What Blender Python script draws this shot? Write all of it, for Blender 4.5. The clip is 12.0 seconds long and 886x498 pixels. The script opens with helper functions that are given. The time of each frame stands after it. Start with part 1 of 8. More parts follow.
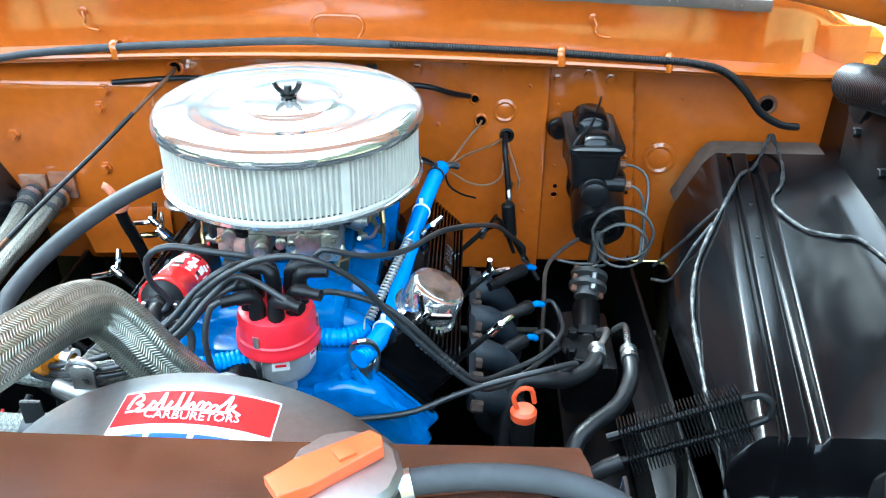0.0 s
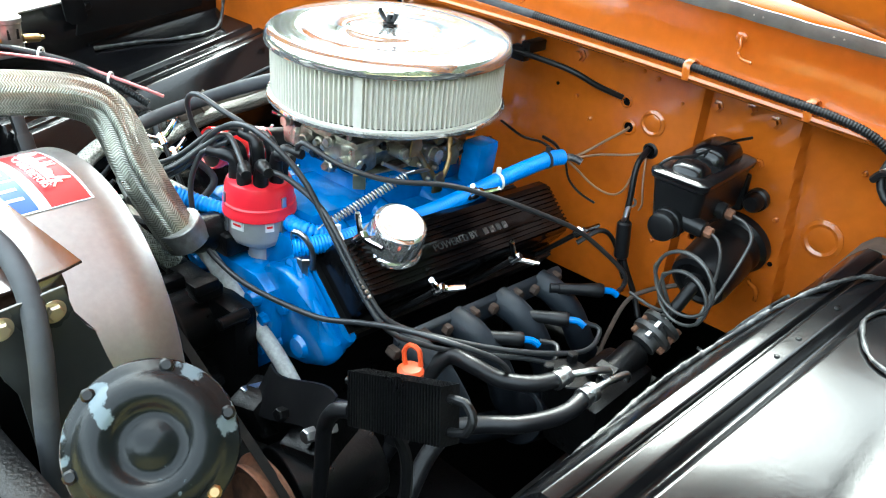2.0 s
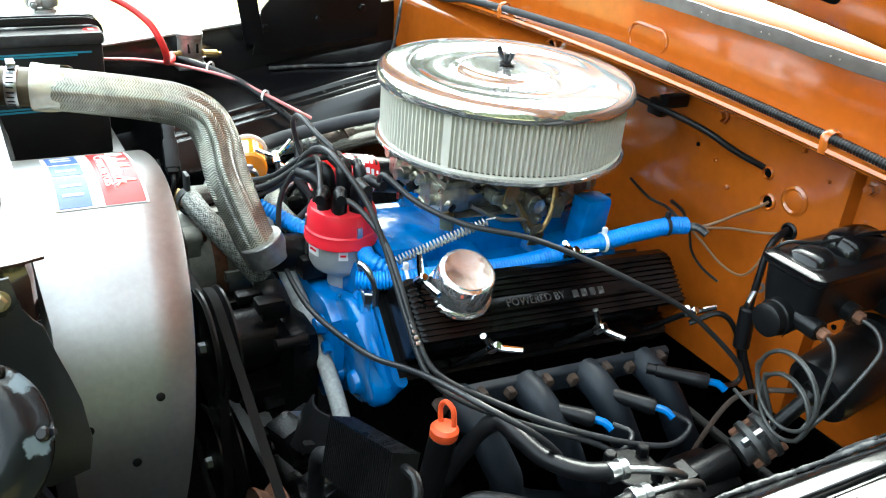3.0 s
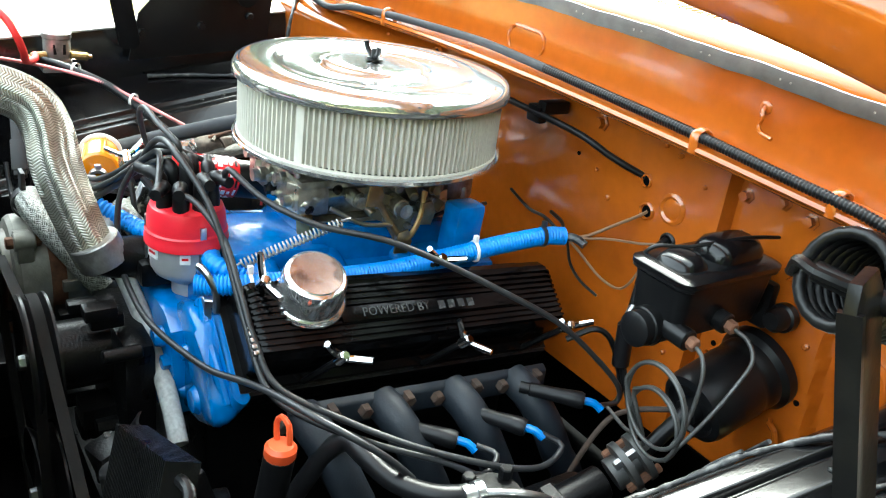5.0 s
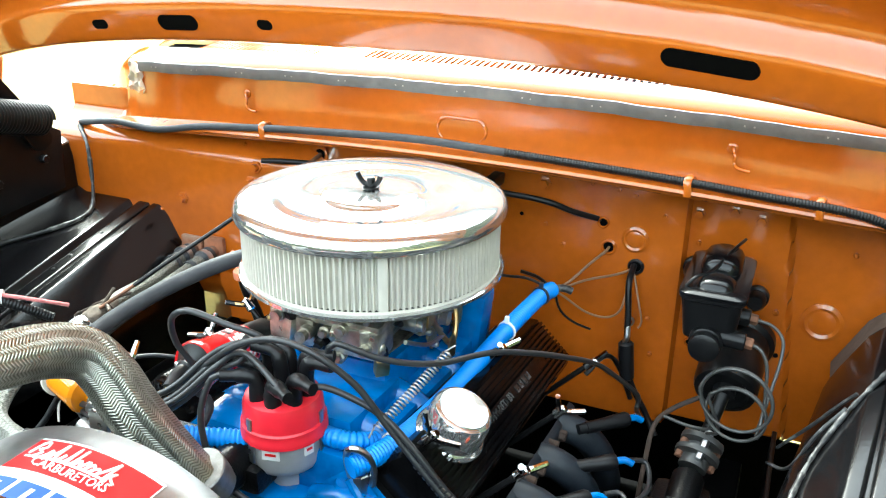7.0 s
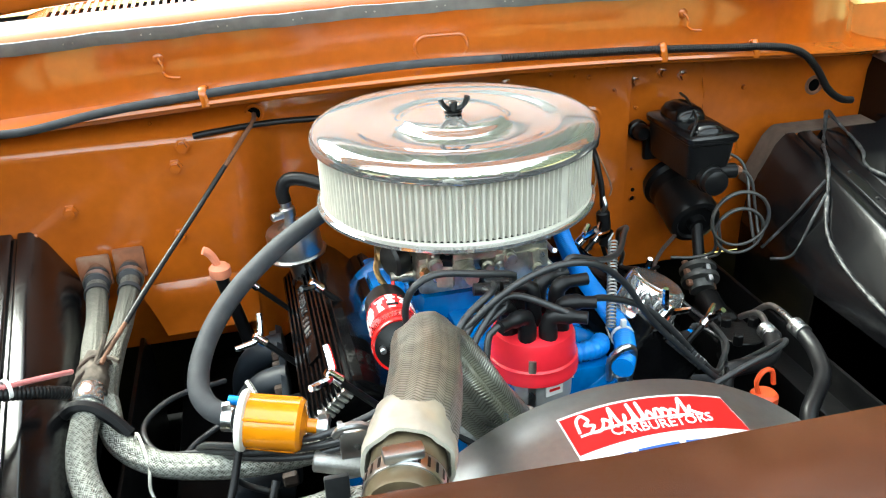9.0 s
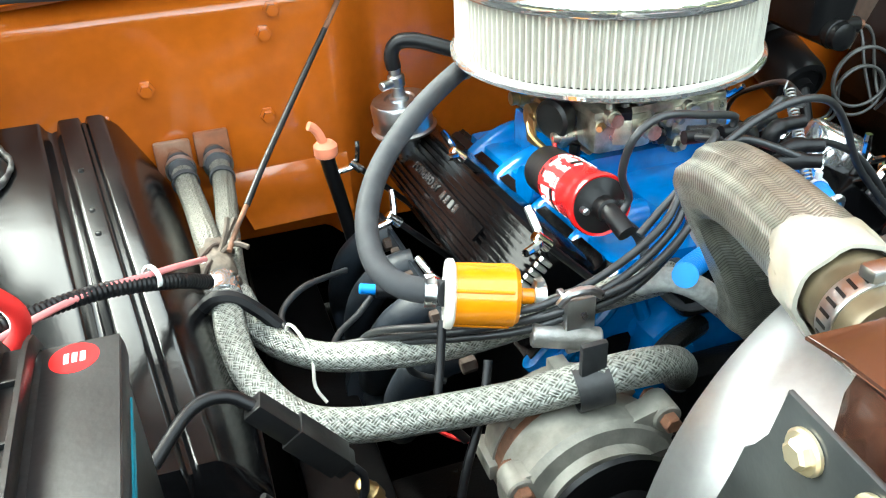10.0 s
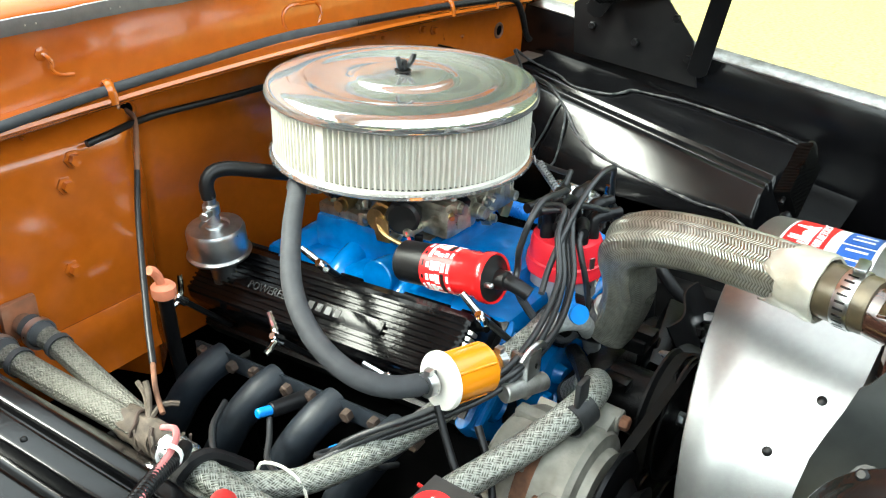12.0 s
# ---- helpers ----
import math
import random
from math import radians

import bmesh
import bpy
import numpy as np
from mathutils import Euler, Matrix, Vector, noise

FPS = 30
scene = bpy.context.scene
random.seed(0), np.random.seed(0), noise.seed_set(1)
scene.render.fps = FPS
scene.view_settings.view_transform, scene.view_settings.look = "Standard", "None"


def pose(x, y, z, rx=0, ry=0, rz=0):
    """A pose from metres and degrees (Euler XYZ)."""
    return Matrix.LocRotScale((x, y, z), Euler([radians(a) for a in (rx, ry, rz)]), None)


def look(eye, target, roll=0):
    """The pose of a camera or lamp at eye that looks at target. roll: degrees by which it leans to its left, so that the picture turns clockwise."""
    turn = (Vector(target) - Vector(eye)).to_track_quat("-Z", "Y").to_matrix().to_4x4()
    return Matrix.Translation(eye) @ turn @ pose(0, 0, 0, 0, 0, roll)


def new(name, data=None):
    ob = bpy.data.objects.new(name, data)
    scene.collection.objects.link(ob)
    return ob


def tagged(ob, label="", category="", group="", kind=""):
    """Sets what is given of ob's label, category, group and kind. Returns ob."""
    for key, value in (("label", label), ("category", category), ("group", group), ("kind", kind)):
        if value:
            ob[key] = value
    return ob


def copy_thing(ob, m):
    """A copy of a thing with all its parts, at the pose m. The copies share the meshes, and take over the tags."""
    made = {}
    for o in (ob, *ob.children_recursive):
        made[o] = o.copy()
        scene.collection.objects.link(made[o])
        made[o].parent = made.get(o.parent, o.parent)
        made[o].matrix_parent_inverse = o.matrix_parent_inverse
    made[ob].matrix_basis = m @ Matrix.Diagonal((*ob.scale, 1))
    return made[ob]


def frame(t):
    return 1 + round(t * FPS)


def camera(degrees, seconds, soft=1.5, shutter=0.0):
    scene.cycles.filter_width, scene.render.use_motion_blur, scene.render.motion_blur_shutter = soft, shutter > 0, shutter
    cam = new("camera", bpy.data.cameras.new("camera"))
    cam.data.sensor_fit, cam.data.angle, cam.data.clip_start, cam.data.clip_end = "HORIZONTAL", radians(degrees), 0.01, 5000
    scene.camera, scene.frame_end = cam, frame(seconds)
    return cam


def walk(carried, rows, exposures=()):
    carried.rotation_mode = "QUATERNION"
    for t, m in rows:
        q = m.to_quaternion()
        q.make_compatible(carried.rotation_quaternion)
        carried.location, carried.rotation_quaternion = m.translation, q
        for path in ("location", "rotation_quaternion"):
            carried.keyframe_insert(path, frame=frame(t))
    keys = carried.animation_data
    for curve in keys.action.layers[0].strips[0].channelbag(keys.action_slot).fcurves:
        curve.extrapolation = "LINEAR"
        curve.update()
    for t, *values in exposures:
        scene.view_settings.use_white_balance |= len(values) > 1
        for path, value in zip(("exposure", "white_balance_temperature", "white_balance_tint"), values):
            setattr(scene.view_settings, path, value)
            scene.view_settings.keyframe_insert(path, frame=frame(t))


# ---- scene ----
cam = camera(55.6, 12.0, soft=1.15)
PATH = [
    (0, (0.198, 0.031, 1.486), (0.147, 1.76, 0.482), 0.4),
    (0.3, (0.315, 0.054, 1.469), (0.164, 1.78, 0.469), 1.1),
    (0.5, (0.432, 0.062, 1.48), (0.127, 1.748, 0.45), 2.9),
    (1, (0.563, 0.105, 1.46), (-0.014, 1.707, 0.411), 2.8),
    (1.2, (0.603, 0.133, 1.430), (-0.025, 1.720, 0.388), 2.9),
    (1.5, (0.707, 0.181, 1.401), (-0.168, 1.655, 0.37), 1.8),
    (1.7, (0.778, 0.192, 1.414), (-0.233, 1.579, 0.388), 4.9),
    (2, (0.818, 0.226, 1.414), (-0.31, 1.561, 0.444), 5.1),
    (2.5, (0.834, 0.297, 1.387), (-0.454, 1.523, 0.472), 4.3),
    (3, (0.892, 0.42, 1.402), (-0.614, 1.361, 0.482), 5.1),
    (3.2, (0.892, 0.422, 1.387), (-0.619, 1.368, 0.48), 5.7),
    (4.8, (0.894, 0.559, 1.362), (-0.585, 1.573, 0.478), 7.1),
    (5, (0.898, 0.533, 1.331), (-0.573, 1.622, 0.523), 7.8),
    (5.5, (0.886, 0.461, 1.343), (-0.512, 1.659, 0.562), 9.1),
    (6, (0.815, 0.26, 1.356), (-0.407, 1.696, 0.691), 6.4),
    (6.3, (0.789, 0.186, 1.44), (-0.128, 1.808, 0.714), 2.9),
    (6.5, (0.708, 0.152, 1.436), (-0.055, 1.856, 0.719), 3.1),
    (6.8, (0.562, 0.184, 1.433), (-0.203, 1.872, 0.681), 0.5),
    (7, (0.468, 0.162, 1.444), (-0.277, 1.858, 0.691), 0.7),
    (7.2, (0.378, 0.142, 1.438), (-0.314, 1.871, 0.711), 0.3),
    (8.8, (-0.214, 0.147, 1.398), (0.051, 1.958, 0.591), -0.9),
    (9, (-0.271, 0.107, 1.406), (0.117, 1.863, 0.531), -2.3),
    (9.2, (-0.32, 0.088, 1.406), (0.182, 1.802, 0.507), -1.9),
    (9.5, (-0.41, 0.13, 1.39), (0.065, 1.814, 0.42), -1.7),
    (9.8, (-0.473, 0.218, 1.331), (-0.046, 1.89, 0.32), -2.4),
    (10, (-0.499, 0.241, 1.308), (0.005, 1.873, 0.266), -2.7),
    (10.2, (-0.545, 0.239, 1.316), (0.105, 1.797, 0.244), -1.0),
    (10.5, (-0.637, 0.208, 1.346), (0.2, 1.658, 0.253), -1.6),
    (11, (-0.739, 0.186, 1.377), (0.276, 1.522, 0.288), -2.1),
    (11.2, (-0.755, 0.21, 1.389), (0.339, 1.491, 0.312), -1.1),
    (11.5, (-0.778, 0.303, 1.39), (0.443, 1.524, 0.382), -0.4),
    (12, (-0.88, 0.418, 1.396), (0.582, 1.434, 0.486), 2.1),
]
STOPS = [(0, 4.15, 5300, -9), (1, 4.38, 5700, -8), (2, 4.22, 6150, -6), (3, 3.95, 6300, -6), (5, 4.15, 6400, -6), (6.5, 4.1, 6400, -6), (7, 4.02, 6400, -6), (9, 3.66, 6600, -6), (10, 4.05, 6550, -7), (10.5, 4.06, 6550, -7), (11, 3.75, 6650, -6), (11.5, 3.64, 6700, -6), (12, 3.58, 6700, -6)]
walk(cam, [(t, look(eye, target, roll)) for t, eye, target, roll in PATH], STOPS)


# ---- world, sun, exposure ----
scene.view_settings.exposure = 3.5
world = bpy.data.worlds.new("sky")
scene.world = world
world.use_nodes = True
wn, wl = world.node_tree.nodes, world.node_tree.links
sky = wn.new("ShaderNodeTexSky")
sky.sky_type, sky.sun_disc = "NISHITA", False
sky.sun_elevation, sky.sun_rotation = radians(50), radians(-42)
sky.air_density, sky.dust_density, sky.ozone_density = 1.0, 2.2, 0.6
pale = wn.new("ShaderNodeHueSaturation")
pale.inputs["Saturation"].default_value = 0.35
wl.new(sky.outputs[0], pale.inputs["Color"])
wl.new(pale.outputs[0], wn["Background"].inputs[0])
wn["Background"].inputs[1].default_value = 0.15
sun = new("sun", bpy.data.lights.new("sun", "SUN"))
sun.data.energy, sun.data.angle, sun.data.color = 0.95, radians(30), (1.0, 0.99, 0.98)
sun.matrix_world = look((-2.6, 2.9, 4.6), (0, 0, 0))


# ---- mesh helpers ----
def V(*a):
    return Vector(a)


def finish(bm, name, material, smooth=35):
    me = bpy.data.meshes.new(name)
    bmesh.ops.recalc_face_normals(bm, faces=bm.faces[:])
    bm.to_mesh(me)
    bm.free()
    if smooth:
        for p in me.polygons:
            p.use_smooth = True
        me.set_sharp_from_angle(angle=radians(smooth))
    me.materials.append(material)
    return me


def thing(name, label, category, at, group="", kind=""):
    ob = new(name)
    ob.empty_display_size = 0.05
    ob.location = at
    return tagged(ob, label, category, group, kind)


def part(name, bm, material, parent, label="", smooth=35):
    ob = new(name, finish(bm, name, material, smooth))
    ob.parent = parent
    if parent.data is None:
        ob.matrix_parent_inverse = Matrix.Translation(-parent.location)
    if label:
        ob["label"] = label
    return ob


def solo(name, bm, material, label, category, group="", kind="", smooth=35):
    return tagged(new(name, finish(bm, name, material, smooth)), label, category, group, kind)


def box(bm, x0, x1, y0, y1, z0, z1, bevel=0.003, m=None):
    r = bmesh.ops.create_cube(bm, size=1.0)
    vs = r["verts"]
    for v in vs:
        v.co = V(x0 + (v.co.x + 0.5) * (x1 - x0), y0 + (v.co.y + 0.5) * (y1 - y0), z0 + (v.co.z + 0.5) * (z1 - z0))
    if bevel:
        es = list({e for v in vs for e in v.link_edges})
        vs = list({v for f in bmesh.ops.bevel(bm, geom=es, offset=bevel, segments=2, affect="EDGES", profile=0.6)["faces"] for v in f.verts} | {v for v in vs if v.is_valid})
    if m is not None:
        for v in vs:
            v.co = m @ v.co
    return vs


def frame_of(axis):
    a = Vector(axis).normalized()
    u = a.cross(V(0, 0, 1))
    if u.length < 0.05:
        u = V(1, 0, 0)
    u.normalize()
    return a, u, a.cross(u)


def lathe(bm, profile, at, axis=(0, 0, 1), seg=32):
    """Rings of (radius, height) round an axis from a point."""
    a, u, w = frame_of(axis)
    at = Vector(at)
    rings = []
    for r, h in profile:
        if r < 1e-5:
            rings.append([bm.verts.new(at + a * h)])
        else:
            rings.append([bm.verts.new(at + a * h + (u * math.cos(k * math.tau / seg) + w * math.sin(k * math.tau / seg)) * r) for k in range(seg)])
    for p, q in zip(rings, rings[1:]):
        for k in range(seg):
            n = (k + 1) % seg
            c = [p[k % len(p)], p[n % len(p)], q[n % len(q)], q[k % len(q)]]
            c = list(dict.fromkeys(c))
            if len(c) > 2:
                bm.faces.new(c)


def rod(bm, p0, p1, r0, r1=None, seg=20, round_by=0.0015):
    r1 = r0 if r1 is None else r1
    d = Vector(p1) - Vector(p0)
    b = min(round_by, r0 * 0.4, r1 * 0.4, d.length * 0.3)
    lathe(bm, [(0, 0), (r0 - b, 0), (r0, b), (r1, d.length - b), (r1 - b, d.length), (0, d.length)], p0, d, seg)


def spline(points, step=0.006):
    """A smooth line through the points."""
    p = [Vector(q) for q in points]
    p = [p[0] * 2 - p[1]] + p + [p[-1] * 2 - p[-2]]
    out = []
    for i in range(1, len(p) - 2):
        a, b, c, d = p[i - 1:i + 3]
        n = max(2, int((c - b).length / step))
        for k in range(n):
            t = k / n
            out.append(0.5 * (2 * b + (c - a) * t + (2 * a - 5 * b + 4 * c - d) * t * t + (3 * b - a - 3 * c + d) * t ** 3))
    out.append(p[-2])
    return out


def tube(bm, points, r, seg=12, step=0.006, ribs=0.0, smooth=True):
    """A round hose along a smooth line; ribs: spacing of corrugations. UV: once round, metres along."""
    line = spline(points, step) if smooth else [Vector(q) for q in points]
    if ribs:
        length = sum((b - a).length for a, b in zip(line, line[1:]))
        n = max(4, int(length / ribs * 4))
        dist, acc = [0.0], 0.0
        for a, b in zip(line, line[1:]):
            acc += (b - a).length
            dist.append(acc)
        fine, j = [], 0
        for k in range(n + 1):
            s = length * k / n
            while j < len(line) - 2 and dist[j + 1] < s:
                j += 1
            fine.append(line[j].lerp(line[j + 1], (s - dist[j]) / max(1e-9, dist[j + 1] - dist[j])))
        line = fine
    uv = bm.loops.layers.uv.verify()
    rings, along, u = [], 0.0, None
    for i, p in enumerate(line):
        t = (line[min(i + 1, len(line) - 1)] - line[max(i - 1, 0)]).normalized()
        u = frame_of(t)[1] if u is None else (u - t * u.dot(t)).normalized()
        w = t.cross(u)
        if i:
            along += (p - line[i - 1]).length
        rr = r(along) if callable(r) else r
        if ribs:
            rr *= (1.0, 1.0, 0.86, 0.86)[i % 4]
        rings.append((along, [bm.verts.new(p + (u * math.cos(k * math.tau / seg) + w * math.sin(k * math.tau / seg)) * rr) for k in range(seg)]))
    for (s0, a), (s1, b) in zip(rings, rings[1:]):
        for k in range(seg):
            f = bm.faces.new((a[k], a[(k + 1) % seg], b[(k + 1) % seg], b[k]))
            for l, c in zip(f.loops, ((k / seg, s0), ((k + 1) / seg, s0), ((k + 1) / seg, s1), (k / seg, s1))):
                l[uv].uv = c
    bm.faces.new(rings[0][1])
    bm.faces.new(rings[-1][1])


def hose(name, points, r, material, label, category="hose", group="", seg=12, ribs=0.0, parent=None, step=0.006):
    bm = bmesh.new()
    tube(bm, points, r, seg, step, ribs)
    if parent is not None:
        return part(name, bm, material, parent, label, 60)
    return solo(name, bm, material, label, category, group, smooth=60)


def sheet(bm, fn, us, vs, back):
    """A pressed panel from fn(u, v), with a second skin moved by the vector back."""
    back = Vector(back)
    f = [[Vector(fn(u, v)) for v in vs] for u in us]
    a = [[bm.verts.new(p) for p in row] for row in f]
    b = [[bm.verts.new(p + back) for p in row] for row in f]
    nu, nv = len(us), len(vs)
    for i in range(nu - 1):
        for j in range(nv - 1):
            bm.faces.new((a[i][j], a[i + 1][j], a[i + 1][j + 1], a[i][j + 1]))
            bm.faces.new((b[i][j], b[i][j + 1], b[i + 1][j + 1], b[i + 1][j]))
    for i in range(nu - 1):
        for j in (0, nv - 1):
            bm.faces.new((a[i][j], a[i + 1][j], b[i + 1][j], b[i][j]))
    for j in range(nv - 1):
        for i in (0, nu - 1):
            bm.faces.new((a[i][j], a[i][j + 1], b[i][j + 1], b[i][j]))


def prism(bm, outline, m, depth, bevel=0.0):
    """A flat outline of (a, b) pairs in the pose m, made depth thick along its z."""
    lo = [bm.verts.new(m @ V(a, b, 0)) for a, b in outline]
    hi = [bm.verts.new(m @ V(a, b, depth)) for a, b in outline]
    n = len(lo)
    fs = [bm.faces.new(lo), bm.faces.new(hi)]
    for k in range(n):
        fs.append(bm.faces.new((lo[k], lo[(k + 1) % n], hi[(k + 1) % n], hi[k])))
    if bevel:
        es = list({e for f in fs[:2] for e in f.edges})
        bmesh.ops.bevel(bm, geom=es, offset=bevel, segments=2, affect="EDGES", profile=0.6)


def oval(w, h, n=10):
    r = h / 2
    return [((w / 2 - r) * (1 if math.cos(t) > 0 else -1) + r * math.cos(t), r * math.sin(t)) for t in [-math.pi / 2 + 1e-6 + k * math.pi / n for k in range(n + 1)] + [math.pi / 2 + 1e-6 + k * math.pi / n for k in range(n + 1)]]


def lettering(body, size, m, material, parent, name="lettering", depth=0.0008):
    """Raised letters in Blender's own font, laid in the pose m."""
    cu = bpy.data.curves.new(name, "FONT")
    cu.body, cu.size, cu.extrude, cu.align_x, cu.align_y, cu.resolution_u = body, size, depth, "CENTER", "CENTER", 2
    tmp = bpy.data.objects.new("tmp", cu)
    me = bpy.data.meshes.new_from_object(tmp)
    bpy.data.objects.remove(tmp)
    bpy.data.curves.remove(cu)
    me.transform(m)
    me.materials.append(material)
    ob = new(name, me)
    ob.parent = parent
    if parent.data is None:
        ob.matrix_parent_inverse = Matrix.Translation(-parent.location)
    return ob


def smooth(a, b, x):
    t = min(1.0, max(0.0, (x - a) / (b - a)))
    return t * t * (3 - 2 * t)


def span(a, b, n):
    return [a + (b - a) * k / (n - 1) for k in range(n)]


# ---- materials ----
def material(name, colour, rough=0.5, metal=0.0, coat=0.0, vary=0.12, grain=60.0, stain=None, stain_amount=0.3, stain_scale=9.0, stain_from=0.52, stain_to=0.72, bump=0.1, bump_scale=200.0, wave=0.0, wave_scale=7.0, spec=0.5):
    """A surface with two scales of variation: grain and stains, in colour, gloss and relief."""
    m = bpy.data.materials.new(name)
    m.use_nodes = True
    n, l = m.node_tree.nodes, m.node_tree.links
    b = n["Principled BSDF"]
    b.inputs["Metallic"].default_value = metal
    b.inputs["Coat Weight"].default_value = coat
    b.inputs["Coat Roughness"].default_value = 0.08
    b.inputs["Specular IOR Level"].default_value = spec
    co = n.new("ShaderNodeTexCoord")

    def noise_tex(scale, detail=4.0):
        t = n.new("ShaderNodeTexNoise")
        t.inputs["Scale"].default_value, t.inputs["Detail"].default_value = scale, detail
        l.new(co.outputs["Object"], t.inputs["Vector"])
        return t

    def ramp(src, lo, hi, c0, c1):
        r = n.new("ShaderNodeValToRGB")
        r.color_ramp.elements[0].position, r.color_ramp.elements[1].position = lo, hi
        r.color_ramp.elements[0].color, r.color_ramp.elements[1].color = c0, c1
        l.new(src, r.inputs[0])
        return r

    fine, big = noise_tex(grain), noise_tex(stain_scale, 6.0)
    c = Vector(colour)
    lo, hi = c * (1 - vary), c * (1 + vary)
    col = ramp(fine.outputs[0], 0.3, 0.7, (*lo, 1), (*hi, 1)).outputs[0]
    mask = ramp(big.outputs[0], stain_from, stain_to, (0, 0, 0, 1), (1, 1, 1, 1)).outputs[0]
    if stain is not None:
        mix = n.new("ShaderNodeMix")
        mix.data_type = "RGBA"
        k = n.new("ShaderNodeMath")
        k.operation = "MULTIPLY"
        k.inputs[1].default_value = stain_amount
        l.new(mask, k.inputs[0])
        l.new(k.outputs[0], mix.inputs[0])
        l.new(col, mix.inputs[6])
        mix.inputs[7].default_value = (*stain, 1)
        col = mix.outputs[2]
    l.new(col, b.inputs["Base Color"])
    rr = n.new("ShaderNodeMapRange")
    rr.inputs["To Min"].default_value, rr.inputs["To Max"].default_value = rough * 0.8, min(1.0, rough * 1.35)
    l.new(big.outputs[0], rr.inputs["Value"])
    l.new(rr.outputs[0], b.inputs["Roughness"])
    height = noise_tex(bump_scale, 2.0)
    bp = n.new("ShaderNodeBump")
    bp.inputs["Strength"].default_value, bp.inputs["Distance"].default_value = bump, 0.001
    l.new(height.outputs[0], bp.inputs["Height"])
    if wave:
        slow = noise_tex(wave_scale, 1.0)
        bw = n.new("ShaderNodeBump")
        bw.inputs["Strength"].default_value, bw.inputs["Distance"].default_value = wave, 0.01
        l.new(slow.outputs[0], bw.inputs["Height"])
        l.new(bw.outputs[0], bp.inputs["Normal"])
    l.new(bp.outputs[0], b.inputs["Normal"])
    return m


def braid(name, thread, gap, count=14, pitch=0.011, rough=0.45, metal=0.3, folds=0.0, wires_each=2.0):
    """Woven sleeve: two crossing families of strands from the hose's UV."""
    m = material(name, thread, rough, metal, vary=0.25, grain=150)
    n, l = m.node_tree.nodes, m.node_tree.links
    b = n["Principled BSDF"]
    uv = n.new("ShaderNodeUVMap")
    sep = n.new("ShaderNodeSeparateXYZ")
    l.new(uv.outputs[0], sep.inputs[0])

    def op(kind, a, c):
        q = n.new("ShaderNodeMath")
        q.operation = kind
        for i, v in ((0, a), (1, c)):
            if isinstance(v, (int, float)):
                q.inputs[i].default_value = v
            elif v is not None:
                l.new(v, q.inputs[i])
        return q.outputs[0]

    # flat bundles that cross over and under, each of a few fine wires
    u, v = op("MULTIPLY", sep.outputs[0], count), op("DIVIDE", sep.outputs[1], pitch)
    one, two = op("ADD", u, v), op("SUBTRACT", u, v)

    def wave_of(x, turns):
        return op("ADD", op("MULTIPLY", op("SINE", op("MULTIPLY", x, math.tau * turns), None), 0.5), 0.5)

    over = op("GREATER_THAN", op("MULTIPLY", op("SINE", op("MULTIPLY", one, math.pi), None), op("SINE", op("MULTIPLY", two, math.pi), None)), 0.0)
    wires = op("ADD", op("MULTIPLY", over, wave_of(one, wires_each)), op("MULTIPLY", op("SUBTRACT", 1.0, over), wave_of(two, wires_each)))
    rise = op("ADD", op("MULTIPLY", over, wave_of(two, 1.0)), op("MULTIPLY", op("SUBTRACT", 1.0, over), wave_of(one, 1.0)))
    h = op("MULTIPLY", op("ADD", wires, op("MULTIPLY", rise, 0.8)), 0.555)
    r = n.new("ShaderNodeValToRGB")
    r.color_ramp.elements[0].position, r.color_ramp.elements[1].position = 0.15, 0.62
    r.color_ramp.elements[0].color, r.color_ramp.elements[1].color = (*gap, 1), (1, 1, 1, 1)
    l.new(h, r.inputs[0])
    mx = n.new("ShaderNodeMix")
    mx.data_type, mx.blend_type = "RGBA", "MULTIPLY"
    mx.inputs[0].default_value = 1.0
    old = b.inputs["Base Color"].links[0].from_socket
    l.new(old, mx.inputs[6])
    l.new(r.outputs[0], mx.inputs[7])
    l.new(mx.outputs[2], b.inputs["Base Color"])
    bp = n.new("ShaderNodeBump")
    bp.inputs["Strength"].default_value, bp.inputs["Distance"].default_value = 0.7, 0.0012
    l.new(h, bp.inputs["Height"])
    if folds:
        # lengthwise creases in the sleeve
        pack = n.new("ShaderNodeCombineXYZ")
        l.new(op("MULTIPLY", sep.outputs[0], 9.0), pack.inputs[0])
        l.new(op("MULTIPLY", sep.outputs[1], 9.0), pack.inputs[1])
        crease = n.new("ShaderNodeTexNoise")
        crease.inputs["Scale"].default_value, crease.inputs["Detail"].default_value = 1.0, 3.0
        l.new(pack.outputs[0], crease.inputs["Vector"])
        bf = n.new("ShaderNodeBump")
        bf.inputs["Strength"].default_value, bf.inputs["Distance"].default_value = folds, 0.008
        l.new(crease.outputs[0], bf.inputs["Height"])
        l.new(bf.outputs[0], bp.inputs["Normal"])
    l.new(bp.outputs[0], b.inputs["Normal"])
    return m


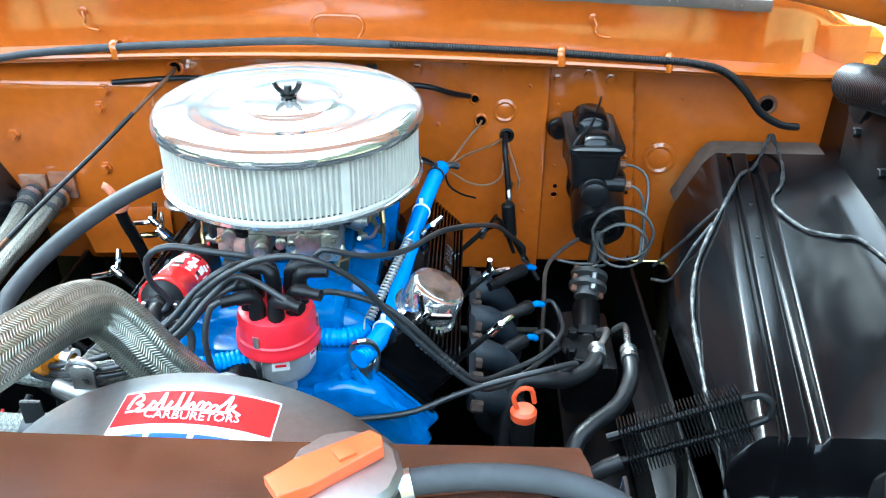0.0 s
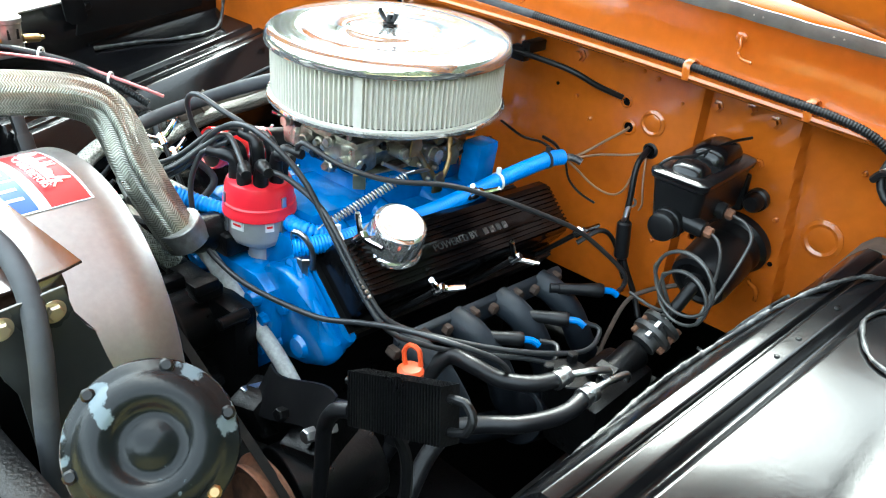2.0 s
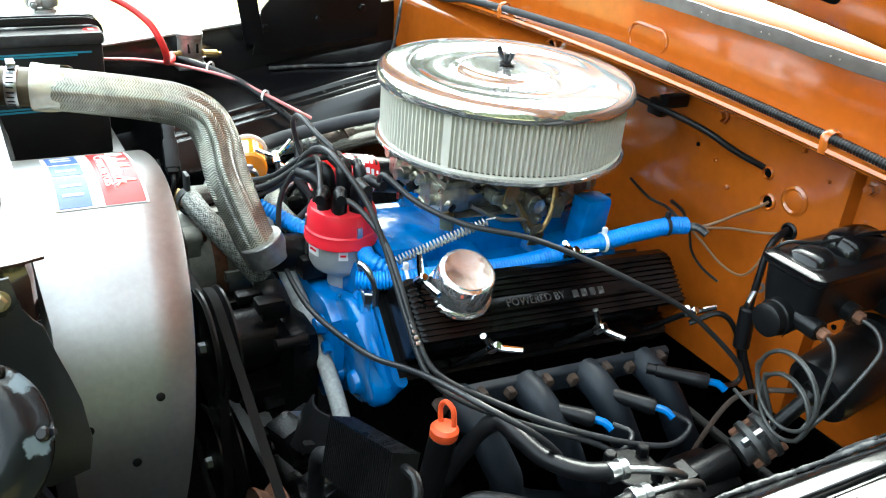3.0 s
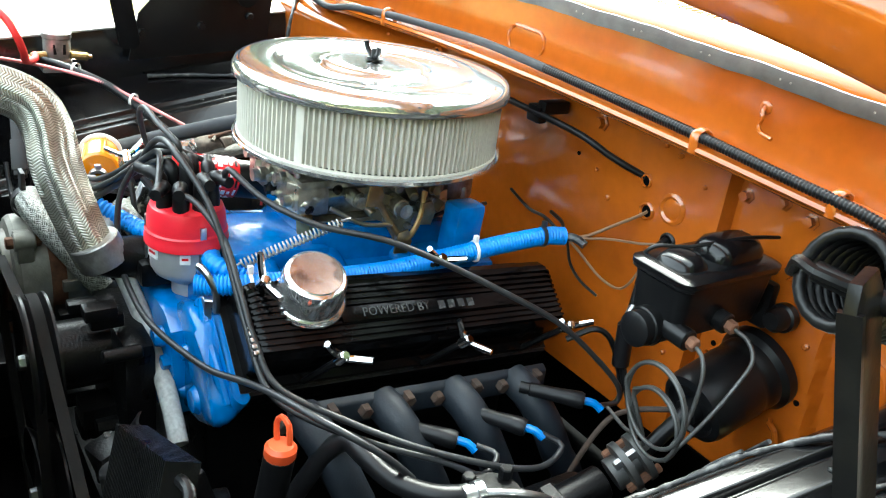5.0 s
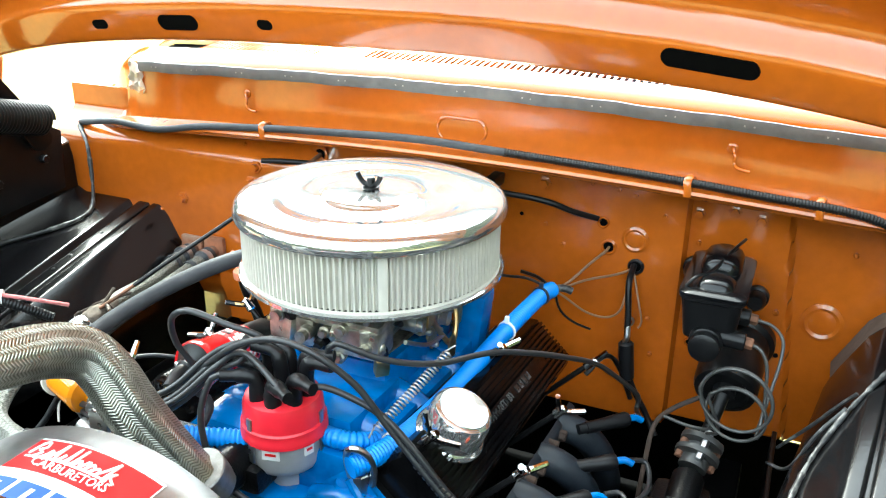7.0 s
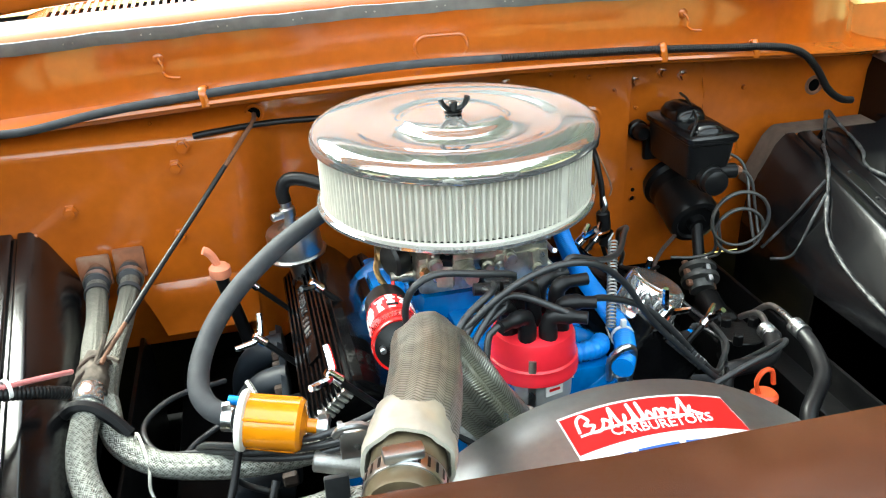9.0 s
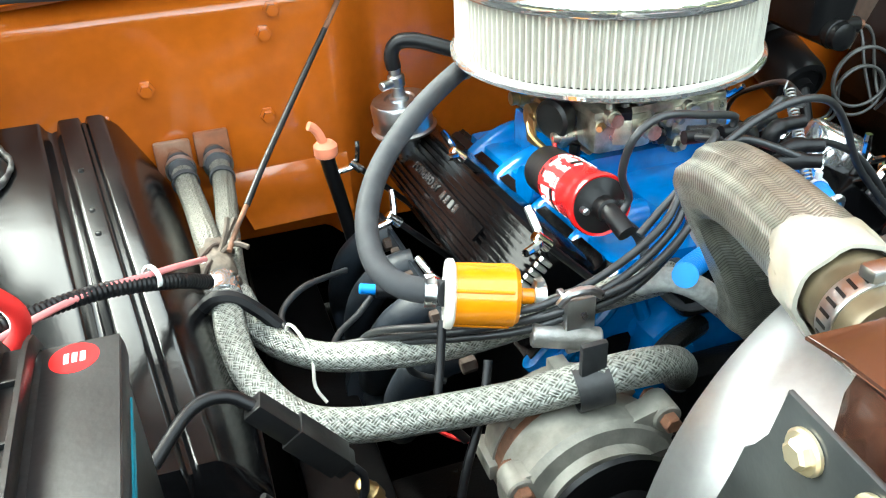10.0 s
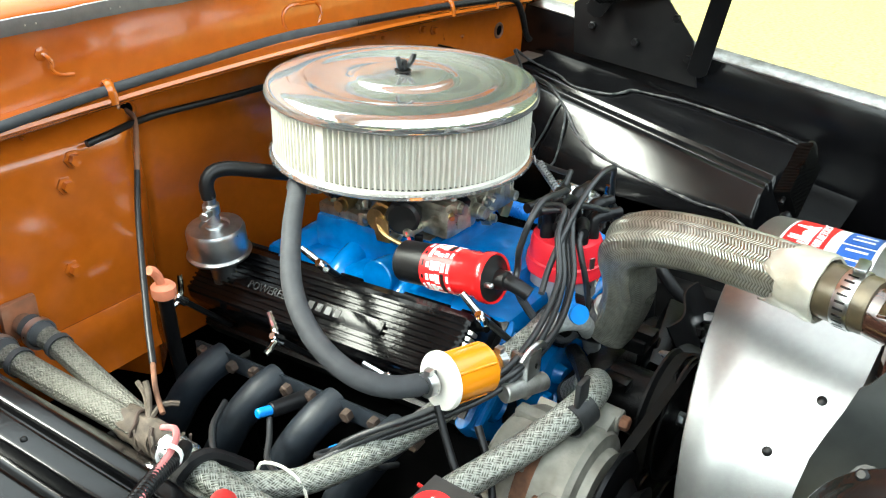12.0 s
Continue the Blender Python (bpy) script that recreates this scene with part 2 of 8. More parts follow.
def herringbone(name, strand, gap, columns, pitch):
    """Worn metal braid: columns of short slanting strands along the hose, leaning by turns one way and the other."""
    m = material(name, strand, 0.28, 0.75, vary=0.3, grain=60, stain=(0.40, 0.34, 0.20), stain_amount=0.5, stain_scale=14)
    n, l = m.node_tree.nodes, m.node_tree.links
    b = n["Principled BSDF"]
    uv, sep = n.new("ShaderNodeUVMap"), n.new("ShaderNodeSeparateXYZ")
    l.new(uv.outputs[0], sep.inputs[0])

    def op(kind, a, c=None):
        q = n.new("ShaderNodeMath")
        q.operation = kind
        for i, v in ((0, a), (1, c)):
            if isinstance(v, (int, float)):
                q.inputs[i].default_value = v
            elif v is not None:
                l.new(v, q.inputs[i])
        return q.outputs[0]

    col = op("MULTIPLY", sep.outputs[0], columns)
    tri = op("PINGPONG", col, 1.0)
    row = op("ADD", op("DIVIDE", sep.outputs[1], pitch), op("MULTIPLY", tri, 1.3))
    strands = op("ADD", op("MULTIPLY", op("SINE", op("MULTIPLY", row, math.tau)), 0.5), 0.5)
    ridge = op("SINE", op("MULTIPLY", op("FRACT", col), math.pi))
    h = op("MULTIPLY", strands, op("ADD", op("MULTIPLY", ridge, 0.6), 0.4))
    r = n.new("ShaderNodeValToRGB")
    r.color_ramp.elements[0].position, r.color_ramp.elements[1].position = 0.02, 0.45
    r.color_ramp.elements[0].color, r.color_ramp.elements[1].color = (*[g / t for g, t in zip(gap, strand)], 1), (1, 1, 1, 1)
    l.new(h, r.inputs[0])
    mx = n.new("ShaderNodeMix")
    mx.data_type, mx.blend_type = "RGBA", "MULTIPLY"
    mx.inputs[0].default_value = 1.0
    l.new(b.inputs["Base Color"].links[0].from_socket, mx.inputs[6])
    l.new(r.outputs[0], mx.inputs[7])
    l.new(mx.outputs[2], b.inputs["Base Color"])
    bp = n.new("ShaderNodeBump")
    bp.inputs["Strength"].default_value, bp.inputs["Distance"].default_value = 0.6, 0.0010
    l.new(h, bp.inputs["Height"])
    l.new(bp.outputs[0], b.inputs["Normal"])
    return m


ORANGE = material("orange_paint", (0.395, 0.092, 0.008), 0.15, coat=0.6, vary=0.07, stain=(0.22, 0.046, 0.006), stain_amount=0.5, stain_scale=6, bump=0.03, wave=0.08, wave_scale=14, spec=0.42)
BLACK = material("black_gloss_paint", (0.003, 0.003, 0.0035), 0.18, stain=(0.014, 0.014, 0.014), stain_amount=0.3, stain_scale=14, bump=0.10, bump_scale=220, wave=0.05, wave_scale=16, spec=0.32)
SATIN = material("black_satin_metal", (0.005, 0.005, 0.0055), 0.30, stain=(0.016, 0.0155, 0.015), stain_amount=0.3, stain_scale=25, bump=0.15, spec=0.22)
# greasy black castings; also the shaded sides of the blue engine
CASTBLACK = material("black_grease_and_shade", (0.003, 0.003, 0.0033), 0.28, stain=(0.010, 0.0095, 0.009), stain_amount=0.4, stain_scale=30, bump=0.5, bump_scale=320, spec=0.17)
RUBBER = material("black_rubber", (0.006, 0.006, 0.007), 0.36, stain=(0.020, 0.020, 0.020), stain_amount=0.3, stain_scale=30, bump=0.15, spec=0.27)
GREYRUBBER = material("grey_weathered_rubber", (0.036, 0.038, 0.042), 0.62, stain=(0.075, 0.076, 0.078), stain_amount=0.4, stain_scale=40, bump=0.2, spec=0.22)
WIRE = material("dark_grey_wire", (0.020, 0.021, 0.023), 0.36, bump=0.05)
BLUE = material("blue_engine_enamel", (0.002, 0.14, 0.44), 0.22, coat=0.25, vary=0.12, stain=(0.002, 0.045, 0.16), stain_amount=0.6, stain_scale=22, bump=0.3, bump_scale=160, wave=0.15, wave_scale=45)
BLUEPLASTIC = material("blue_plastic_loom", (0.008, 0.23, 0.74), 0.4, vary=0.08, bump=0.05)
RED = material("red_plastic_cap", (0.72, 0.018, 0.035), 0.32, vary=0.05, stain=(0.35, 0.02, 0.02), stain_amount=0.3, bump=0.05)
REDMETAL = material("red_gloss_can", (0.65, 0.012, 0.015), 0.22, coat=0.4, vary=0.05, bump=0.03)
CHROME = material("chrome", (0.80, 0.80, 0.80), 0.05, metal=1.0, vary=0.03, stain=(0.5, 0.45, 0.4), stain_amount=0.15, bump=0.02, wave=0.02, wave_scale=20)
ZINC = material("zinc_steel", (0.55, 0.56, 0.57), 0.28, metal=1.0, vary=0.12, stain=(0.3, 0.28, 0.25), stain_amount=0.4, stain_scale=40, bump=0.1)
BRASS = material("brass", (0.45, 0.31, 0.14), 0.35, metal=1.0, vary=0.2, stain=(0.12, 0.08, 0.05), stain_amount=0.6, stain_scale=50, bump=0.2)
ALLOY = material("cast_alloy", (0.33, 0.325, 0.31), 0.40, metal=0.8, vary=0.25, stain=(0.09, 0.08, 0.06), stain_amount=0.7, stain_scale=28, bump=0.4, bump_scale=350)
SHEET = material("mill_aluminium_sheet", (0.34, 0.345, 0.345), 0.36, metal=0.90, vary=0.05, grain=140, stain=(0.28, 0.28, 0.275), stain_amount=0.25, stain_scale=22, bump=0.06, bump_scale=420, wave=0.05, wave_scale=7)
PAPER = material("filter_paper", (0.50, 0.478, 0.415), 0.85, vary=0.06, stain=(0.36, 0.35, 0.31), stain_amount=0.3, stain_scale=12, bump=0.3, bump_scale=500)
HEADER = material("dark_coated_header", (0.010, 0.014, 0.020), 0.5, vary=0.2, stain=(0.024, 0.027, 0.032), stain_amount=0.4, stain_scale=20, bump=0.3, spec=0.4)
RUSTBROWN = material("rusty_brown_tank", (0.052, 0.021, 0.013), 0.22, coat=1.0, vary=0.35, grain=30, stain=(0.022, 0.014, 0.013), stain_amount=0.75, stain_scale=6, stain_from=0.5, stain_to=0.66, bump=0.2, wave=0.12)
RUST = material("rust", (0.13, 0.055, 0.028), 0.8, vary=0.35, grain=90, stain=(0.05, 0.03, 0.02), stain_amount=0.6, stain_scale=30, bump=0.6)
PLASTIC = material("black_plastic", (0.007, 0.007, 0.0075), 0.34, stain=(0.022, 0.021, 0.02), stain_amount=0.4, stain_scale=18, bump=0.15, spec=0.32)
WHITE = material("white_plastic", (0.75, 0.72, 0.64), 0.45, vary=0.05, bump=0.05)
LABELWHITE = material("white_label", (0.80, 0.80, 0.78), 0.5, vary=0.03, bump=0.02)
LABELRED = material("red_label", (0.70, 0.012, 0.016), 0.35, vary=0.03, bump=0.02)
LABELBLUE = material("blue_label", (0.02, 0.10, 0.42), 0.35, vary=0.03, bump=0.02)
ORANGECAP = material("orange_plastic", (0.72, 0.085, 0.022), 0.4, vary=0.06, bump=0.05)
PINKCAP = material("faded_orange_handle", (0.75, 0.25, 0.14), 0.5, vary=0.1, bump=0.1)
AMBER = material("amber_filter", (0.72, 0.24, 0.006), 0.18, coat=0.4, vary=0.12, grain=25, bump=0.02)
REDWIRE = material("red_cable", (0.75, 0.03, 0.03), 0.4, vary=0.06, bump=0.05)
PINKWIRE = material("faded_pink_wire", (0.62, 0.20, 0.20), 0.5, vary=0.08, bump=0.05)
TANWIRE = material("tan_wire", (0.19, 0.095, 0.045), 0.5, vary=0.1, bump=0.05)
TAPE = material("loom_tape", (0.022, 0.022, 0.023), 0.38, vary=0.4, grain=120, stain=(0.16, 0.16, 0.155), stain_amount=0.5, stain_scale=70, stain_from=0.5, stain_to=0.6, bump=0.7, bump_scale=240, spec=0.35)
DUSTY = material("dusty_black_plastic", (0.020, 0.021, 0.022), 0.46, vary=0.3, grain=90, stain=(0.065, 0.065, 0.062), stain_amount=0.6, stain_scale=26, bump=0.25, wave=0.1, wave_scale=30)
# near-black that stands in for shade in slots, holes and below the bay
DARK = material("shade_black", (0.002, 0.002, 0.002), 0.9, bump=0.1, spec=0.02)
GRASS = material("dry_grass", (0.205, 0.172, 0.050), 0.9, vary=0.5, grain=30, stain=(0.24, 0.195, 0.065), stain_amount=0.8, stain_scale=4, bump=0.8, bump_scale=60)
SEALGREY = material("dusty_seal_rubber", (0.115, 0.118, 0.122), 0.6, vary=0.15, stain=(0.20, 0.20, 0.19), stain_amount=0.4, stain_scale=25, bump=0.2)
DUSTORANGE = material("dusty_orange_steel", (0.21, 0.075, 0.034), 0.8, vary=0.25, stain=(0.22, 0.16, 0.12), stain_amount=0.6, stain_scale=30, bump=0.3)
PIPE = material("dull_steel_pipe", (0.07, 0.07, 0.068), 0.42, metal=0.5, vary=0.25, stain=(0.04, 0.035, 0.03), stain_amount=0.6, stain_scale=40, bump=0.1)
EMBOSSED = material("worn_raised_enamel", (0.030, 0.030, 0.031), 0.25, vary=0.3, stain=(0.16, 0.16, 0.16), stain_amount=0.5, stain_scale=60, bump=0.15)
OLIVEZINC = material("olive_gold_plating", (0.34, 0.30, 0.19), 0.38, metal=0.7, vary=0.3, stain=(0.12, 0.095, 0.05), stain_amount=0.6, stain_scale=60, bump=0.3, bump_scale=300)
BRONZE = material("bronze_brown_rubber", (0.085, 0.066, 0.040), 0.28, metal=0.3, vary=0.2, stain=(0.16, 0.125, 0.07), stain_amount=0.5, stain_scale=30, bump=0.15)
DULLRED = material("dull_dark_red_paint", (0.20, 0.020, 0.012), 0.5, vary=0.3, stain=(0.06, 0.015, 0.01), stain_amount=0.6, stain_scale=40, bump=0.3)
RUSTDARK = material("dark_rust", (0.040, 0.024, 0.017), 0.75, vary=0.35, grain=90, stain=(0.075, 0.036, 0.02), stain_amount=0.5, stain_scale=40, bump=0.6)
BELT = material("dull_belt_rubber", (0.008, 0.0075, 0.007), 0.7, vary=0.2, stain=(0.022, 0.018, 0.014), stain_amount=0.4, stain_scale=30, bump=0.2, spec=0.12)
TEAL = material("teal_print", (0.02, 0.21, 0.30), 0.35, vary=0.1, bump=0.03)
LEAD = material("pale_cast_lead", (0.30, 0.30, 0.295), 0.5, metal=0.35, vary=0.2, stain=(0.17, 0.165, 0.15), stain_amount=0.5, stain_scale=60, bump=0.3, bump_scale=300)
DARKLID = material("dark_battery_lid", (0.014, 0.0145, 0.015), 0.5, vary=0.25, grain=80, stain=(0.030, 0.030, 0.029), stain_amount=0.5, stain_scale=24, bump=0.2, spec=0.45)
RAGTAPE = material("ragged_brown_tape", (0.060, 0.045, 0.033), 0.75, vary=0.4, grain=80, stain=(0.14, 0.115, 0.09), stain_amount=0.6, stain_scale=60, bump=0.7, bump_scale=200)
DUSTFLANGE = material("dusty_brown_flange", (0.085, 0.060, 0.045), 0.7, vary=0.25, stain=(0.15, 0.11, 0.085), stain_amount=0.6, stain_scale=20, bump=0.3)
ALTALLOY = material("dull_alloy_casting", (0.225, 0.215, 0.185), 0.55, metal=0.35, vary=0.2, stain=(0.11, 0.095, 0.072), stain_amount=0.6, stain_scale=24, bump=0.3, bump_scale=300)
BRACKETGREY = material("dusty_grey_bracket", (0.017, 0.019, 0.020), 0.27, vary=0.1, stain=(0.075, 0.08, 0.08), stain_amount=0.4, stain_scale=9, bump=0.12)
PALEGOLD = material("pale_gold_zinc", (0.72, 0.64, 0.46), 0.34, metal=0.9, vary=0.1, bump=0.05)
FOIL = material("cream_torn_tape", (0.58, 0.56, 0.48), 0.30, metal=0.45, vary=0.1, stain=(0.50, 0.42, 0.26), stain_amount=0.6, stain_scale=22, bump=0.4, bump_scale=120, wave=0.2, wave_scale=40)
PRIMER = material("red_brown_primer", (0.27, 0.135, 0.10), 0.5, vary=0.15, stain=(0.20, 0.09, 0.06), stain_amount=0.5, stain_scale=12, bump=0.15)
GRILLEGREY = material("grey_grille_plastic", (0.22, 0.24, 0.23), 0.45, vary=0.1, bump=0.1)
CARB = material("greasy_carburetor_alloy", (0.44, 0.42, 0.35), 0.28, metal=0.88, vary=0.35, stain=(0.09, 0.075, 0.045), stain_amount=0.75, stain_scale=40, bump=0.5, bump_scale=350)
DISTGREY = material("light_grey_casting", (0.46, 0.46, 0.46), 0.42, metal=0.3, vary=0.08, stain=(0.30, 0.29, 0.28), stain_amount=0.4, stain_scale=30, bump=0.2)
WORNTOP = material("rust_stained_plating", (0.60, 0.60, 0.60), 0.22, metal=0.95, vary=0.1, stain=(0.14, 0.105, 0.085), stain_amount=0.8, stain_scale=34, stain_from=0.46, stain_to=0.58, bump=0.15)
LID = material("bright_plated_steel", (0.66, 0.66, 0.66), 0.07, metal=0.87, vary=0.05, stain=(0.45, 0.44, 0.42), stain_amount=0.4, stain_scale=9, bump=0.05, wave=0.05, wave_scale=12)
GREYHOSE = material("pale_grey_hose_fabric", (0.33, 0.34, 0.33), 0.6, vary=0.2, grain=200, stain=(0.22, 0.22, 0.21), stain_amount=0.4, stain_scale=40, bump=0.25, spec=0.3)
COVERBLACK = material("black_enamel_casting", (0.0022, 0.0022, 0.0026), 0.13, stain=(0.010, 0.010, 0.010), stain_amount=0.3, stain_scale=40, bump=0.12, bump_scale=260, wave=0.05, wave_scale=40, spec=0.14)
BRAID = braid("grey_braided_sleeve", (0.31, 0.32, 0.29), (0.22, 0.225, 0.20), 10, 0.0115, 0.42, 0.3, 0.8, 3.0)
BRAIDDIRTY = braid("grimy_braided_sleeve", (0.115, 0.112, 0.095), (0.50, 0.50, 0.46), 12, 0.0100, 0.55, 0.1, 1.0, 2.0)
BRAIDOLD = herringbone("tarnished_braided_sleeve", (0.40, 0.40, 0.345), (0.19, 0.185, 0.15), 24, 0.0032)

# ---- ground ----
bm = bmesh.new()
bmesh.ops.create_grid(bm, x_segments=60, y_segments=60, size=300)
solo("ground", bm, GRASS, "pale yellow dry grass lawn under and around the truck", "ground", kind="structure")

# far tree line all round the yard, out of view, uneven along its top
FOLIAGE = material("far_foliage", (0.045, 0.060, 0.020), 0.9, vary=0.5, grain=1.5, stain=(0.020, 0.030, 0.010), stain_amount=0.8, stain_scale=0.5, bump=1.0, bump_scale=3.0)
bm = bmesh.new()
trees = random.Random(12)
# one side is raised to block sky and darken the fender's reflections
crest = [trees.uniform(4.5, 9.0) + 22.0 * max(0.0, math.cos((k - 9) * math.tau / 120)) ** 2 for k in range(120)]
sheet(bm, lambda k, h: V((21 - 1.2 * h + 0.9 * math.sin(k * 1.7 + 5 * h)) * math.cos(k * math.tau / 240), (21 - 1.2 * h + 0.9 * math.sin(k * 1.7 + 5 * h)) * math.sin(k * math.tau / 240), (crest[(k // 2) % 120] * (0.85 + 0.15 * (k % 2))) * h), range(241), span(0, 1, 6), (0, 0, -0.05))
solo("backdrop", bm, FOLIAGE, "line of dull green trees round the yard, out of view, one side raised to block sky", "tree line", kind="structure")


# ---- firewall and cowl ----
def cowl_y(x):
    return 1.287 + 0.05 * x * x + 0.12 * x ** 4


def lip_z(x):
    return 1.112 - 0.08 * x * x


def firewall_y(x, z):
    y = 1.352 + 0.020 * smooth(0.329, 0.334, x) + 0.018 * smooth(0.0, 0.006, x - 0.469 - 0.111 * (1.04 - z))
    y += 0.012 * (0.98 - z) * (x > 0)
    b = smooth(-0.235, -0.315, x) * smooth(1.085, 1.035, z)
    y += (1.297 - y) * b
    y += 0.55 * max(0.0, 0.80 - z) * smooth(-0.30, -0.34, x)
    y += 0.010 * math.exp(-((z - 0.80) / 0.012) ** 2) * smooth(-0.30, -0.34, x)
    return y


bm = bmesh.new()
sheet(bm, lambda x, z: (x, firewall_y(x, z), z), span(-0.84, 0.84, 340), span(0.68, 1.125, 70), (0, 0.006, 0))
firewall = solo("firewall", bm, ORANGE, "orange painted steel firewall with stepped pressings and small holes", "firewall", kind="structure", smooth=50)
# low lip folded forward at the foot of the firewall
bm = bmesh.new()
sheet(bm, lambda k, q: V(-0.478 + 0.172 * k + (0.030 * q) * (1 - k), 1.2945 - 0.008 * smooth(0.0, 0.25, q) - 0.006 * smooth(0.75, 1.0, q), 0.824 - 0.082 * q - 0.004 * (1 - k)), span(0, 1, 12), span(0, 1, 8), (0, 0.003, -0.001))
solo("firewall_lip", bm, ORANGE, "orange lip folded forward at the foot of the firewall", "lip", kind="structure", smooth=60)

COWL = [(0.075, -0.004), (-0.026, -0.0115), (-0.033, -0.0100), (-0.036, -0.0065), (-0.034, -0.0025), (-0.002, 0.004), (0.002, 0.02), (0.004, 0.05), (0.003, 0.075), (0.004, 0.088), (0.010, 0.098), (0.022, 0.106), (0.038, 0.112), (0.048, 0.1135)]


def shoulder(x):
    """How far the cowl has rounded down towards its ends."""
    return smooth(0.655, 0.90, abs(x))


def cowl_at(x, k):
    up = COWL[k][1] + (0.025 * x * x if k > 6 else 0)
    if k > 5:
        up *= 1 - 0.72 * shoulder(x)
    crease = 0.006 * math.exp(-((abs(x) - 0.668) / 0.006) ** 2) * (k > 5)
    return V(x, cowl_y(x) + COWL[k][0] + (0.085 * shoulder(x) if k > 5 else 0.02 * shoulder(x)) + crease, lip_z(x) + up)


bm = bmesh.new()
sheet(bm, cowl_at, span(-0.92, 0.92, 150), range(len(COWL)), (0, 0.004, -0.004))
solo("cowl_panel", bm, ORANGE, "orange cowl panel with a rolled pinch flange along its lower edge", "cowl", kind="structure", smooth=40)


def cowl_top(x, d):
    return V(x, cowl_y(x) + 0.050 + 0.085 * shoulder(x) + d, lip_z(x) + (0.114 + 0.025 * x * x) * (1 - 0.72 * shoulder(x)) + 0.10 * d)


bm = bmesh.new()
sheet(bm, lambda x, d: cowl_top(x, d), span(-0.86, 0.86, 60), span(0.058, 0.42, 6), (0, 0, -0.003))
cowl_vent = thing("cowl_vent", "orange cowl top with a long row of narrow air intake slots", "cowl vent", (0, 1.36, 1.2))
part("top_panel", bm, ORANGE, cowl_vent)
# near-black sheet under the bars: the slots' shade as colour
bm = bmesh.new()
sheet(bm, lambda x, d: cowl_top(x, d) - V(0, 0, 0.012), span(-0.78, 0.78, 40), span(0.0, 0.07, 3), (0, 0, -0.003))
part("plenum_shade", bm, DARK, cowl_vent, "near-black sheet standing in for the shade under the slots")

# rubber seal along the cowl
bm = bmesh.new()


def seal_at(x, k):
    w = 0.0006 * math.sin(x * 38) + 0.0004 * math.sin(x * 91)
    dy, dz = ((-0.004, -0.0085), (-0.006, 0.0), (-0.004, 0.0085))[k]
    return V(x, cowl_y(x) + 0.003 + dy, lip_z(x) + 0.085 + 0.025 * x * x - 0.012 * max(0.0, x) ** 2 + dz + w)


sheet(bm, seal_at, span(-0.645, 0.655, 120), range(3), (0, 0.006, 0))
seal = thing("cowl_seal", "dusty grey rubber weather strip along the cowl", "weather strip", (0, 1.29, 1.19))
part("strip", bm, SEALGREY, seal, smooth=60)
for k in range(13):
    x = -0.60 + k * 0.1
    for d in (-0.006, 0.006):
        bm = bmesh.new()
        lathe(bm, [(0.0012, 0), (0.0012, 0.0006), (0, 0.001)], seal_at(x + d, 1), (0, -1, 0.05), 8)
        part("staple", bm, ALLOY, seal)

# crumpled pale tape over the cowl's seam
bm = bmesh.new()
crumple = random.Random(8)
grid = [[crumple.uniform(0.0, 0.009) for b in range(7)] for a in range(7)]
sheet(bm, lambda a, b: V(-0.672 + 0.0055 * a + 0.002 * math.sin(b * 2.1), cowl_y(-0.66) + 0.002 - grid[a][b] + 0.02 * max(0, b - 4) / 6, 1.128 + 0.0085 * b + 0.003 * math.sin(a * 1.7)), range(7), range(7), (0, 0.0015, 0))
solo("seam_tape", bm, FOIL, "crumpled pale tape stuck over the cowl seam", "tape", smooth=20)

# pressed oval and tabs on the cowl
bm = bmesh.new()
o = oval(0.078, 0.034)
ring = [V(a, cowl_y(0) + 0.003, 1.139 + b) for a, b in o]
tube(bm, ring + ring[:2], 0.0030, 8, smooth=False)
solo("pressed_oval", bm, ORANGE, "oval embossing in the middle of the orange cowl", "embossing", kind="structure")
for x in (-0.387, 0.387):
    bm = bmesh.new()
    y = cowl_y(x)
    tube(bm, [(x - 0.004, y + 0.004, 1.156), (x - 0.001, y - 0.004, 1.151), (x + 0.002, y - 0.006, 1.144), (x + 0.000, y - 0.006, 1.138), (x + 0.006, y - 0.009, 1.131), (x + 0.022, y - 0.011, 1.129)], 0.0022, 8)
    lathe(bm, [(0.008, 0.0), (0.008, 0.0015), (0.005, 0.003), (0.003, 0.003), (0.0, 0.002)], (x - 0.004, y + 0.004, 1.154), (0, -1, 0), 7)
    solo("cowl_tab", bm, ORANGE, "small orange bent tab on the cowl", "tab", "cowl tabs")

# black loom along the pinch flange, held by orange tabs
LOOM = [(-0.79, 1.315, 1.060), (-0.68, 1.292, 1.078), (-0.58, 1.282, 1.077), (-0.47, 1.271, 1.096), (-0.34, 1.266, 1.109), (-0.2, 1.262, 1.118), (-0.06, 1.262, 1.124), (0.08, 1.262, 1.121), (0.22, 1.264, 1.116), (0.34, 1.268, 1.110), (0.44, 1.271, 1.103), (0.53, 1.276, 1.096), (0.585, 1.282, 1.082), (0.625, 1.290, 1.050), (0.66, 1.300, 1.010), (0.70, 1.315, 0.985), (0.735, 1.33, 0.975)]
loom = thing("wiring_loom", "black wiring loom along the cowl flange, half smooth and half corrugated", "wiring loom", (0, 1.262, 1.12))
bm = bmesh.new()
tube(bm, LOOM[:8], 0.0060, 12)
part("taped_tube", bm, GREYRUBBER, loom, "smooth grey taped stretch")
bm = bmesh.new()
tube(bm, LOOM[7:], 0.0062, 12, 0.0022, 0.0040)
part("corrugated_tube", bm, RUBBER, loom, "black corrugated stretch", smooth=60)
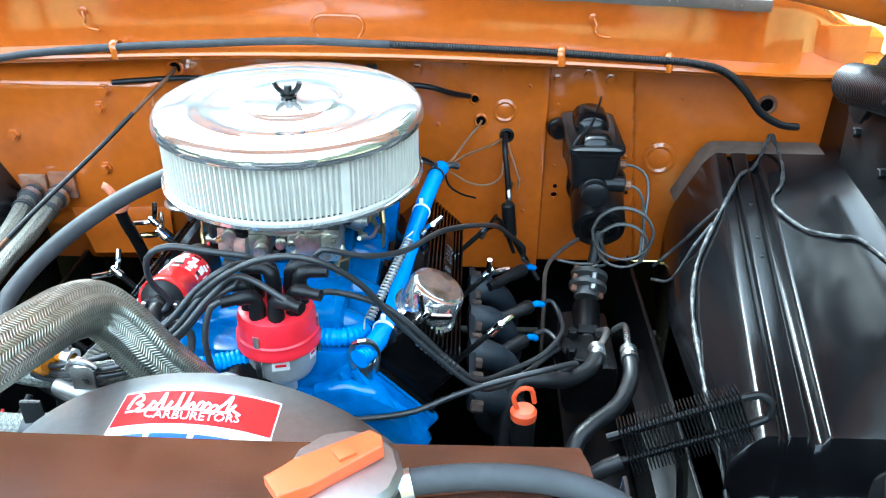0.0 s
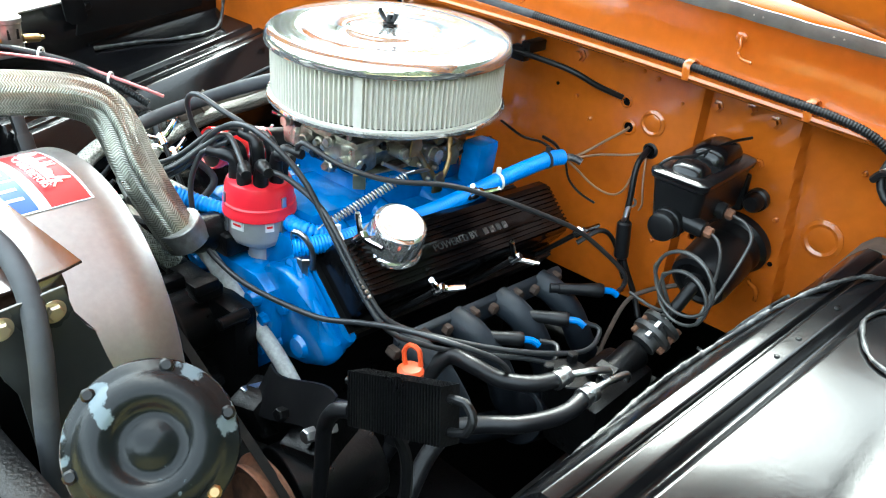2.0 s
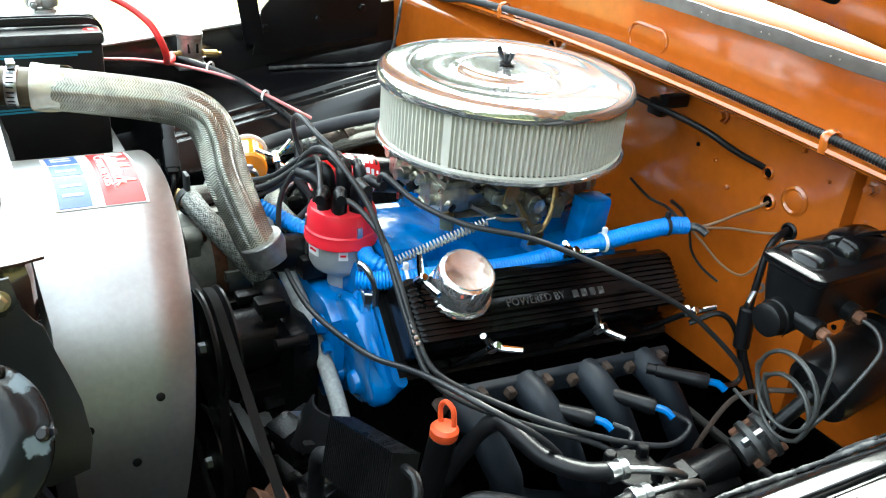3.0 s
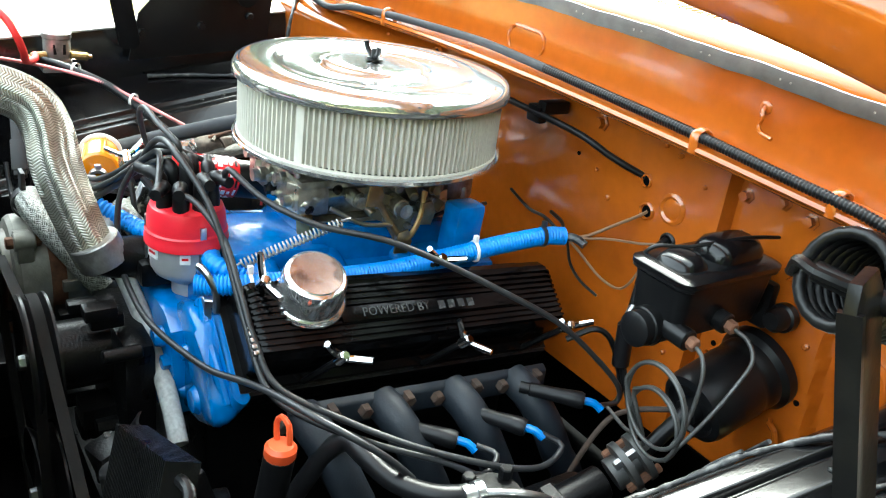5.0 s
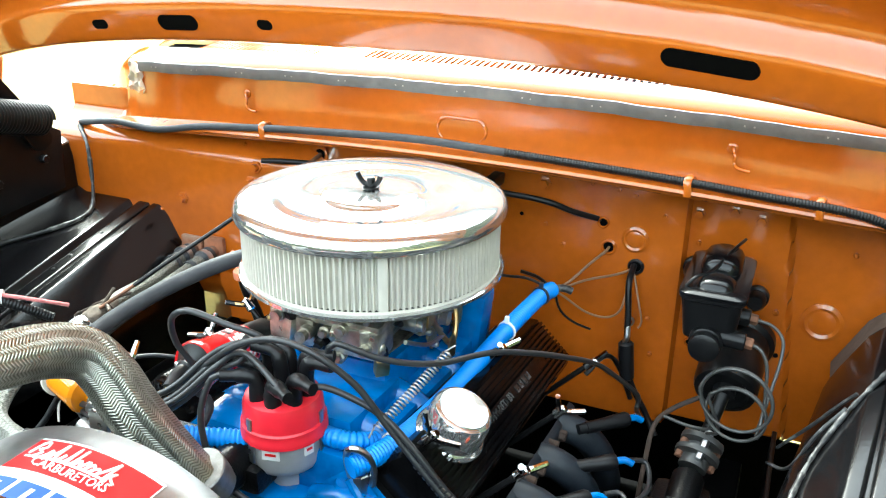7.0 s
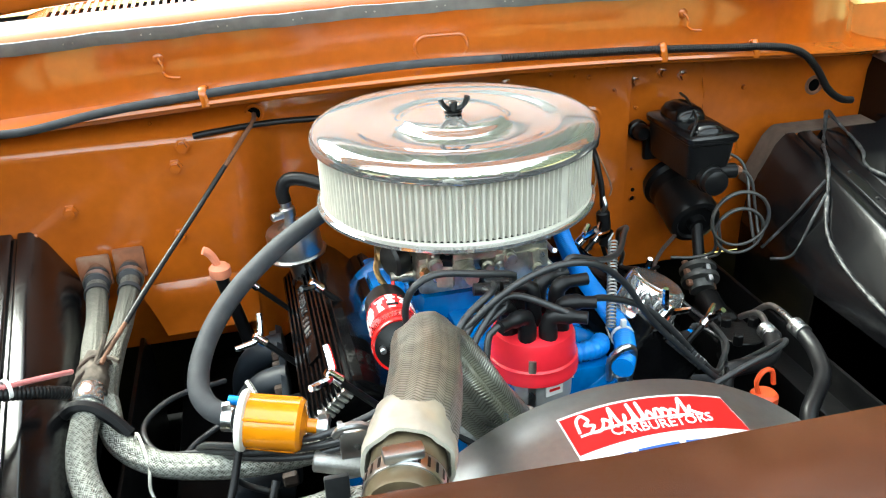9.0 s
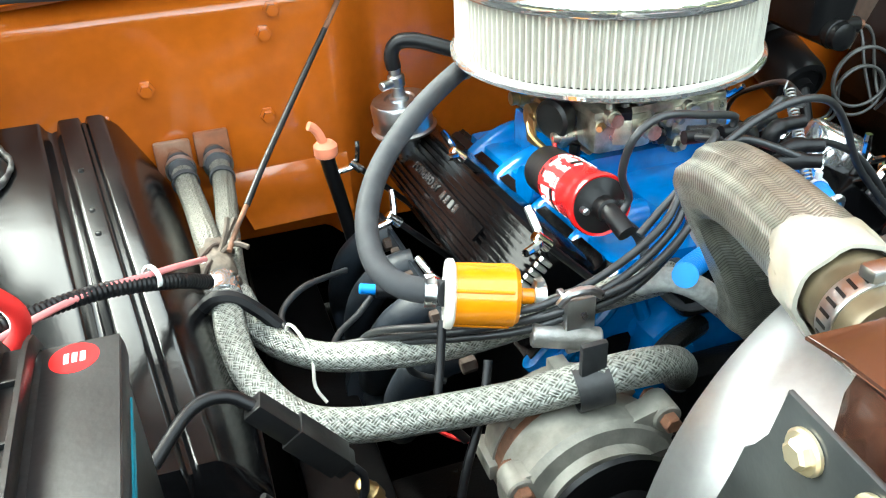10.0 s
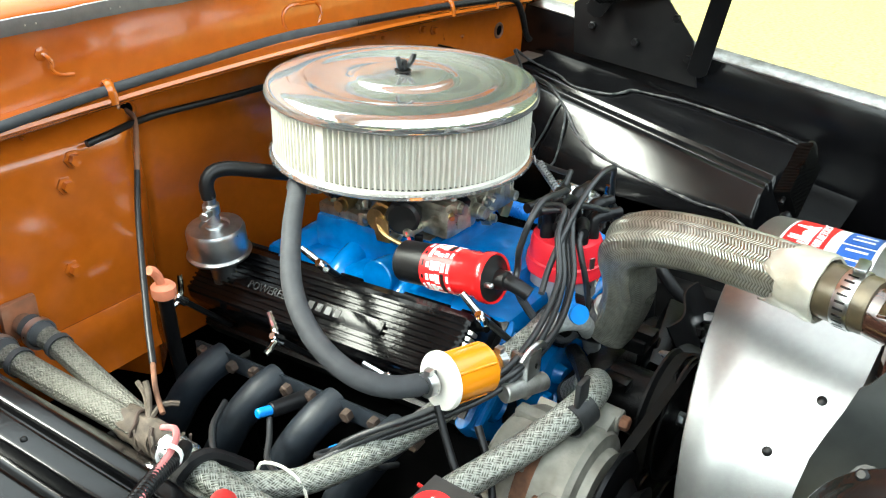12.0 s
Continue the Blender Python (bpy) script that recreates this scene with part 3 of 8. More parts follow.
for x in (-0.337, 0.337, 0.50):
    bm = bmesh.new()
    yy, zz = cowl_y(x) - 0.024, lip_z(x) + 0.0055
    tube(bm, [(x, yy + 0.012, zz - 0.004), (x + 0.001, yy + 0.007, zz + 0.0066), (x, yy - 0.002, zz + 0.0095), (x - 0.001, yy - 0.0088, zz + 0.003), (x, yy - 0.0100, zz - 0.007), (x, yy - 0.010, zz - 0.0155)], 0.0030, 8)
    for v in bm.verts:
        v.co.x = x + (v.co.x - x) * 1.9
    solo("loom_clip", bm, ORANGE, "orange metal tab folded over the black loom", "clip", "loom clips")


# ---- inner fenders and outer fenders ----
APRON = ((0.500, 0.66), (0.500, 0.780), (0.502, 0.805), (0.506, 0.815), (0.514, 0.826), (0.536, 0.855), (0.546, 0.866), (0.5500, 0.8698), (0.5525, 0.8720), (0.5545, 0.8728), (0.557, 0.873), (0.5670, 0.873), (0.5692, 0.8728), (0.5710, 0.8705), (0.5730, 0.8655),
         (0.5765, 0.8655), (0.5780, 0.8705), (0.5796, 0.8728), (0.582, 0.873), (0.598, 0.873), (0.6015, 0.8728), (0.6035, 0.8705), (0.6065, 0.860), (0.6135, 0.858), (0.6185, 0.862), (0.6235, 0.8710), (0.6255, 0.8728), (0.629, 0.873), (0.66, 0.873), (0.73, 0.873), (0.785, 0.873), (0.802, 0.882))


def apron_point(x, z, y):
    """A point of the pressing: it climbs evenly to the rear, its ribs fan out a little and it drops at the front."""
    f = max(0.0, min(1.0, (z - 0.790) / 0.060))
    out = 0.13 * (y - 0.9) * f * smooth(0.75, 0.63, x) + 0.16 * max(0.0, y - 1.05) * (1 - f)
    drop_off = 0.075 * smooth(0.735, 0.715, y) * (z > 0.78)
    return x + out, z + f * 0.14 * (y - 0.9) - drop_off


def apron(side):
    def surf(k, y):
        x, z = apron_point(*APRON[k], y)
        return V(side * x, y, z)
    bm = bmesh.new()
    sheet(bm, surf, range(len(APRON)), span(0.62, 1.322, 142), (0, 0, -0.003))
    root = thing("inner_fender", "glossy black painted inner fender with raised ribs", "inner fender", (side * 0.65, 1.0, 0.8), "inner fenders")
    part("panel", bm, BLACK, root, smooth=60)
    if side < 0:
        bm = bmesh.new()
        tube(bm, [surf(k, 1.338) + V(0, 0.003, 0.004) for k in (3, 5, 6, 8, 11, 28, 29, 30)], 0.0055, 10)
        part("edge_seal", bm, RUBBER, root, "black rubber bead along the rear edge")
    bm = bmesh.new()
    flange = [surf(k, 1.32) for k in (3, 5, 7, 10, 28, 29, 30)]
    sheet(bm, lambda k, d: flange[k] + V(0, d, 0.001 + 0.06 * d), range(len(flange)), (0, 0.012, 0.030, 0.042), (0, 0, -0.0025))
    part("rear_flange", bm, DUSTFLANGE, root, "dusty brown flange against the firewall")
    for x, z, y in ((0.592, 0.873, 1.05), (0.592, 0.873, 1.093), (0.592, 0.873, 1.174)):
        px, pz = apron_point(x, z, y)
        bm = bmesh.new()
        lathe(bm, [(0.0034, -0.004), (0.0034, 0.0008), (0.0022, 0.002), (0, 0.0023)], (side * px, y, pz), (0, -0.1, 1), 8)
        part("screw", bm, SATIN, root)
    bm = bmesh.new()
    sheet(bm, lambda k, y: V(side * (0.80, 0.803, 0.805, 0.812, 0.835, 0.85, 0.866, 0.875, 0.90, 0.925, 0.93)[k], y, (0.45, 0.88, 0.93 + 0.10 * (y - 0.617), 0.948 + 0.112 * (y - 0.617), 0.953 + 0.112 * (y - 0.617), 0.957 + 0.112 * (y - 0.617), 0.957 + 0.112 * (y - 0.617), 0.950 + 0.112 * (y - 0.617), 0.92 + 0.11 * (y - 0.617), 0.80, 0.45)[k]), range(5), span(-0.05, 1.42, 24), (side * 0.003, 0, 0))
    fender = thing("front_fender", "front fender, black inside with a pale worn top edge", "fender", (side * 0.86, 0.7, 0.6), "front fenders")
    part("inner_wall", bm, BLACK, fender, smooth=50)
    bm = bmesh.new()
    prof = ((0.852, 0.953), (0.858, 0.955), (0.866, 0.955), (0.878, 0.949), (0.90, 0.93), (0.925, 0.84), (0.935, 0.70), (0.93, 0.45))
    sheet(bm, lambda k, y: V(side * prof[k][0], y, prof[k][1] + 0.112 * (y - 0.617)), range(len(prof)), span(-0.05, 1.42, 24), (-side * 0.003, 0, -0.002))
    part("outer_panel", bm, ORANGE, fender, smooth=50)
    bm = bmesh.new()
    sheet(bm, lambda k, y: V(side * (0.810, 0.815, 0.835, 0.851)[k], y, (0.949, 0.9535, 0.959, 0.961)[k] + 0.112 * (y - 0.617)), range(4), span(-0.05, 1.42, 24), (0, 0, -0.003))
    part("flange", bm, ALLOY, fender, "pale worn flange along the top")


apron(1)
apron(-1)

# ---- hood, raised on its hinges ----
HOOD = [(1.138, 0.001), (1.124, -0.005), (1.115, -0.003), (1.109, 0.006), (1.101, 0.022), (1.095, 0.036), (1.0925, 0.043), (1.0935, 0.052), (1.0995, 0.064), (1.105, 0.078), (1.105, 0.092), (1.094, 0.108), (1.065, 0.133), (1.03, 0.162), (1.003, 0.20), (0.980, 0.245), (0.958, 0.30), (0.920, 0.42), (0.873, 0.575), (0.825, 0.735), (0.775, 0.90), (0.745, 1.0), (0.742, 1.05)]


def hood_at(x, k):
    j = min(int(k), len(HOOD) - 2)
    y, z = (HOOD[j][i] + (HOOD[j + 1][i] - HOOD[j][i]) * (k - j) for i in (0, 1))
    e = 1.279 - 0.06 * x * x - 0.09 * x ** 4 - 0.045 * max(0.0, x) ** 2
    corner = abs(x) + 0.10 * smooth(15.5, 12.5, k)
    fill = 0.034 * smooth(0.655, 0.715, corner) * smooth(11.0, 12.6, k) + 0.006 * smooth(0.76, 0.80, corner) * (k > 12)
    wrap = 0.16 * smooth(0.79, 0.87, abs(x))
    return V(x, y + 0.04 * x * x, e + z - fill - wrap)


bm = bmesh.new()
sheet(bm, hood_at, span(-0.87, 0.87, 150), [q * 0.5 for q in range(22)] + [11 + q * 0.2 for q in range(26)] + [16.2 + q * 0.4 for q in range(15)] + [22], (0, 0.03, 0.045))
hood = thing("hood", "open orange hood seen from below, glossy pressed inner panel", "hood", (0, 1.1, 1.3))
part("panel", bm, ORANGE, hood, smooth=60)
# near-black ovals laid on the flange stand in for the shaded openings
for x, w in ((0.362, 0.105), (-0.352, 0.070), (-0.500, 0.030), (-0.205, 0.024)):
    c = (hood_at(x, 4) + hood_at(x, 5)) / 2 if x > 0 else hood_at(x, 4)
    tx = (hood_at(x + 0.02, 4) - hood_at(x - 0.02, 4)).normalized()
    ty = (hood_at(x, 5) - hood_at(x, 3)).normalized()
    tz = tx.cross(ty).normalized()
    bm = bmesh.new()
    prism(bm, oval(w, 0.024 if w > 0.05 else 0.015), Matrix.Translation(c - tz * 0.0030) @ Matrix((tx, ty, tz)).transposed().to_4x4(), 0.0036)
    part("slot", bm, DARK, hood, "near-black oval laid on the rear flange, standing in for a slot's shade")


def hood_hinge(side):
    X = lambda a: side * a
    m = Matrix.Translation((X(0.772), 0, 0)) @ Matrix(((0, 0, side, 0), (1, 0, 0, 0), (0, 1, 0, 0), (0, 0, 0, 1)))
    bm = bmesh.new()
    prism(bm, [(0.96, 0.93), (1.24, 0.955), (1.25, 1.06), (1.16, 1.115), (1.05, 1.10), (0.98, 1.02)], m, 0.006, 0.0015)
    root = part("hinge", bm, SATIN, hood, "black steel hinge with arms and a coil spring")
    for p0, p1, w0, w1, th in (((0.760, 0.958, 0.975), (0.722, 0.915, 1.172), 0.020, 0.018, 0.007), ((0.741, 0.935, 1.150), (0.757, 1.005, 1.360), 0.009, 0.008, 0.006), ((0.757, 1.19, 1.06), (0.757, 1.02, 1.30), 0.020, 0.016, 0.006)):
        a, b = V(X(p0[0]), *p0[1:]), V(X(p1[0]), *p1[1:])
        t = (b - a).normalized()
        n = t.cross(V(1, 0.25 * side, 0)).normalized()
        u = n.cross(t)
        bm = bmesh.new()
        g = Matrix((t, n, u)).transposed().to_4x4()
        L = (b - a).length
        prism(bm, [(-w0, -w0 * 0.5), (-w0 * 0.5, -w0), (L, -w1), (L + w1 * 0.7, -w1 * 0.6), (L + w1 * 0.7, w1 * 0.6), (L, w1), (-w0 * 0.5, w0), (-w0, w0 * 0.5)], Matrix.Translation(a - u * th / 2) @ g, th, 0.0015)
        prism(bm, [(0, -w0), (L, -w1), (L, -w1 + 0.004), (0, -w0 + 0.004)], Matrix.Translation(a - u * 0.006) @ g, 0.012)
        part("arm", bm, SATIN, root)
    # the spring, a tight coil
    a, b = V(X(0.695), 0.940, 1.166), V(X(0.735), 1.18, 1.10)
    d, u, w = frame_of(b - a)
    L = (b - a).length
    bm = bmesh.new()
    turns = 34
    pts = [a + d * (L * k / (turns * 20)) + (u * math.cos(k * math.tau / 20) + w * math.sin(k * math.tau / 20)) * 0.0255 for k in range(turns * 20 + 1)]
    tube(bm, pts, 0.0038, 8, smooth=False)
    part("spring", bm, SATIN, root, smooth=60)
    bm = bmesh.new()
    tube(bm, [a + u * 0.0255, a - d * 0.010 + u * 0.010, a - d * 0.02, a - d * 0.012 - u * 0.018, a - u * 0.03 + V(0, 0, -0.01)], 0.0034, 8)
    rod(bm, a + V(X(-0.012), -0.004, 0), V(X(0.775), a.y - 0.004, a.z), 0.006)
    part("hook", bm, SATIN, root)
    for y, z in ((0.985, 0.985), (1.02, 1.06), (1.10, 1.0), (1.2, 1.02), (1.18, 1.07)):
        bm = bmesh.new()
        rod(bm, (X(0.762), y, z), (X(0.775), y, z), 0.008, seg=6)
        part("bolt", bm, SATIN, root)


hood_hinge(1)
hood_hinge(-1)

# ---- under the engine: frame rails, crossmember, splash walls ----
for side in (-1, 1):
    bm = bmesh.new()
    box(bm, min(side * 0.36, side * 0.46), max(side * 0.36, side * 0.46), -0.05, 1.6, 0.42, 0.56, 0.008)
    solo("frame_rail", bm, SATIN, "black steel chassis rail", "frame rail", "frame rails", kind="structure")
bm = bmesh.new()
box(bm, -0.36, 0.36, 0.72, 0.98, 0.40, 0.52, 0.012)
solo("crossmember", bm, CASTBLACK, "black greasy front crossmember", "crossmember", kind="structure")
# closing sheet coloured near-black to stand for the unlit space below the firewall
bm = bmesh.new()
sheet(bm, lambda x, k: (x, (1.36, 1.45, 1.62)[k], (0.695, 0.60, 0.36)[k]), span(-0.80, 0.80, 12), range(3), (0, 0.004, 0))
solo("toe_shade", bm, DARK, "near-black sheet in the toe board's place, its shade put into the colour", "toe board", kind="structure")

# ---- front: radiator support, grille panel ----
support = thing("radiator_support", "black painted radiator support with a brown front face", "radiator support", (0, 0.34, 0.5))
bm = bmesh.new()
box(bm, -0.80, 0.80, 0.341, 0.369, 0.972, 1.003, 0.004)
part("crossbar", bm, CASTBLACK, support)
bm = bmesh.new()
rod(bm, (-0.80, 0.3355, 0.9985), (0.80, 0.3355, 0.9985), 0.0065, seg=14)
part("edge", bm, ALLOY, support, "worn silvery rolled edge")
bm = bmesh.new()
sheet(bm, lambda x, k: (x, (0.331, 0.322, 0.312, 0.306)[k], (0.998, 0.996, 0.985, 0.52)[k]), span(-0.80, 0.80, 20), range(4), (0, 0.004, -0.002))
part("front_face", bm, PRIMER, support, "brown primed front face")
for k in range(90):
    bm = bmesh.new()
    box(bm, -0.62 + k * 0.0138, -0.62 + k * 0.0138 + 0.0095, 0.268, 0.304, 0.66, 0.975, 0.0015)
    part("grille_rib", bm, GRILLEGREY, support, "grey grille rib")
bm = bmesh.new()
box(bm, -0.80, 0.80, 0.225, 0.266, 0.60, 0.985, 0.012)
part("nose_panel", bm, ORANGE, support, "orange nose panel")
for side in (-1, 1):
    bm = bmesh.new()
    box(bm, min(side * 0.335, side * 0.80), max(side * 0.335, side * 0.80), 0.330, 0.345, 0.50, 0.955, 0.003)
    part("side_panel", bm, BLACK, support)

# ---- engine ----
EX = -0.035          # the engine's middle


def drop(y):
    return -0.09 * (y - 1.0)


def bank(side, a, n, y):
    """A point of a cylinder bank: a outwards along the valve cover, n up from its rail."""
    return V(EX + side * (0.155 + 0.7071 * (a + n)), y, 0.816 + 0.7071 * (n - a) + drop(y))


engine = thing("engine_block", "blue enamelled V8 engine block with heads and intake manifold", "engine", (EX, 1.0, 0.5))


def extrude_bank(bm, side, prof, y0, y1, round_end=0.0):
    rows = []
    ys = [y0, y1] if not round_end else [y0, y0 + round_end * 0.3, y0 + round_end, y1 - round_end, y1 - round_end * 0.3, y1]
    mid_a = sum(p[0] for p in prof) / len(prof)
    for y in ys:
        k = 1.0
        if round_end:
            k = {0: 0.86, 1: 0.95}.get(min(ys.index(y), 5 - ys.index(y)), 1.0)
        rows.append([bm.verts.new(bank(side, mid_a + (a - mid_a) * k, n * (k if n > 0.02 else 1), y)) for a, n in prof])
    m = len(prof)
    for p, q in zip(rows, rows[1:]):
        for k in range(m):
            bm.faces.new((p[k], p[(k + 1) % m], q[(k + 1) % m], q[k]))
    bm.faces.new(rows[0])
    bm.faces.new(rows[-1])


# heads are black, not blue: the shade under the covers put into the colour
for side in (-1, 1):
    bm = bmesh.new()
    extrude_bank(bm, side, [(-0.066, -0.001), (0.066, -0.001), (0.070, -0.03), (0.062, -0.095), (-0.05, -0.10), (-0.066, -0.03)], 0.840, 1.275)
    part("cylinder_head", bm, CASTBLACK, engine)
for side in (-1, 1):
    bm = bmesh.new()
    extrude_bank(bm, side, [(-0.066, -0.002), (0.074, -0.002), (0.078, -0.030), (0.072, -0.095), (0.046, -0.150), (0.0, -0.168), (-0.06, -0.165), (-0.072, -0.05)], 0.822, 0.842, 0.008)
    bmesh.ops.bevel(bm, geom=bm.edges[:], offset=0.003, segments=2, affect="EDGES", profile=0.6)
    part("head_end", bm, BLUE, engine, "blue end of the cylinder head")
    for a, n, r in ((0.030, -0.050, 0.020), (-0.030, -0.075, 0.016), (0.050, -0.100, 0.011), (-0.045, -0.025, 0.010), (0.010, -0.120, 0.014))[:5 if side < 0 else 1]:
        bm = bmesh.new()
        lathe(bm, [(r * 1.2, 0.012), (r * 1.1, 0.004), (r * 0.95, -0.003), (r * 0.80, -0.004), (r * 0.72, 0.001), (0, 0.001)], bank(side, a, n, 0.819), (0, 1, 0), 22)
        part("core_plug", bm, BLUE, engine)
    bm = bmesh.new()
    tube(bm, [bank(side, -0.055, -0.015, 0.820), bank(side, -0.02, -0.020, 0.816), bank(side, 0.03, -0.018, 0.816), bank(side, 0.068, -0.022, 0.820)], 0.007, 10)
    part("cast_rib", bm, BLUE, engine)
    bm = bmesh.new()
    tube(bm, [bank(side, -0.055, -0.03, 0.821), bank(side, -0.035, -0.075, 0.817), bank(side, -0.040, -0.12, 0.818), bank(side, -0.02, -0.155, 0.822)], 0.008, 10)
    part("cast_rib", bm, BLUE, engine)
# smooth cast shoulder between the nose and the bright bank's head
bm = bmesh.new()
prism(bm, [(0.010, 0.710), (0.020, 0.835), (0.060, 0.848), (0.100, 0.842), (0.125, 0.800), (0.150, 0.780), (0.162, 0.758), (0.150, 0.738), (0.110, 0.724), (0.050, 0.712)], Matrix.Translation((0, 0.832, 0)) @ pose(0, 0, 0, 90, 0, 0), 0.030, 0.012)
part("cast_shoulder", bm, BLUE, engine, smooth=60)
for x, z, r in ((0.065, 0.790, 0.010), (0.098, 0.745, 0.017), (0.050, 0.730, 0.012)):
    bm = bmesh.new()
    lathe(bm, [(0, -0.008), (r * 0.8, -0.007), (r, -0.002), (r * 1.3, 0.010), (0, 0.010)], (x, 0.803, z), (0, 1, 0), 22)
    part("core_boss", bm, BLUE, engine)
# block and nose
# block is black in place of the engine's blue, to stand for shade
bm = bmesh.new()
box(bm, EX - 0.125, EX + 0.125, 0.818, 1.28, 0.46, 0.80, 0.012)
part("block", bm, CASTBLACK, engine)
bm = bmesh.new()
prism(bm, [(-0.090, 0.700), (-0.100, 0.770), (-0.092, 0.812), (-0.070, 0.828), (0.060, 0.828), (0.086, 0.812), (0.096, 0.770), (0.090, 0.700), (0.060, 0.672), (-0.060, 0.672)], Matrix.Translation((EX, 0.786, 0.0)) @ pose(0, 0, 0, 90, 0, 0), -0.045, 0.014)
part("front_face", bm, BLUE, engine)
for x, z, r in ((0.045, 0.745, 0.018), (-0.052, 0.745, 0.020), (0.062, 0.795, 0.013), (-0.062, 0.795, 0.013)):
    bm = bmesh.new()
    lathe(bm, [(0, -0.016), (r * 0.8, -0.014), (r, -0.006), (r * 1.15, 0.012), (0, 0.012)], (EX + x, 0.788, z), (0, 1, 0), 24)
    part("core_boss", bm, BLUE, engine)
# intake manifold: base, runners and raised carburettor pad
def low(bm):
    for v in bm.verts:
        v.co.z += drop(v.co.y) * 0.8
    return bm


bm = bmesh.new()
box(bm, EX - 0.115, EX + 0.115, 0.825, 1.235, 0.80, 0.868, 0.014)
manifold = part("intake_manifold", low(bm), BLUE, engine)
for y in (0.90, 0.99, 1.10, 1.19):
    for side in (-1, 1):
        bm = bmesh.new()
        tube(bm, [(EX, y, 0.862), (EX + side * 0.06, y, 0.868), (EX + side * 0.105, y, 0.850), (EX + side * 0.13, y, 0.822)], 0.021, 14)
        part("runner", low(bm), BLUE, manifold)
bm = bmesh.new()
box(bm, EX - 0.075, EX + 0.075, 0.965, 1.175, 0.85, 0.916, 0.012)
part("carburetor_pad", low(bm), BLUE, manifold)
bm = bmesh.new()
box(bm, EX - 0.045, EX + 0.085, 0.86, 0.99, 0.86, 0.892, 0.010)
part("water_crossover", low(bm), BLUE, manifold)
# upright blue water neck and vacuum tree behind the carburettor
bm = bmesh.new()
for v in box(bm, EX + 0.100, EX + 0.138, 1.140, 1.185, 0.85, 0.948, 0.009):
    v.co.x -= 0.10 * (0.948 - v.co.z)
box(bm, EX + 0.080, EX + 0.120, 1.10, 1.20, 0.85, 0.88, 0.006)
part("manifold_bracket", bm, BLUE, engine)
bm = bmesh.new()
rod(bm, (EX - 0.09, 1.02, 0.868), (EX - 0.125, 1.02, 0.872), 0.024)
part("choke_pad", bm, BLUE, engine)
for x, y, z in ((-0.075, 0.788, 0.72), (0.075, 0.788, 0.72), (-0.085, 0.788, 0.77), (0.08, 0.788, 0.77), (0.0, 0.788, 0.69)):
    bm = bmesh.new()
    rod(bm, (EX + x, y + 0.006, z), (EX + x, y - 0.01, z), 0.009, seg=6)
    part("bolt", bm, BLUE, engine)


# ---- valve covers ----
def valve_cover(side):
    root = thing("valve_cover", "black finned valve cover with raised lettering" if side > 0 else "dark brown-black finned valve cover, dusty fins", "valve cover", bank(side, 0, 0, 1.05), "valve covers")
    prof = [(-0.060, 0.0), (0.060, 0.0), (0.060, 0.006), (0.050, 0.009), (0.048, 0.040), (0.044, 0.060), (0.038, 0.068)]
    for k in range(10):
        c = 0.034 - k * 0.0072
        h = 0.070
        prof += [(c + 0.0020, h - 0.003), (c + 0.0014, h + 0.0015), (c - 0.0014, h + 0.0015), (c - 0.0020, h - 0.003)]
    prof += [(-0.038, 0.068), (-0.046, 0.060), (-0.050, 0.040), (-0.050, 0.009), (-0.060, 0.006)]
    bm = bmesh.new()
    extrude_bank(bm, side, prof, 0.838, 1.275, 0.012)
    part("cover", bm, COVERBLACK, root, smooth=30)
    bm = bmesh.new()
    extrude_bank(bm, side, [(-0.062, -0.003), (0.062, -0.003), (0.062, 0.0), (-0.062, 0.0)], 0.83, 1.277)
    part("gasket", bm, CASTBLACK, root)
    # name panel with letters
    u = V(0, 1, -0.09).normalized() * side
    w = (V(-side * 0.7071, 0, 0.7071))
    n = u.cross(w)
    if n.z < 0:
        n = -n
    m = Matrix((( u.x, w.x, n.x, 0), (u.y, w.y, n.y, 0), (u.z, w.z, n.z, 0), (0, 0, 0, 1)))
    c = bank(side, 0.004, 0.0715, 1.065)
    bm = bmesh.new()
    prism(bm, [(-0.125, -0.009), (0.125, -0.009), (0.125, 0.009), (-0.125, 0.009)], Matrix.Translation(c) @ m, 0.0025, 0.0006)
    panel = part("name_panel", bm, COVERBLACK, root)
    letter = EMBOSSED
    lettering("POWERED BY", 0.0150, Matrix.Translation(c + n * 0.003 - u * 0.052) @ m, letter, root)
    for k in range(4):
        bm = bmesh.new()
        q = Matrix.Translation(c + n * 0.0025 + u * (0.012 + k * 0.0145)) @ m
        prism(bm, [(-0.0046, -0.0050), (0.0046, -0.0050), (0.0046, 0.0050), (-0.0046, 0.0050)], q, 0.0010)
        part("raised_bar", bm, letter, root)
    # bright teeth where the fins end at the front
    for k in range(9):
        bm = bmesh.new()
        p = bank(side, 0.034 - k * 0.0072, 0.062, 0.834)
        box(bm, -0.0024, 0.0024, -0.003, 0.003, -0.005, 0.0085, 0.0008, Matrix.Translation(p) @ pose(0, 0, 0, 0, 45 * side, 0))
        part("fin_end", bm, ZINC, root)
    return root


valve_cover(1)
valve_cover(-1)


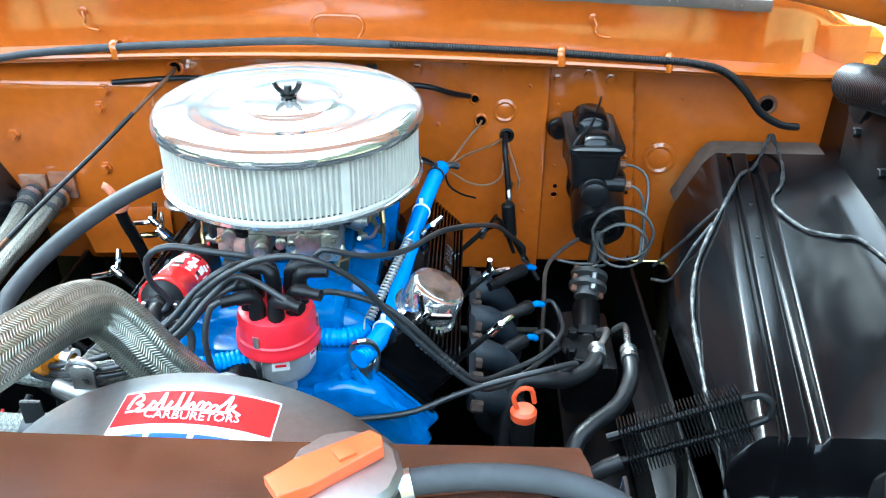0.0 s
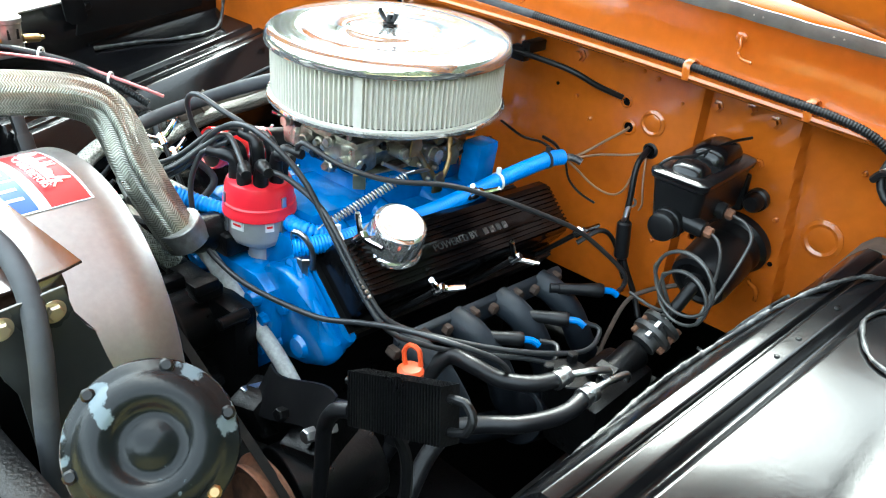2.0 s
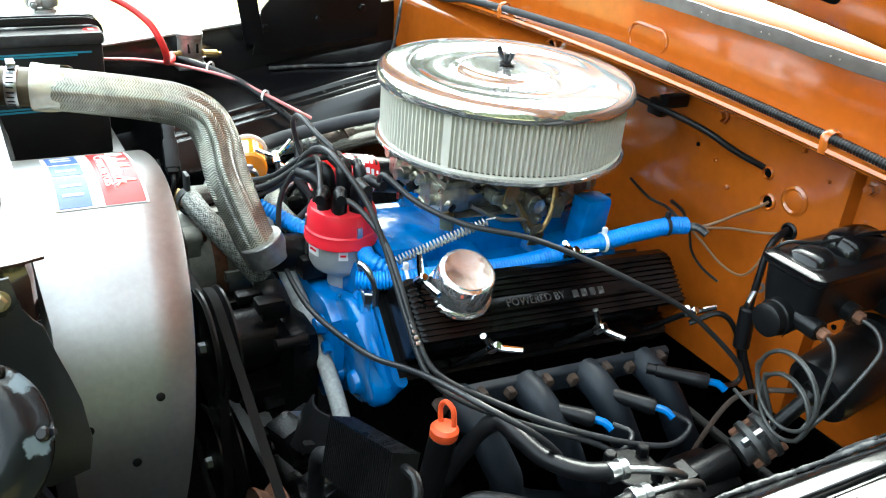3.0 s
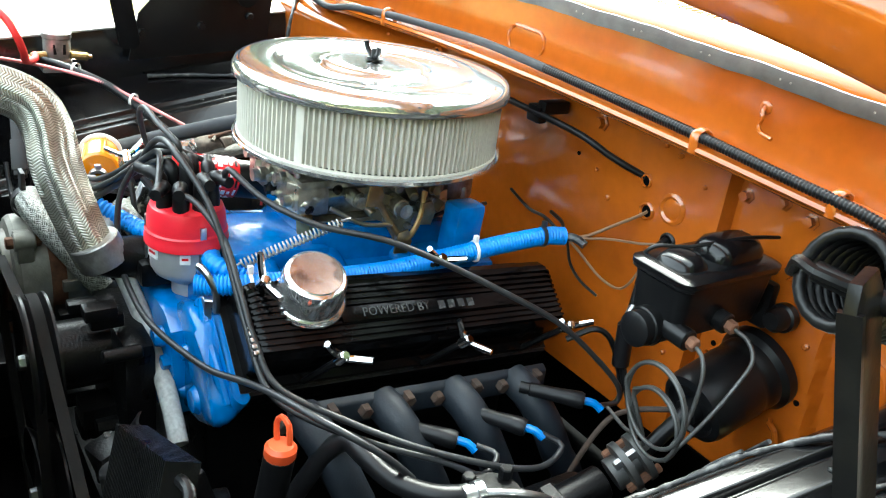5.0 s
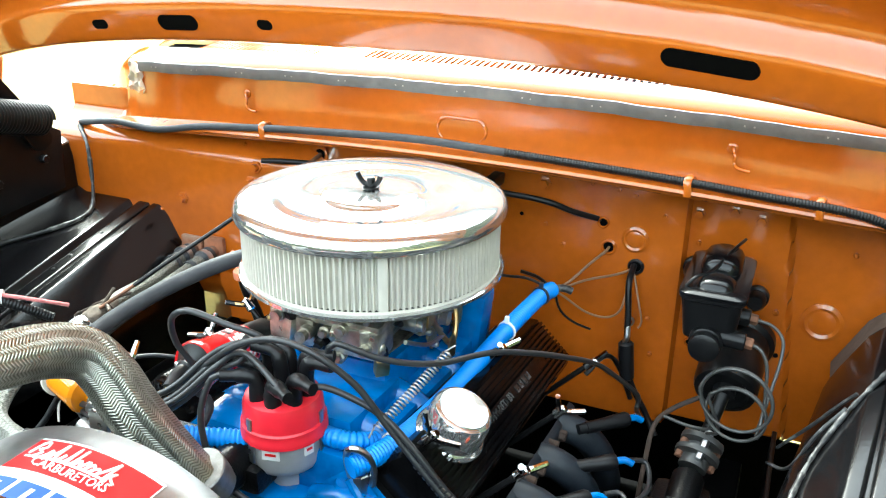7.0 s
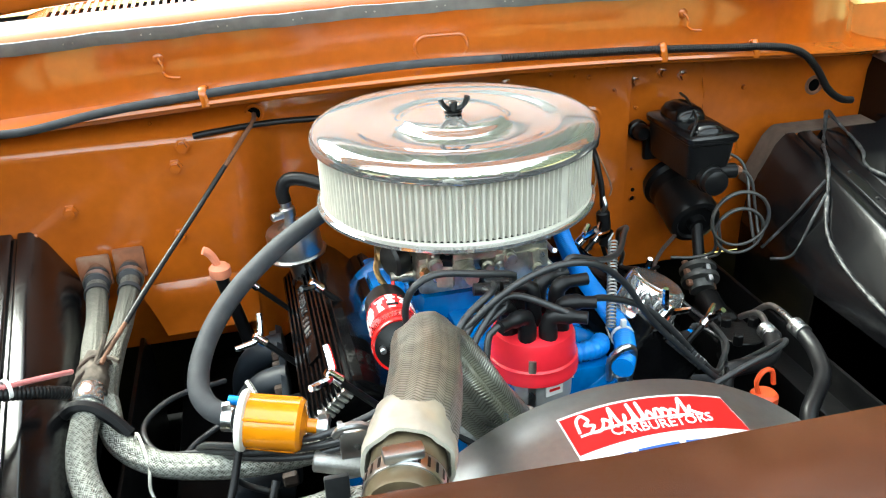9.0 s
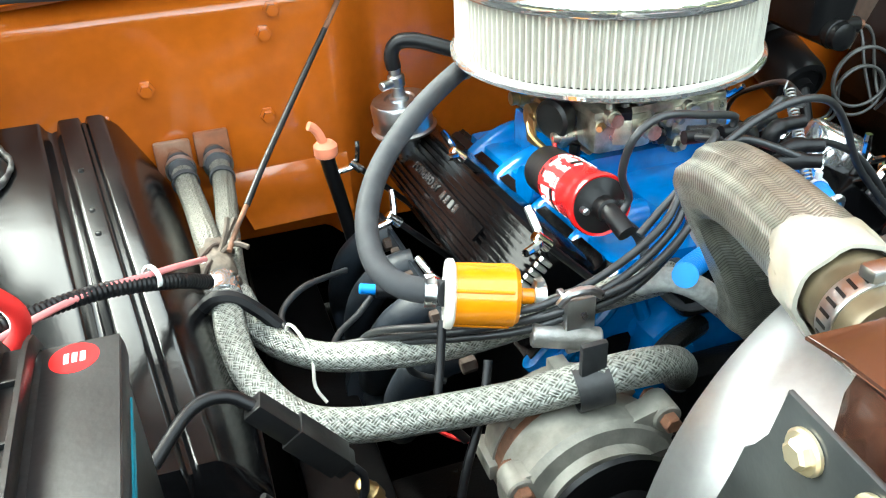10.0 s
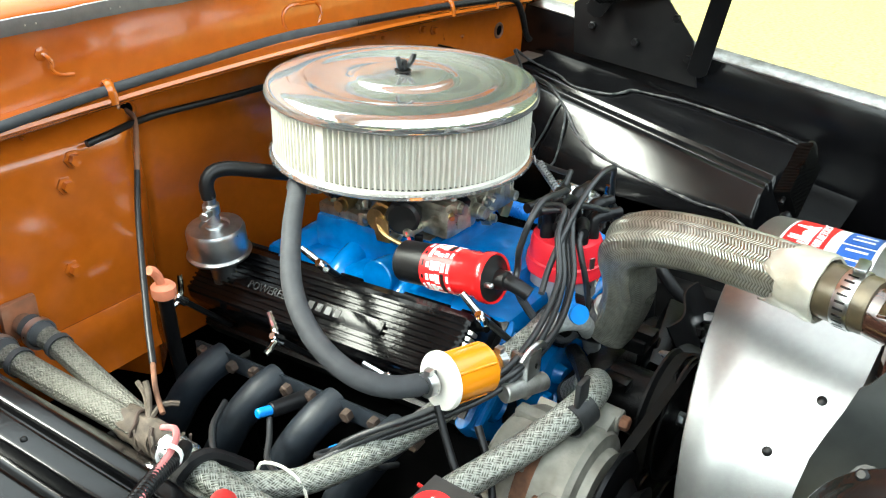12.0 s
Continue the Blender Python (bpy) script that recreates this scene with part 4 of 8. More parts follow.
# T-handled valve cover bolts
def wing_bolt():
    root = thing("wing_bolt", "bright T-handled bolt holding a valve cover", "wing bolt", (0, 0, 0), "valve cover wing bolts")
    bm = bmesh.new()
    rod(bm, (0, 0, -0.105), (0, 0, -0.012), 0.004, seg=10)
    part("stem", bm, SATIN, root)
    bm = bmesh.new()
    rod(bm, (0, 0, -0.014), (0, 0, 0.006), 0.0065, 0.0055, seg=12)
    part("collar", bm, CHROME, root)
    for s in (-1, 1):
        bm = bmesh.new()
        tube(bm, [(0, 0, -0.002), (s * 0.008, 0, 0.001), (s * 0.020, 0, 0.010), (s * 0.027, 0, 0.016)], lambda q: 0.0042 - 0.05 * max(0, q - 0.02), 8)
        part("wing", bm, CHROME, root)
    return root


bolt = wing_bolt()
BOLTS = [(1, (0.242, 0.910, 0.862), 60), (1, (0.238, 1.075, 0.844), 35), (1, (0.236, 1.239, 0.829), 80), (1, (0.154, 0.857, 0.917), 10), (1, (0.147, 1.089, 0.906), 70),
         (-1, (-0.230, 1.049, 0.913), 75), (-1, (-0.308, 1.052, 0.846), 30), (-1, (-0.312, 0.878, 0.868), 85), (-1, (-0.312, 1.223, 0.838), 5), (-1, (-0.234, 0.816, 0.931), 60)]
for k, (side, at, turn) in enumerate(BOLTS):
    m = Matrix.Translation(at) @ pose(0, 0, 0, -4, 45 * side, 0) @ pose(0, 0, 0, 0, 0, turn)
    if k == 0:
        bolt.matrix_basis = m
    else:
        copy_thing(bolt, m)

# ---- air cleaner on the carburettor ----
CX, CY, CZ = -0.037, 1.077, 1.000
cleaner = thing("air_cleaner", "round chrome-lidded air cleaner with white pleated element", "air cleaner", (CX, CY, CZ))
bm = bmesh.new()
lathe(bm, [(0.04, -0.022), (0.09, -0.020), (0.15, -0.012), (0.170, -0.004), (0.176, 0.000), (0.176, 0.004), (0.172, 0.006), (0.10, 0.003), (0.04, -0.018)], (CX, CY, CZ), seg=96)
part("base_pan", bm, LID, cleaner)
bm = bmesh.new()
lathe(bm, [(0.1685, 0.005), (0.1708, 0.005), (0.1714, 0.0065), (0.1708, 0.009), (0.1685, 0.009)], (CX, CY, CZ), seg=96)
part("lower_band", bm, PAPER, cleaner, "pale end ring of the filter element")
bm = bmesh.new()
N = 146
lo, hi = [], []
for k in range(N * 4):
    r = (0.1700, 0.1700, 0.1640, 0.1640)[k % 4]
    a = k * math.tau / (N * 4)
    if 0.02 < ((a + 1.05) % 2.1) < 0.075:
        r = 0.1705
    c, s = math.cos(a), math.sin(a)
    lo.append(bm.verts.new((CX + r * c, CY + r * s, CZ + 0.009)))
    hi.append(bm.verts.new((CX + r * c, CY + r * s, CZ + 0.088)))
for k in range(N * 4):
    n = (k + 1) % (N * 4)
    bm.faces.new((lo[k], lo[n], hi[n], hi[k]))
part("element", bm, PAPER, cleaner, smooth=20)
bm = bmesh.new()
lathe(bm, [(0.1685, 0.084), (0.1715, 0.084), (0.1725, 0.089), (0.1685, 0.09)], (CX, CY, CZ), seg=96)
part("upper_band", bm, GREYRUBBER, cleaner)
bm = bmesh.new()
lathe(bm, [(0.1755, 0.080), (0.1775, 0.080), (0.1785, 0.083), (0.1775, 0.090), (0.1745, 0.0960), (0.170, 0.0985), (0.163, 0.0996), (0.148, 0.1003), (0.134, 0.1006), (0.127, 0.0998), (0.121, 0.0978), (0.112, 0.0962), (0.095, 0.0958), (0.078, 0.0962), (0.068, 0.0975), (0.065, 0.1000), (0.062, 0.1022), (0.056, 0.1030), (0.040, 0.1032), (0.020, 0.1034), (0.0, 0.1034)], (CX, CY, CZ), seg=128)
part("lid", bm, LID, cleaner, "polished chrome lid with a dished ring", smooth=60)
bm = bmesh.new()
rod(bm, (CX, CY, CZ + 0.104), (CX, CY, CZ + 0.120), 0.0055, seg=12)
for s in (-1, 1):
    tube(bm, [(CX, CY, CZ + 0.110), (CX + s * 0.007, CY - 0.002, CZ + 0.111), (CX + s * 0.014, CY - 0.004, CZ + 0.118), (CX + s * 0.017, CY - 0.005, CZ + 0.126)], 0.0036, 8)
lathe(bm, [(0.011, 0.1055), (0.011, 0.1075), (0, 0.1075)], (CX, CY, CZ), seg=20)
part("wing_nut", bm, SATIN, cleaner, "dark wing nut")

# ---- carburettor ----
carb = thing("carburetor", "cast aluminium four-barrel carburetor under the air cleaner", "carburetor", (CX, CY, 0.92))
bm = bmesh.new()
box(bm, CX - 0.066, CX + 0.066, CY - 0.100, CY + 0.095, 0.902, 0.918, 0.004)
part("base_plate", bm, CARB, carb)
bm = bmesh.new()
for v in box(bm, CX - 0.070, CX + 0.070, CY - 0.100, CY + 0.10, 0.918, 0.962, 0.010):
    v.co.x = CX + (v.co.x - CX) * (0.72 + 0.28 * min(1.0, max(0.0, (v.co.z - 0.918) / 0.03)))
part("body", bm, CARB, carb)
for x, y in ((-0.045, -0.112), (0.045, -0.112), (-0.045, 0.105), (0.045, 0.105)):
    bm = bmesh.new()
    box(bm, CX + x - 0.034, CX + x + 0.034, CY + y - 0.022, CY + y + 0.022, 0.932, 0.972, 0.008)
    part("float_bowl", bm, CARB, carb)
bm = bmesh.new()
box(bm, CX - 0.078, CX + 0.078, CY - 0.130, CY + 0.115, 0.966, 0.978, 0.004)
part("air_horn", bm, CARB, carb)
bm = bmesh.new()
lathe(bm, [(0.060, 0.976), (0.064, 0.99), (0.066, 1.0), (0.0, 1.0)], (CX, CY, 0), seg=40)
part("throat", bm, SATIN, carb)
bosses = random.Random(21)
for k in range(46):
    t = bosses.uniform(0, math.tau)
    q = V(CX + max(-0.074, min(0.074, 0.11 * math.cos(t))), CY + max(-0.128, min(0.11, 0.17 * math.sin(t))), bosses.uniform(0.915, 0.972))
    o = V(math.cos(t), math.sin(t), bosses.uniform(-0.3, 0.2)).normalized()
    s = bosses.uniform(0.004, 0.010)
    bm = bmesh.new()
    if k % 3 == 0:
        box(bm, -s, s, -s * 1.4, s * 1.4, -s * 0.7, s * 0.7, 0.0015, Matrix.Translation(q + o * 0.004) @ o.to_track_quat("Z", "Y").to_matrix().to_4x4())
    else:
        lathe(bm, [(0, -0.006), (s, -0.006), (s, 0.006), (s * 0.7, 0.008), (s * 0.6, 0.013), (0, 0.013)], q, o, 8 if k % 2 else 6)
    part("boss", bm, (CARB, CARB, ZINC, SATIN, BRASS)[k % 5], carb)
rng = random.Random(4)
for x, y, z, dx, dy, L, r in ((-0.06, -0.128, 0.972, 0, -1, 0.018, 0.009), (-0.02, -0.13, 0.955, 0, -1, 0.022, 0.010), (0.03, -0.128, 0.968, 0, -1, 0.016, 0.008), (0.062, -0.122, 0.95, 0, -1, 0.024, 0.009),
                              (0.085, -0.06, 0.955, 1, 0, 0.020, 0.010), (0.085, 0.0, 0.94, 1, 0, 0.028, 0.012), (0.085, 0.05, 0.96, 1, 0, 0.018, 0.008),
                              (-0.085, -0.05, 0.95, -1, 0, 0.030, 0.019), (-0.085, 0.02, 0.945, -1, 0, 0.022, 0.010), (-0.085, -0.09, 0.94, -1, 0, 0.02, 0.007)):
    bm = bmesh.new()
    p = V(CX + x, CY + y, z)
    d = V(dx, dy, 0)
    lathe(bm, [(0, -0.01), (r, -0.01), (r, L * 0.6), (r * 0.8, L * 0.62), (r * 0.8, L), (r * 0.4, L), (0, L * 0.9)], p, d, 12)
    part("fitting", bm, CARB if rng.random() < 0.7 else BRASS, carb)
# throttle and choke linkage
for pts, r, mt in (([(CX + 0.105, CY - 0.04, 0.958), (CX + 0.112, CY - 0.02, 0.925), (CX + 0.118, CY + 0.0, 0.905), (CX + 0.115, CY + 0.02, 0.93), (CX + 0.105, CY + 0.03, 0.962)], 0.004, BRASS),
                   ([(CX + 0.098, CY - 0.10, 0.95), (CX + 0.11, CY - 0.06, 0.93), (CX + 0.113, CY - 0.02, 0.925)], 0.003, ZINC),
                   ([(CX + 0.11, CY + 0.02, 0.92), (CX + 0.10, CY + 0.08, 0.93), (CX + 0.095, CY + 0.14, 0.93)], 0.0028, SATIN),
                   ([(CX - 0.10, CY - 0.04, 0.965), (CX - 0.118, CY - 0.06, 0.94), (CX - 0.11, CY - 0.09, 0.925)], 0.0035, BRASS)):
    bm = bmesh.new()
    tube(bm, pts, r, 8)
    part("linkage", bm, mt, carb)
for x, y, z in ((0.118, -0.005, 0.902), (0.106, -0.045, 0.965), (0.112, 0.03, 0.935), (-0.118, -0.062, 0.94)):
    bm = bmesh.new()
    prism(bm, [(-0.012, -0.014), (0.008, -0.016), (0.013, 0.0), (0.006, 0.017), (-0.008, 0.014)], Matrix.Translation((CX + x, CY + y, z)) @ pose(0, 0, 0, 90, 0, 90), 0.003, 0.0005)
    part("lever", bm, BRASS, carb)
for y, z, pts in ((1.088, 0.912, [(-0.014, 0.020), (-0.020, -0.004), (-0.006, -0.026), (0.006, -0.026), (0.012, -0.004), (0.020, 0.012), (0.008, 0.026)]),
                  (1.060, 0.936, [(-0.020, 0.012), (-0.016, -0.012), (0.004, -0.020), (0.020, -0.008), (0.016, 0.014), (0.0, 0.020)]),
                  (1.125, 0.930, [(-0.018, 0.010), (-0.012, -0.016), (0.014, -0.010), (0.026, 0.006), (0.008, 0.018)])):
    bm = bmesh.new()
    prism(bm, pts, Matrix.Translation((0.046 + 0.004 * (y > 1.1), y, z)) @ Matrix(((0, 0, 1, 0), (1, 0, 0, 0), (0, 1, 0, 0), (0, 0, 0, 1))), 0.004, 0.0008)
    lv = part("lever", bm, OLIVEZINC, carb, "olive gold plated lever")
    for py, pz in (pts[0], pts[2], pts[4]):
        bm = bmesh.new()
        lathe(bm, [(0, 0), (0.0050, 0), (0.0050, 0.006), (0.0034, 0.009), (0, 0.0095)], (0.049, y + py * 0.7, z + pz * 0.7), (1, 0, 0), 10)
        part("pivot", bm, CARB, lv)
for k, (p0, p1, r) in enumerate((((0.020, 1.030, 0.950), (0.050, 1.045, 0.930), 0.006), ((0.020, 1.150, 0.945), (0.048, 1.150, 0.930), 0.009), ((0.025, 1.105, 0.960), (0.056, 1.100, 0.950), 0.007), ((0.020, 1.075, 0.965), (0.052, 1.080, 0.962), 0.008), ((0.052, 1.060, 0.940), (0.054, 1.120, 0.925), 0.0022))):
    bm = bmesh.new()
    rod(bm, p0, p1, r, seg=12)
    part("fitting", bm, (OLIVEZINC, CARB)[k % 2], carb)
for k in range(8):
    bm = bmesh.new()
    rod(bm, (CX - 0.06 + 0.0172 * k, CY - 0.128, 0.978), (CX - 0.06 + 0.0172 * k, CY - 0.128, 0.987), 0.0042, seg=8)
    part("screw", bm, ZINC, carb)
bm = bmesh.new()
lathe(bm, [(0, 0), (0.021, 0), (0.022, 0.004), (0.022, 0.016), (0.018, 0.019), (0, 0.019)], (CX - 0.088, CY - 0.075, 0.957), (-0.85, -0.4, 0), 24)
part("choke_cap", bm, PLASTIC, carb, "black round choke housing")

# throttle return spring
bm = bmesh.new()
a, b = V(0.128, 0.957, 0.962), V(0.085, 0.858, 0.905)
d, u, w = frame_of(b - a)
L = (b - a).length
tube(bm, [a - d * 0.012] + [a + d * (L * k / 260) + (u * math.cos(k * math.tau / 10) + w * math.sin(k * math.tau / 10)) * 0.0052 for k in range(261)] + [b + d * 0.014], 0.0012, 6, smooth=False)
solo("return_spring", bm, ALLOY, "long steel throttle return spring", "spring", smooth=60)

# ---- distributor ----
DX, DY = -0.018, 0.829
dist = thing("distributor", "distributor with a red cap, grey alloy body and black boots", "distributor", (DX, DY, 0.8))
bm = bmesh.new()
lathe(bm, [(0, 0.755), (0.016, 0.755), (0.017, 0.80), (0.018, 0.843), (0.028, 0.850), (0.038, 0.857), (0.0425, 0.866), (0.0435, 0.906), (0, 0.906)], (DX, DY, 0), seg=40)
part("body", bm, DISTGREY, dist)
bm = bmesh.new()
lathe(bm, [(0.046, 0.896), (0.0490, 0.897), (0.0490, 0.904), (0.0478, 0.906), (0.0482, 0.913), (0.0462, 0.915), (0.0458, 0.919), (0.0448, 0.935), (0.042, 0.942), (0.036, 0.945), (0, 0.947)], (DX, DY, 0), seg=48)
part("cap", bm, RED, dist, "bright red plastic distributor cap")
boots = []
for k in range(9):
    a = k * math.tau / 8 + 0.25
    rr = 0.0 if k == 8 else 0.029
    p = V(DX + rr * math.cos(a), DY + rr * math.sin(a), 0.942)
    out = V(1 if k in (0, 1, 6, 7) else -1, 0.45 * math.sin(a) - 0.15, 0)
    bm = bmesh.new()
    top = (0.044, 0.040, 0.038, 0.044, 0.036, 0.032, 0.030, 0.034, 0.052)[k]
    tube(bm, [p, p + V(0, 0, top * 0.6), p + V(0, 0, top * 0.94) + out * 0.006, p + V(0, 0, top) + out * 0.034], lambda s: 0.0098 if s < 0.018 else (0.0086 if s < 0.048 else 0.0066), 12, 0.004)
    part("boot", bm, RUBBER, dist, "black rubber plug-lead boot")
    boots.append((p + V(0, 0, top) + out * 0.026, out))
for a in (-1.9, 0.1):
    bm = bmesh.new()
    c = V(DX + 0.046 * math.cos(a), DY + 0.046 * math.sin(a), 0)
    box(bm, -0.004, 0.004, -0.0015, 0.0015, 0.872, 0.928, 0.001, Matrix.Translation(c) @ Matrix.Rotation(a + math.pi / 2, 4, "Z"))
    part("clip", bm, ZINC, dist)
for a, w in ((-1.35, 0.020), (-0.35, 0.012)):
    bm = bmesh.new()
    c = V(DX + 0.0436 * math.cos(a), DY + 0.0436 * math.sin(a), 0.888)
    box(bm, -w / 2, w / 2, -0.0008, 0.0008, -0.006, 0.006, 0, Matrix.Translation(c) @ Matrix.Rotation(a + math.pi / 2, 4, "Z"))
    lab = part("label", bm, LABELWHITE, dist, "small white label with red print")
    bm = bmesh.new()
    c = V(DX + 0.0445 * math.cos(a), DY + 0.0447 * math.sin(a), 0.889)
    box(bm, -w / 3.2, w / 3.2, -0.0006, 0.0006, -0.0014, 0.0014, 0, Matrix.Translation(c) @ Matrix.Rotation(a + math.pi / 2, 4, "Z"))
    part("print_bar", bm, LABELRED, lab)

# ---- ignition coil ----
coil = thing("ignition_coil", "red ignition coil can with white and black print", "ignition coil", (-0.155, 0.90, 0.90))
c0, c1 = V(-0.157, 0.846, 0.932), V(-0.150, 0.985, 0.907)
ax = (c1 - c0).normalized()
bm = bmesh.new()
lathe(bm, [(0.020, 0.004), (0.027, 0.002), (0.0295, 0.0), (0.0305, 0.003), (0.0305, 0.012), (0.028, 0.016), (0.0275, 0.05), (0, 0.05)], c0, ax, 36)
part("can", bm, REDMETAL, coil)
bm = bmesh.new()
lathe(bm, [(0.0277, 0.046), (0.0277, 0.092), (0, 0.092)], c0, ax, 36)
band = part("band", bm, LABELRED, coil, "red band crowded with white and black print")
q, u, w = frame_of(ax)
inked = random.Random(9)
for k in range(72):
    a, row = (k // 6) * math.tau / 12 + inked.uniform(-0.05, 0.05), k % 6
    r = u * math.cos(a) + w * math.sin(a)
    m = Matrix.Translation(c0 + ax * (0.0495 + 0.0076 * row) + r * 0.0276) @ Matrix((r.cross(ax), ax, r)).transposed().to_4x4()
    bm = bmesh.new()
    long, tall = inked.uniform(0.0022, 0.0064), (0.0016, 0.0024, 0.0032, 0.0030, 0.0020, 0.0014)[row]
    box(bm, -long, long, -tall, tall, -0.0008, 0.0006, 0, m)
    part("print_bar", bm, PLASTIC if row in (1, 5) and inked.random() < 0.7 else LABELWHITE, band)
bm = bmesh.new()
lathe(bm, [(0.0262, 0.092), (0.0262, 0.135), (0.022, 0.140), (0, 0.140)], c0, ax, 36)
part("base_end", bm, PLASTIC, coil)
bm = bmesh.new()
lathe(bm, [(0.0275, 0.002), (0.020, 0.0), (0.012, -0.004), (0.011, -0.016), (0.007, -0.018), (0, -0.018)], c0, ax, 28)
part("tower", bm, PLASTIC, coil)
for s in (-1, 1):
    bm = bmesh.new()
    q, u, w = frame_of(ax)
    rod(bm, c0 + u * 0.019 * s + ax * 0.002, c0 + u * 0.019 * s - ax * 0.010, 0.0035, seg=8)
    part("terminal", bm, ZINC, coil)

# ---- fuel filter ----
filt = thing("fuel_filter", "amber see-through fuel filter with cream end caps", "fuel filter", (-0.29, 0.795, 0.90))
f0, f1 = V(-0.326, 0.803, 0.905), V(-0.258, 0.784, 0.897)
fa = (f1 - f0).normalized()
bm = bmesh.new()
lathe(bm, [(0.0, 0.005), (0.026, 0.005), (0.0265, 0.058), (0, 0.058)], f0, fa, 36)
part("bowl", bm, AMBER, filt)
bm = bmesh.new()
lathe(bm, [(0, 0), (0.029, 0), (0.0302, 0.002), (0.0302, 0.006), (0.027, 0.008), (0, 0.008)], f0, fa, 36)
part("end_cap", bm, WHITE, filt, "cream plastic end cap")
bm = bmesh.new()
lathe(bm, [(0.0268, 0.054), (0.0270, 0.058), (0.024, 0.062), (0.012, 0.064), (0.007, 0.066), (0.007, 0.082), (0, 0.082)], f0, fa, 36)
part("outlet_cap", bm, AMBER, filt)
for ang in (1.0, 2.6, 4.4, 5.6):
    bm = bmesh.new()
    q, u, w = frame_of(fa)
    r = u * math.cos(ang) + w * math.sin(ang)
    rod(bm, f0 + fa * 0.006 + r * 0.0262, f0 + fa * 0.056 + r * 0.0267, 0.0016, seg=8)
    part("rib", bm, AMBER, filt)
for p in (f0 - fa * 0.012, f1 + fa * 0.010):
    bm = bmesh.new()
    lathe(bm, [(0.008, -0.005), (0.0125, -0.005), (0.0125, 0.005), (0.008, 0.005)], p, fa, 20)
    box(bm, -0.004, 0.004, -0.004, 0.004, 0.010, 0.018, 0.001, Matrix.Translation(p))
    part("hose_clamp", bm, ZINC, filt)

# fuel hose from the pump side round to the filter
fh = thing("fuel_hose", "thick dark grey rubber fuel hose looping to the filter", "hose", (-0.36, 0.90, 0.90))
bm = bmesh.new()
tube(bm, [(-0.13, 1.16, 0.975), (-0.17, 1.14, 0.982), (-0.209, 1.106, 0.981), (-0.270, 1.055, 0.965), (-0.325, 1.000, 0.940), (-0.358, 0.940, 0.918), (-0.368, 0.880, 0.904), (-0.356, 0.838, 0.900), (-0.326, 0.803, 0.905)], 0.0115, 16)
part("tube", bm, GREYRUBBER, fh, smooth=60)
bm = bmesh.new()
lathe(bm, [(0.0115, -0.004), (0.0132, -0.004), (0.0132, 0.004), (0.0115, 0.004)], (-0.19, 1.123, 0.9815), (0.7, 0.6, 0), 18)
part("clamp", bm, ZINC, fh)

# ---- breather and hose on the dark valve cover ----
pcv = thing("crankcase_breather", "zinc plated push-in breather canister on a valve cover", "breather", (-0.245, 1.225, 0.84))
bx, by = -0.240, 1.222
bm = bmesh.new()
lathe(bm, [(0.020, 0.0), (0.041, 0.003), (0.043, 0.007), (0.0385, 0.009), (0.0385, 0.040), (0.036, 0.045), (0.020, 0.047), (0.018, 0.044), (0, 0.044)], (bx, by, 0.872), (-0.10, 0, 1), 36)
rod(bm, (bx + 0.01, by, 0.82), (bx, by, 0.876), 0.018)
part("canister", bm, ZINC, pcv)
bm = bmesh.new()
lathe(bm, [(0.012, 0.040), (0.013, 0.048), (0.009, 0.050), (0.008, 0.062), (0.011, 0.064), (0.011, 0.076), (0.008, 0.078), (0.008, 0.092), (0, 0.092)], (bx, by, 0.872), (-0.10, 0, 1), 16)
rod(bm, (bx - 0.007, by, 0.940), (bx - 0.03, by - 0.012, 0.940), 0.006)
part("valve", bm, ZINC, pcv)
hose("breather_hose", [(-0.249, 1.222, 0.958), (-0.251, 1.222, 0.976), (-0.243, 1.220, 0.990), (-0.222, 1.212, 0.992), (-0.185, 1.195, 0.982), (-0.13, 1.17, 0.965)], 0.0095, RUBBER, "short black breather hose to the carburetor", "hose")

# chrome filler cap on the black valve cover
cap = thing("oil_filler_cap", "chrome oil filler cap with a flat top", "oil cap", (0.172, 0.908, 0.88))
bm = bmesh.new()
ca = V(0.42, -0.05, 0.9).normalized()
cb = V(0.150, 0.912, 0.885)
lathe(bm, [(0.028, -0.004), (0.0405, -0.003), (0.042, 0.000), (0.0405, 0.004), (0.0375, 0.006), (0.0365, 0.034), (0.034, 0.041), (0.030, 0.043), (0.0, 0.0435)], cb, ca, 48)
part("cap", bm, LID, cap, smooth=40)
bm = bmesh.new()
lathe(bm, [(0.030, 0.0432), (0.029, 0.0442), (0, 0.0446)], cb, ca, 40)
part("worn_top", bm, WORNTOP, cap, "rust-stained top face")
bm = bmesh.new()
rod(bm, cb - ca * 0.03, cb, 0.02)
part("neck", bm, BLACK, cap)

# ---- radiator with cover sheet, cap and overflow hose ----
rad = thing("radiator", "radiator with a rust-brown top tank and cover sheet", "radiator", (0, 0.42, 0.5))
bm = bmesh.new()
box(bm, -0.268, 0.278, 0.372, 0.448, 1.015, 1.0835, 0.016)
part("top_tank", bm, RUSTBROWN, rad)
bm = bmesh.new()
edge = [(-0.278, 0.458), (-0.10, 0.452), (0.08, 0.452), (0.279, 0.456), (0.283, 0.440), (0.286, 0.415), (0.288, 0.372), (0.10, 0.362), (-0.12, 0.356), (-0.300, 0.350), (-0.303, 0.362), (-0.290, 0.378), (-0.279, 0.396), (-0.272, 0.42), (-0.274, 0.44)]
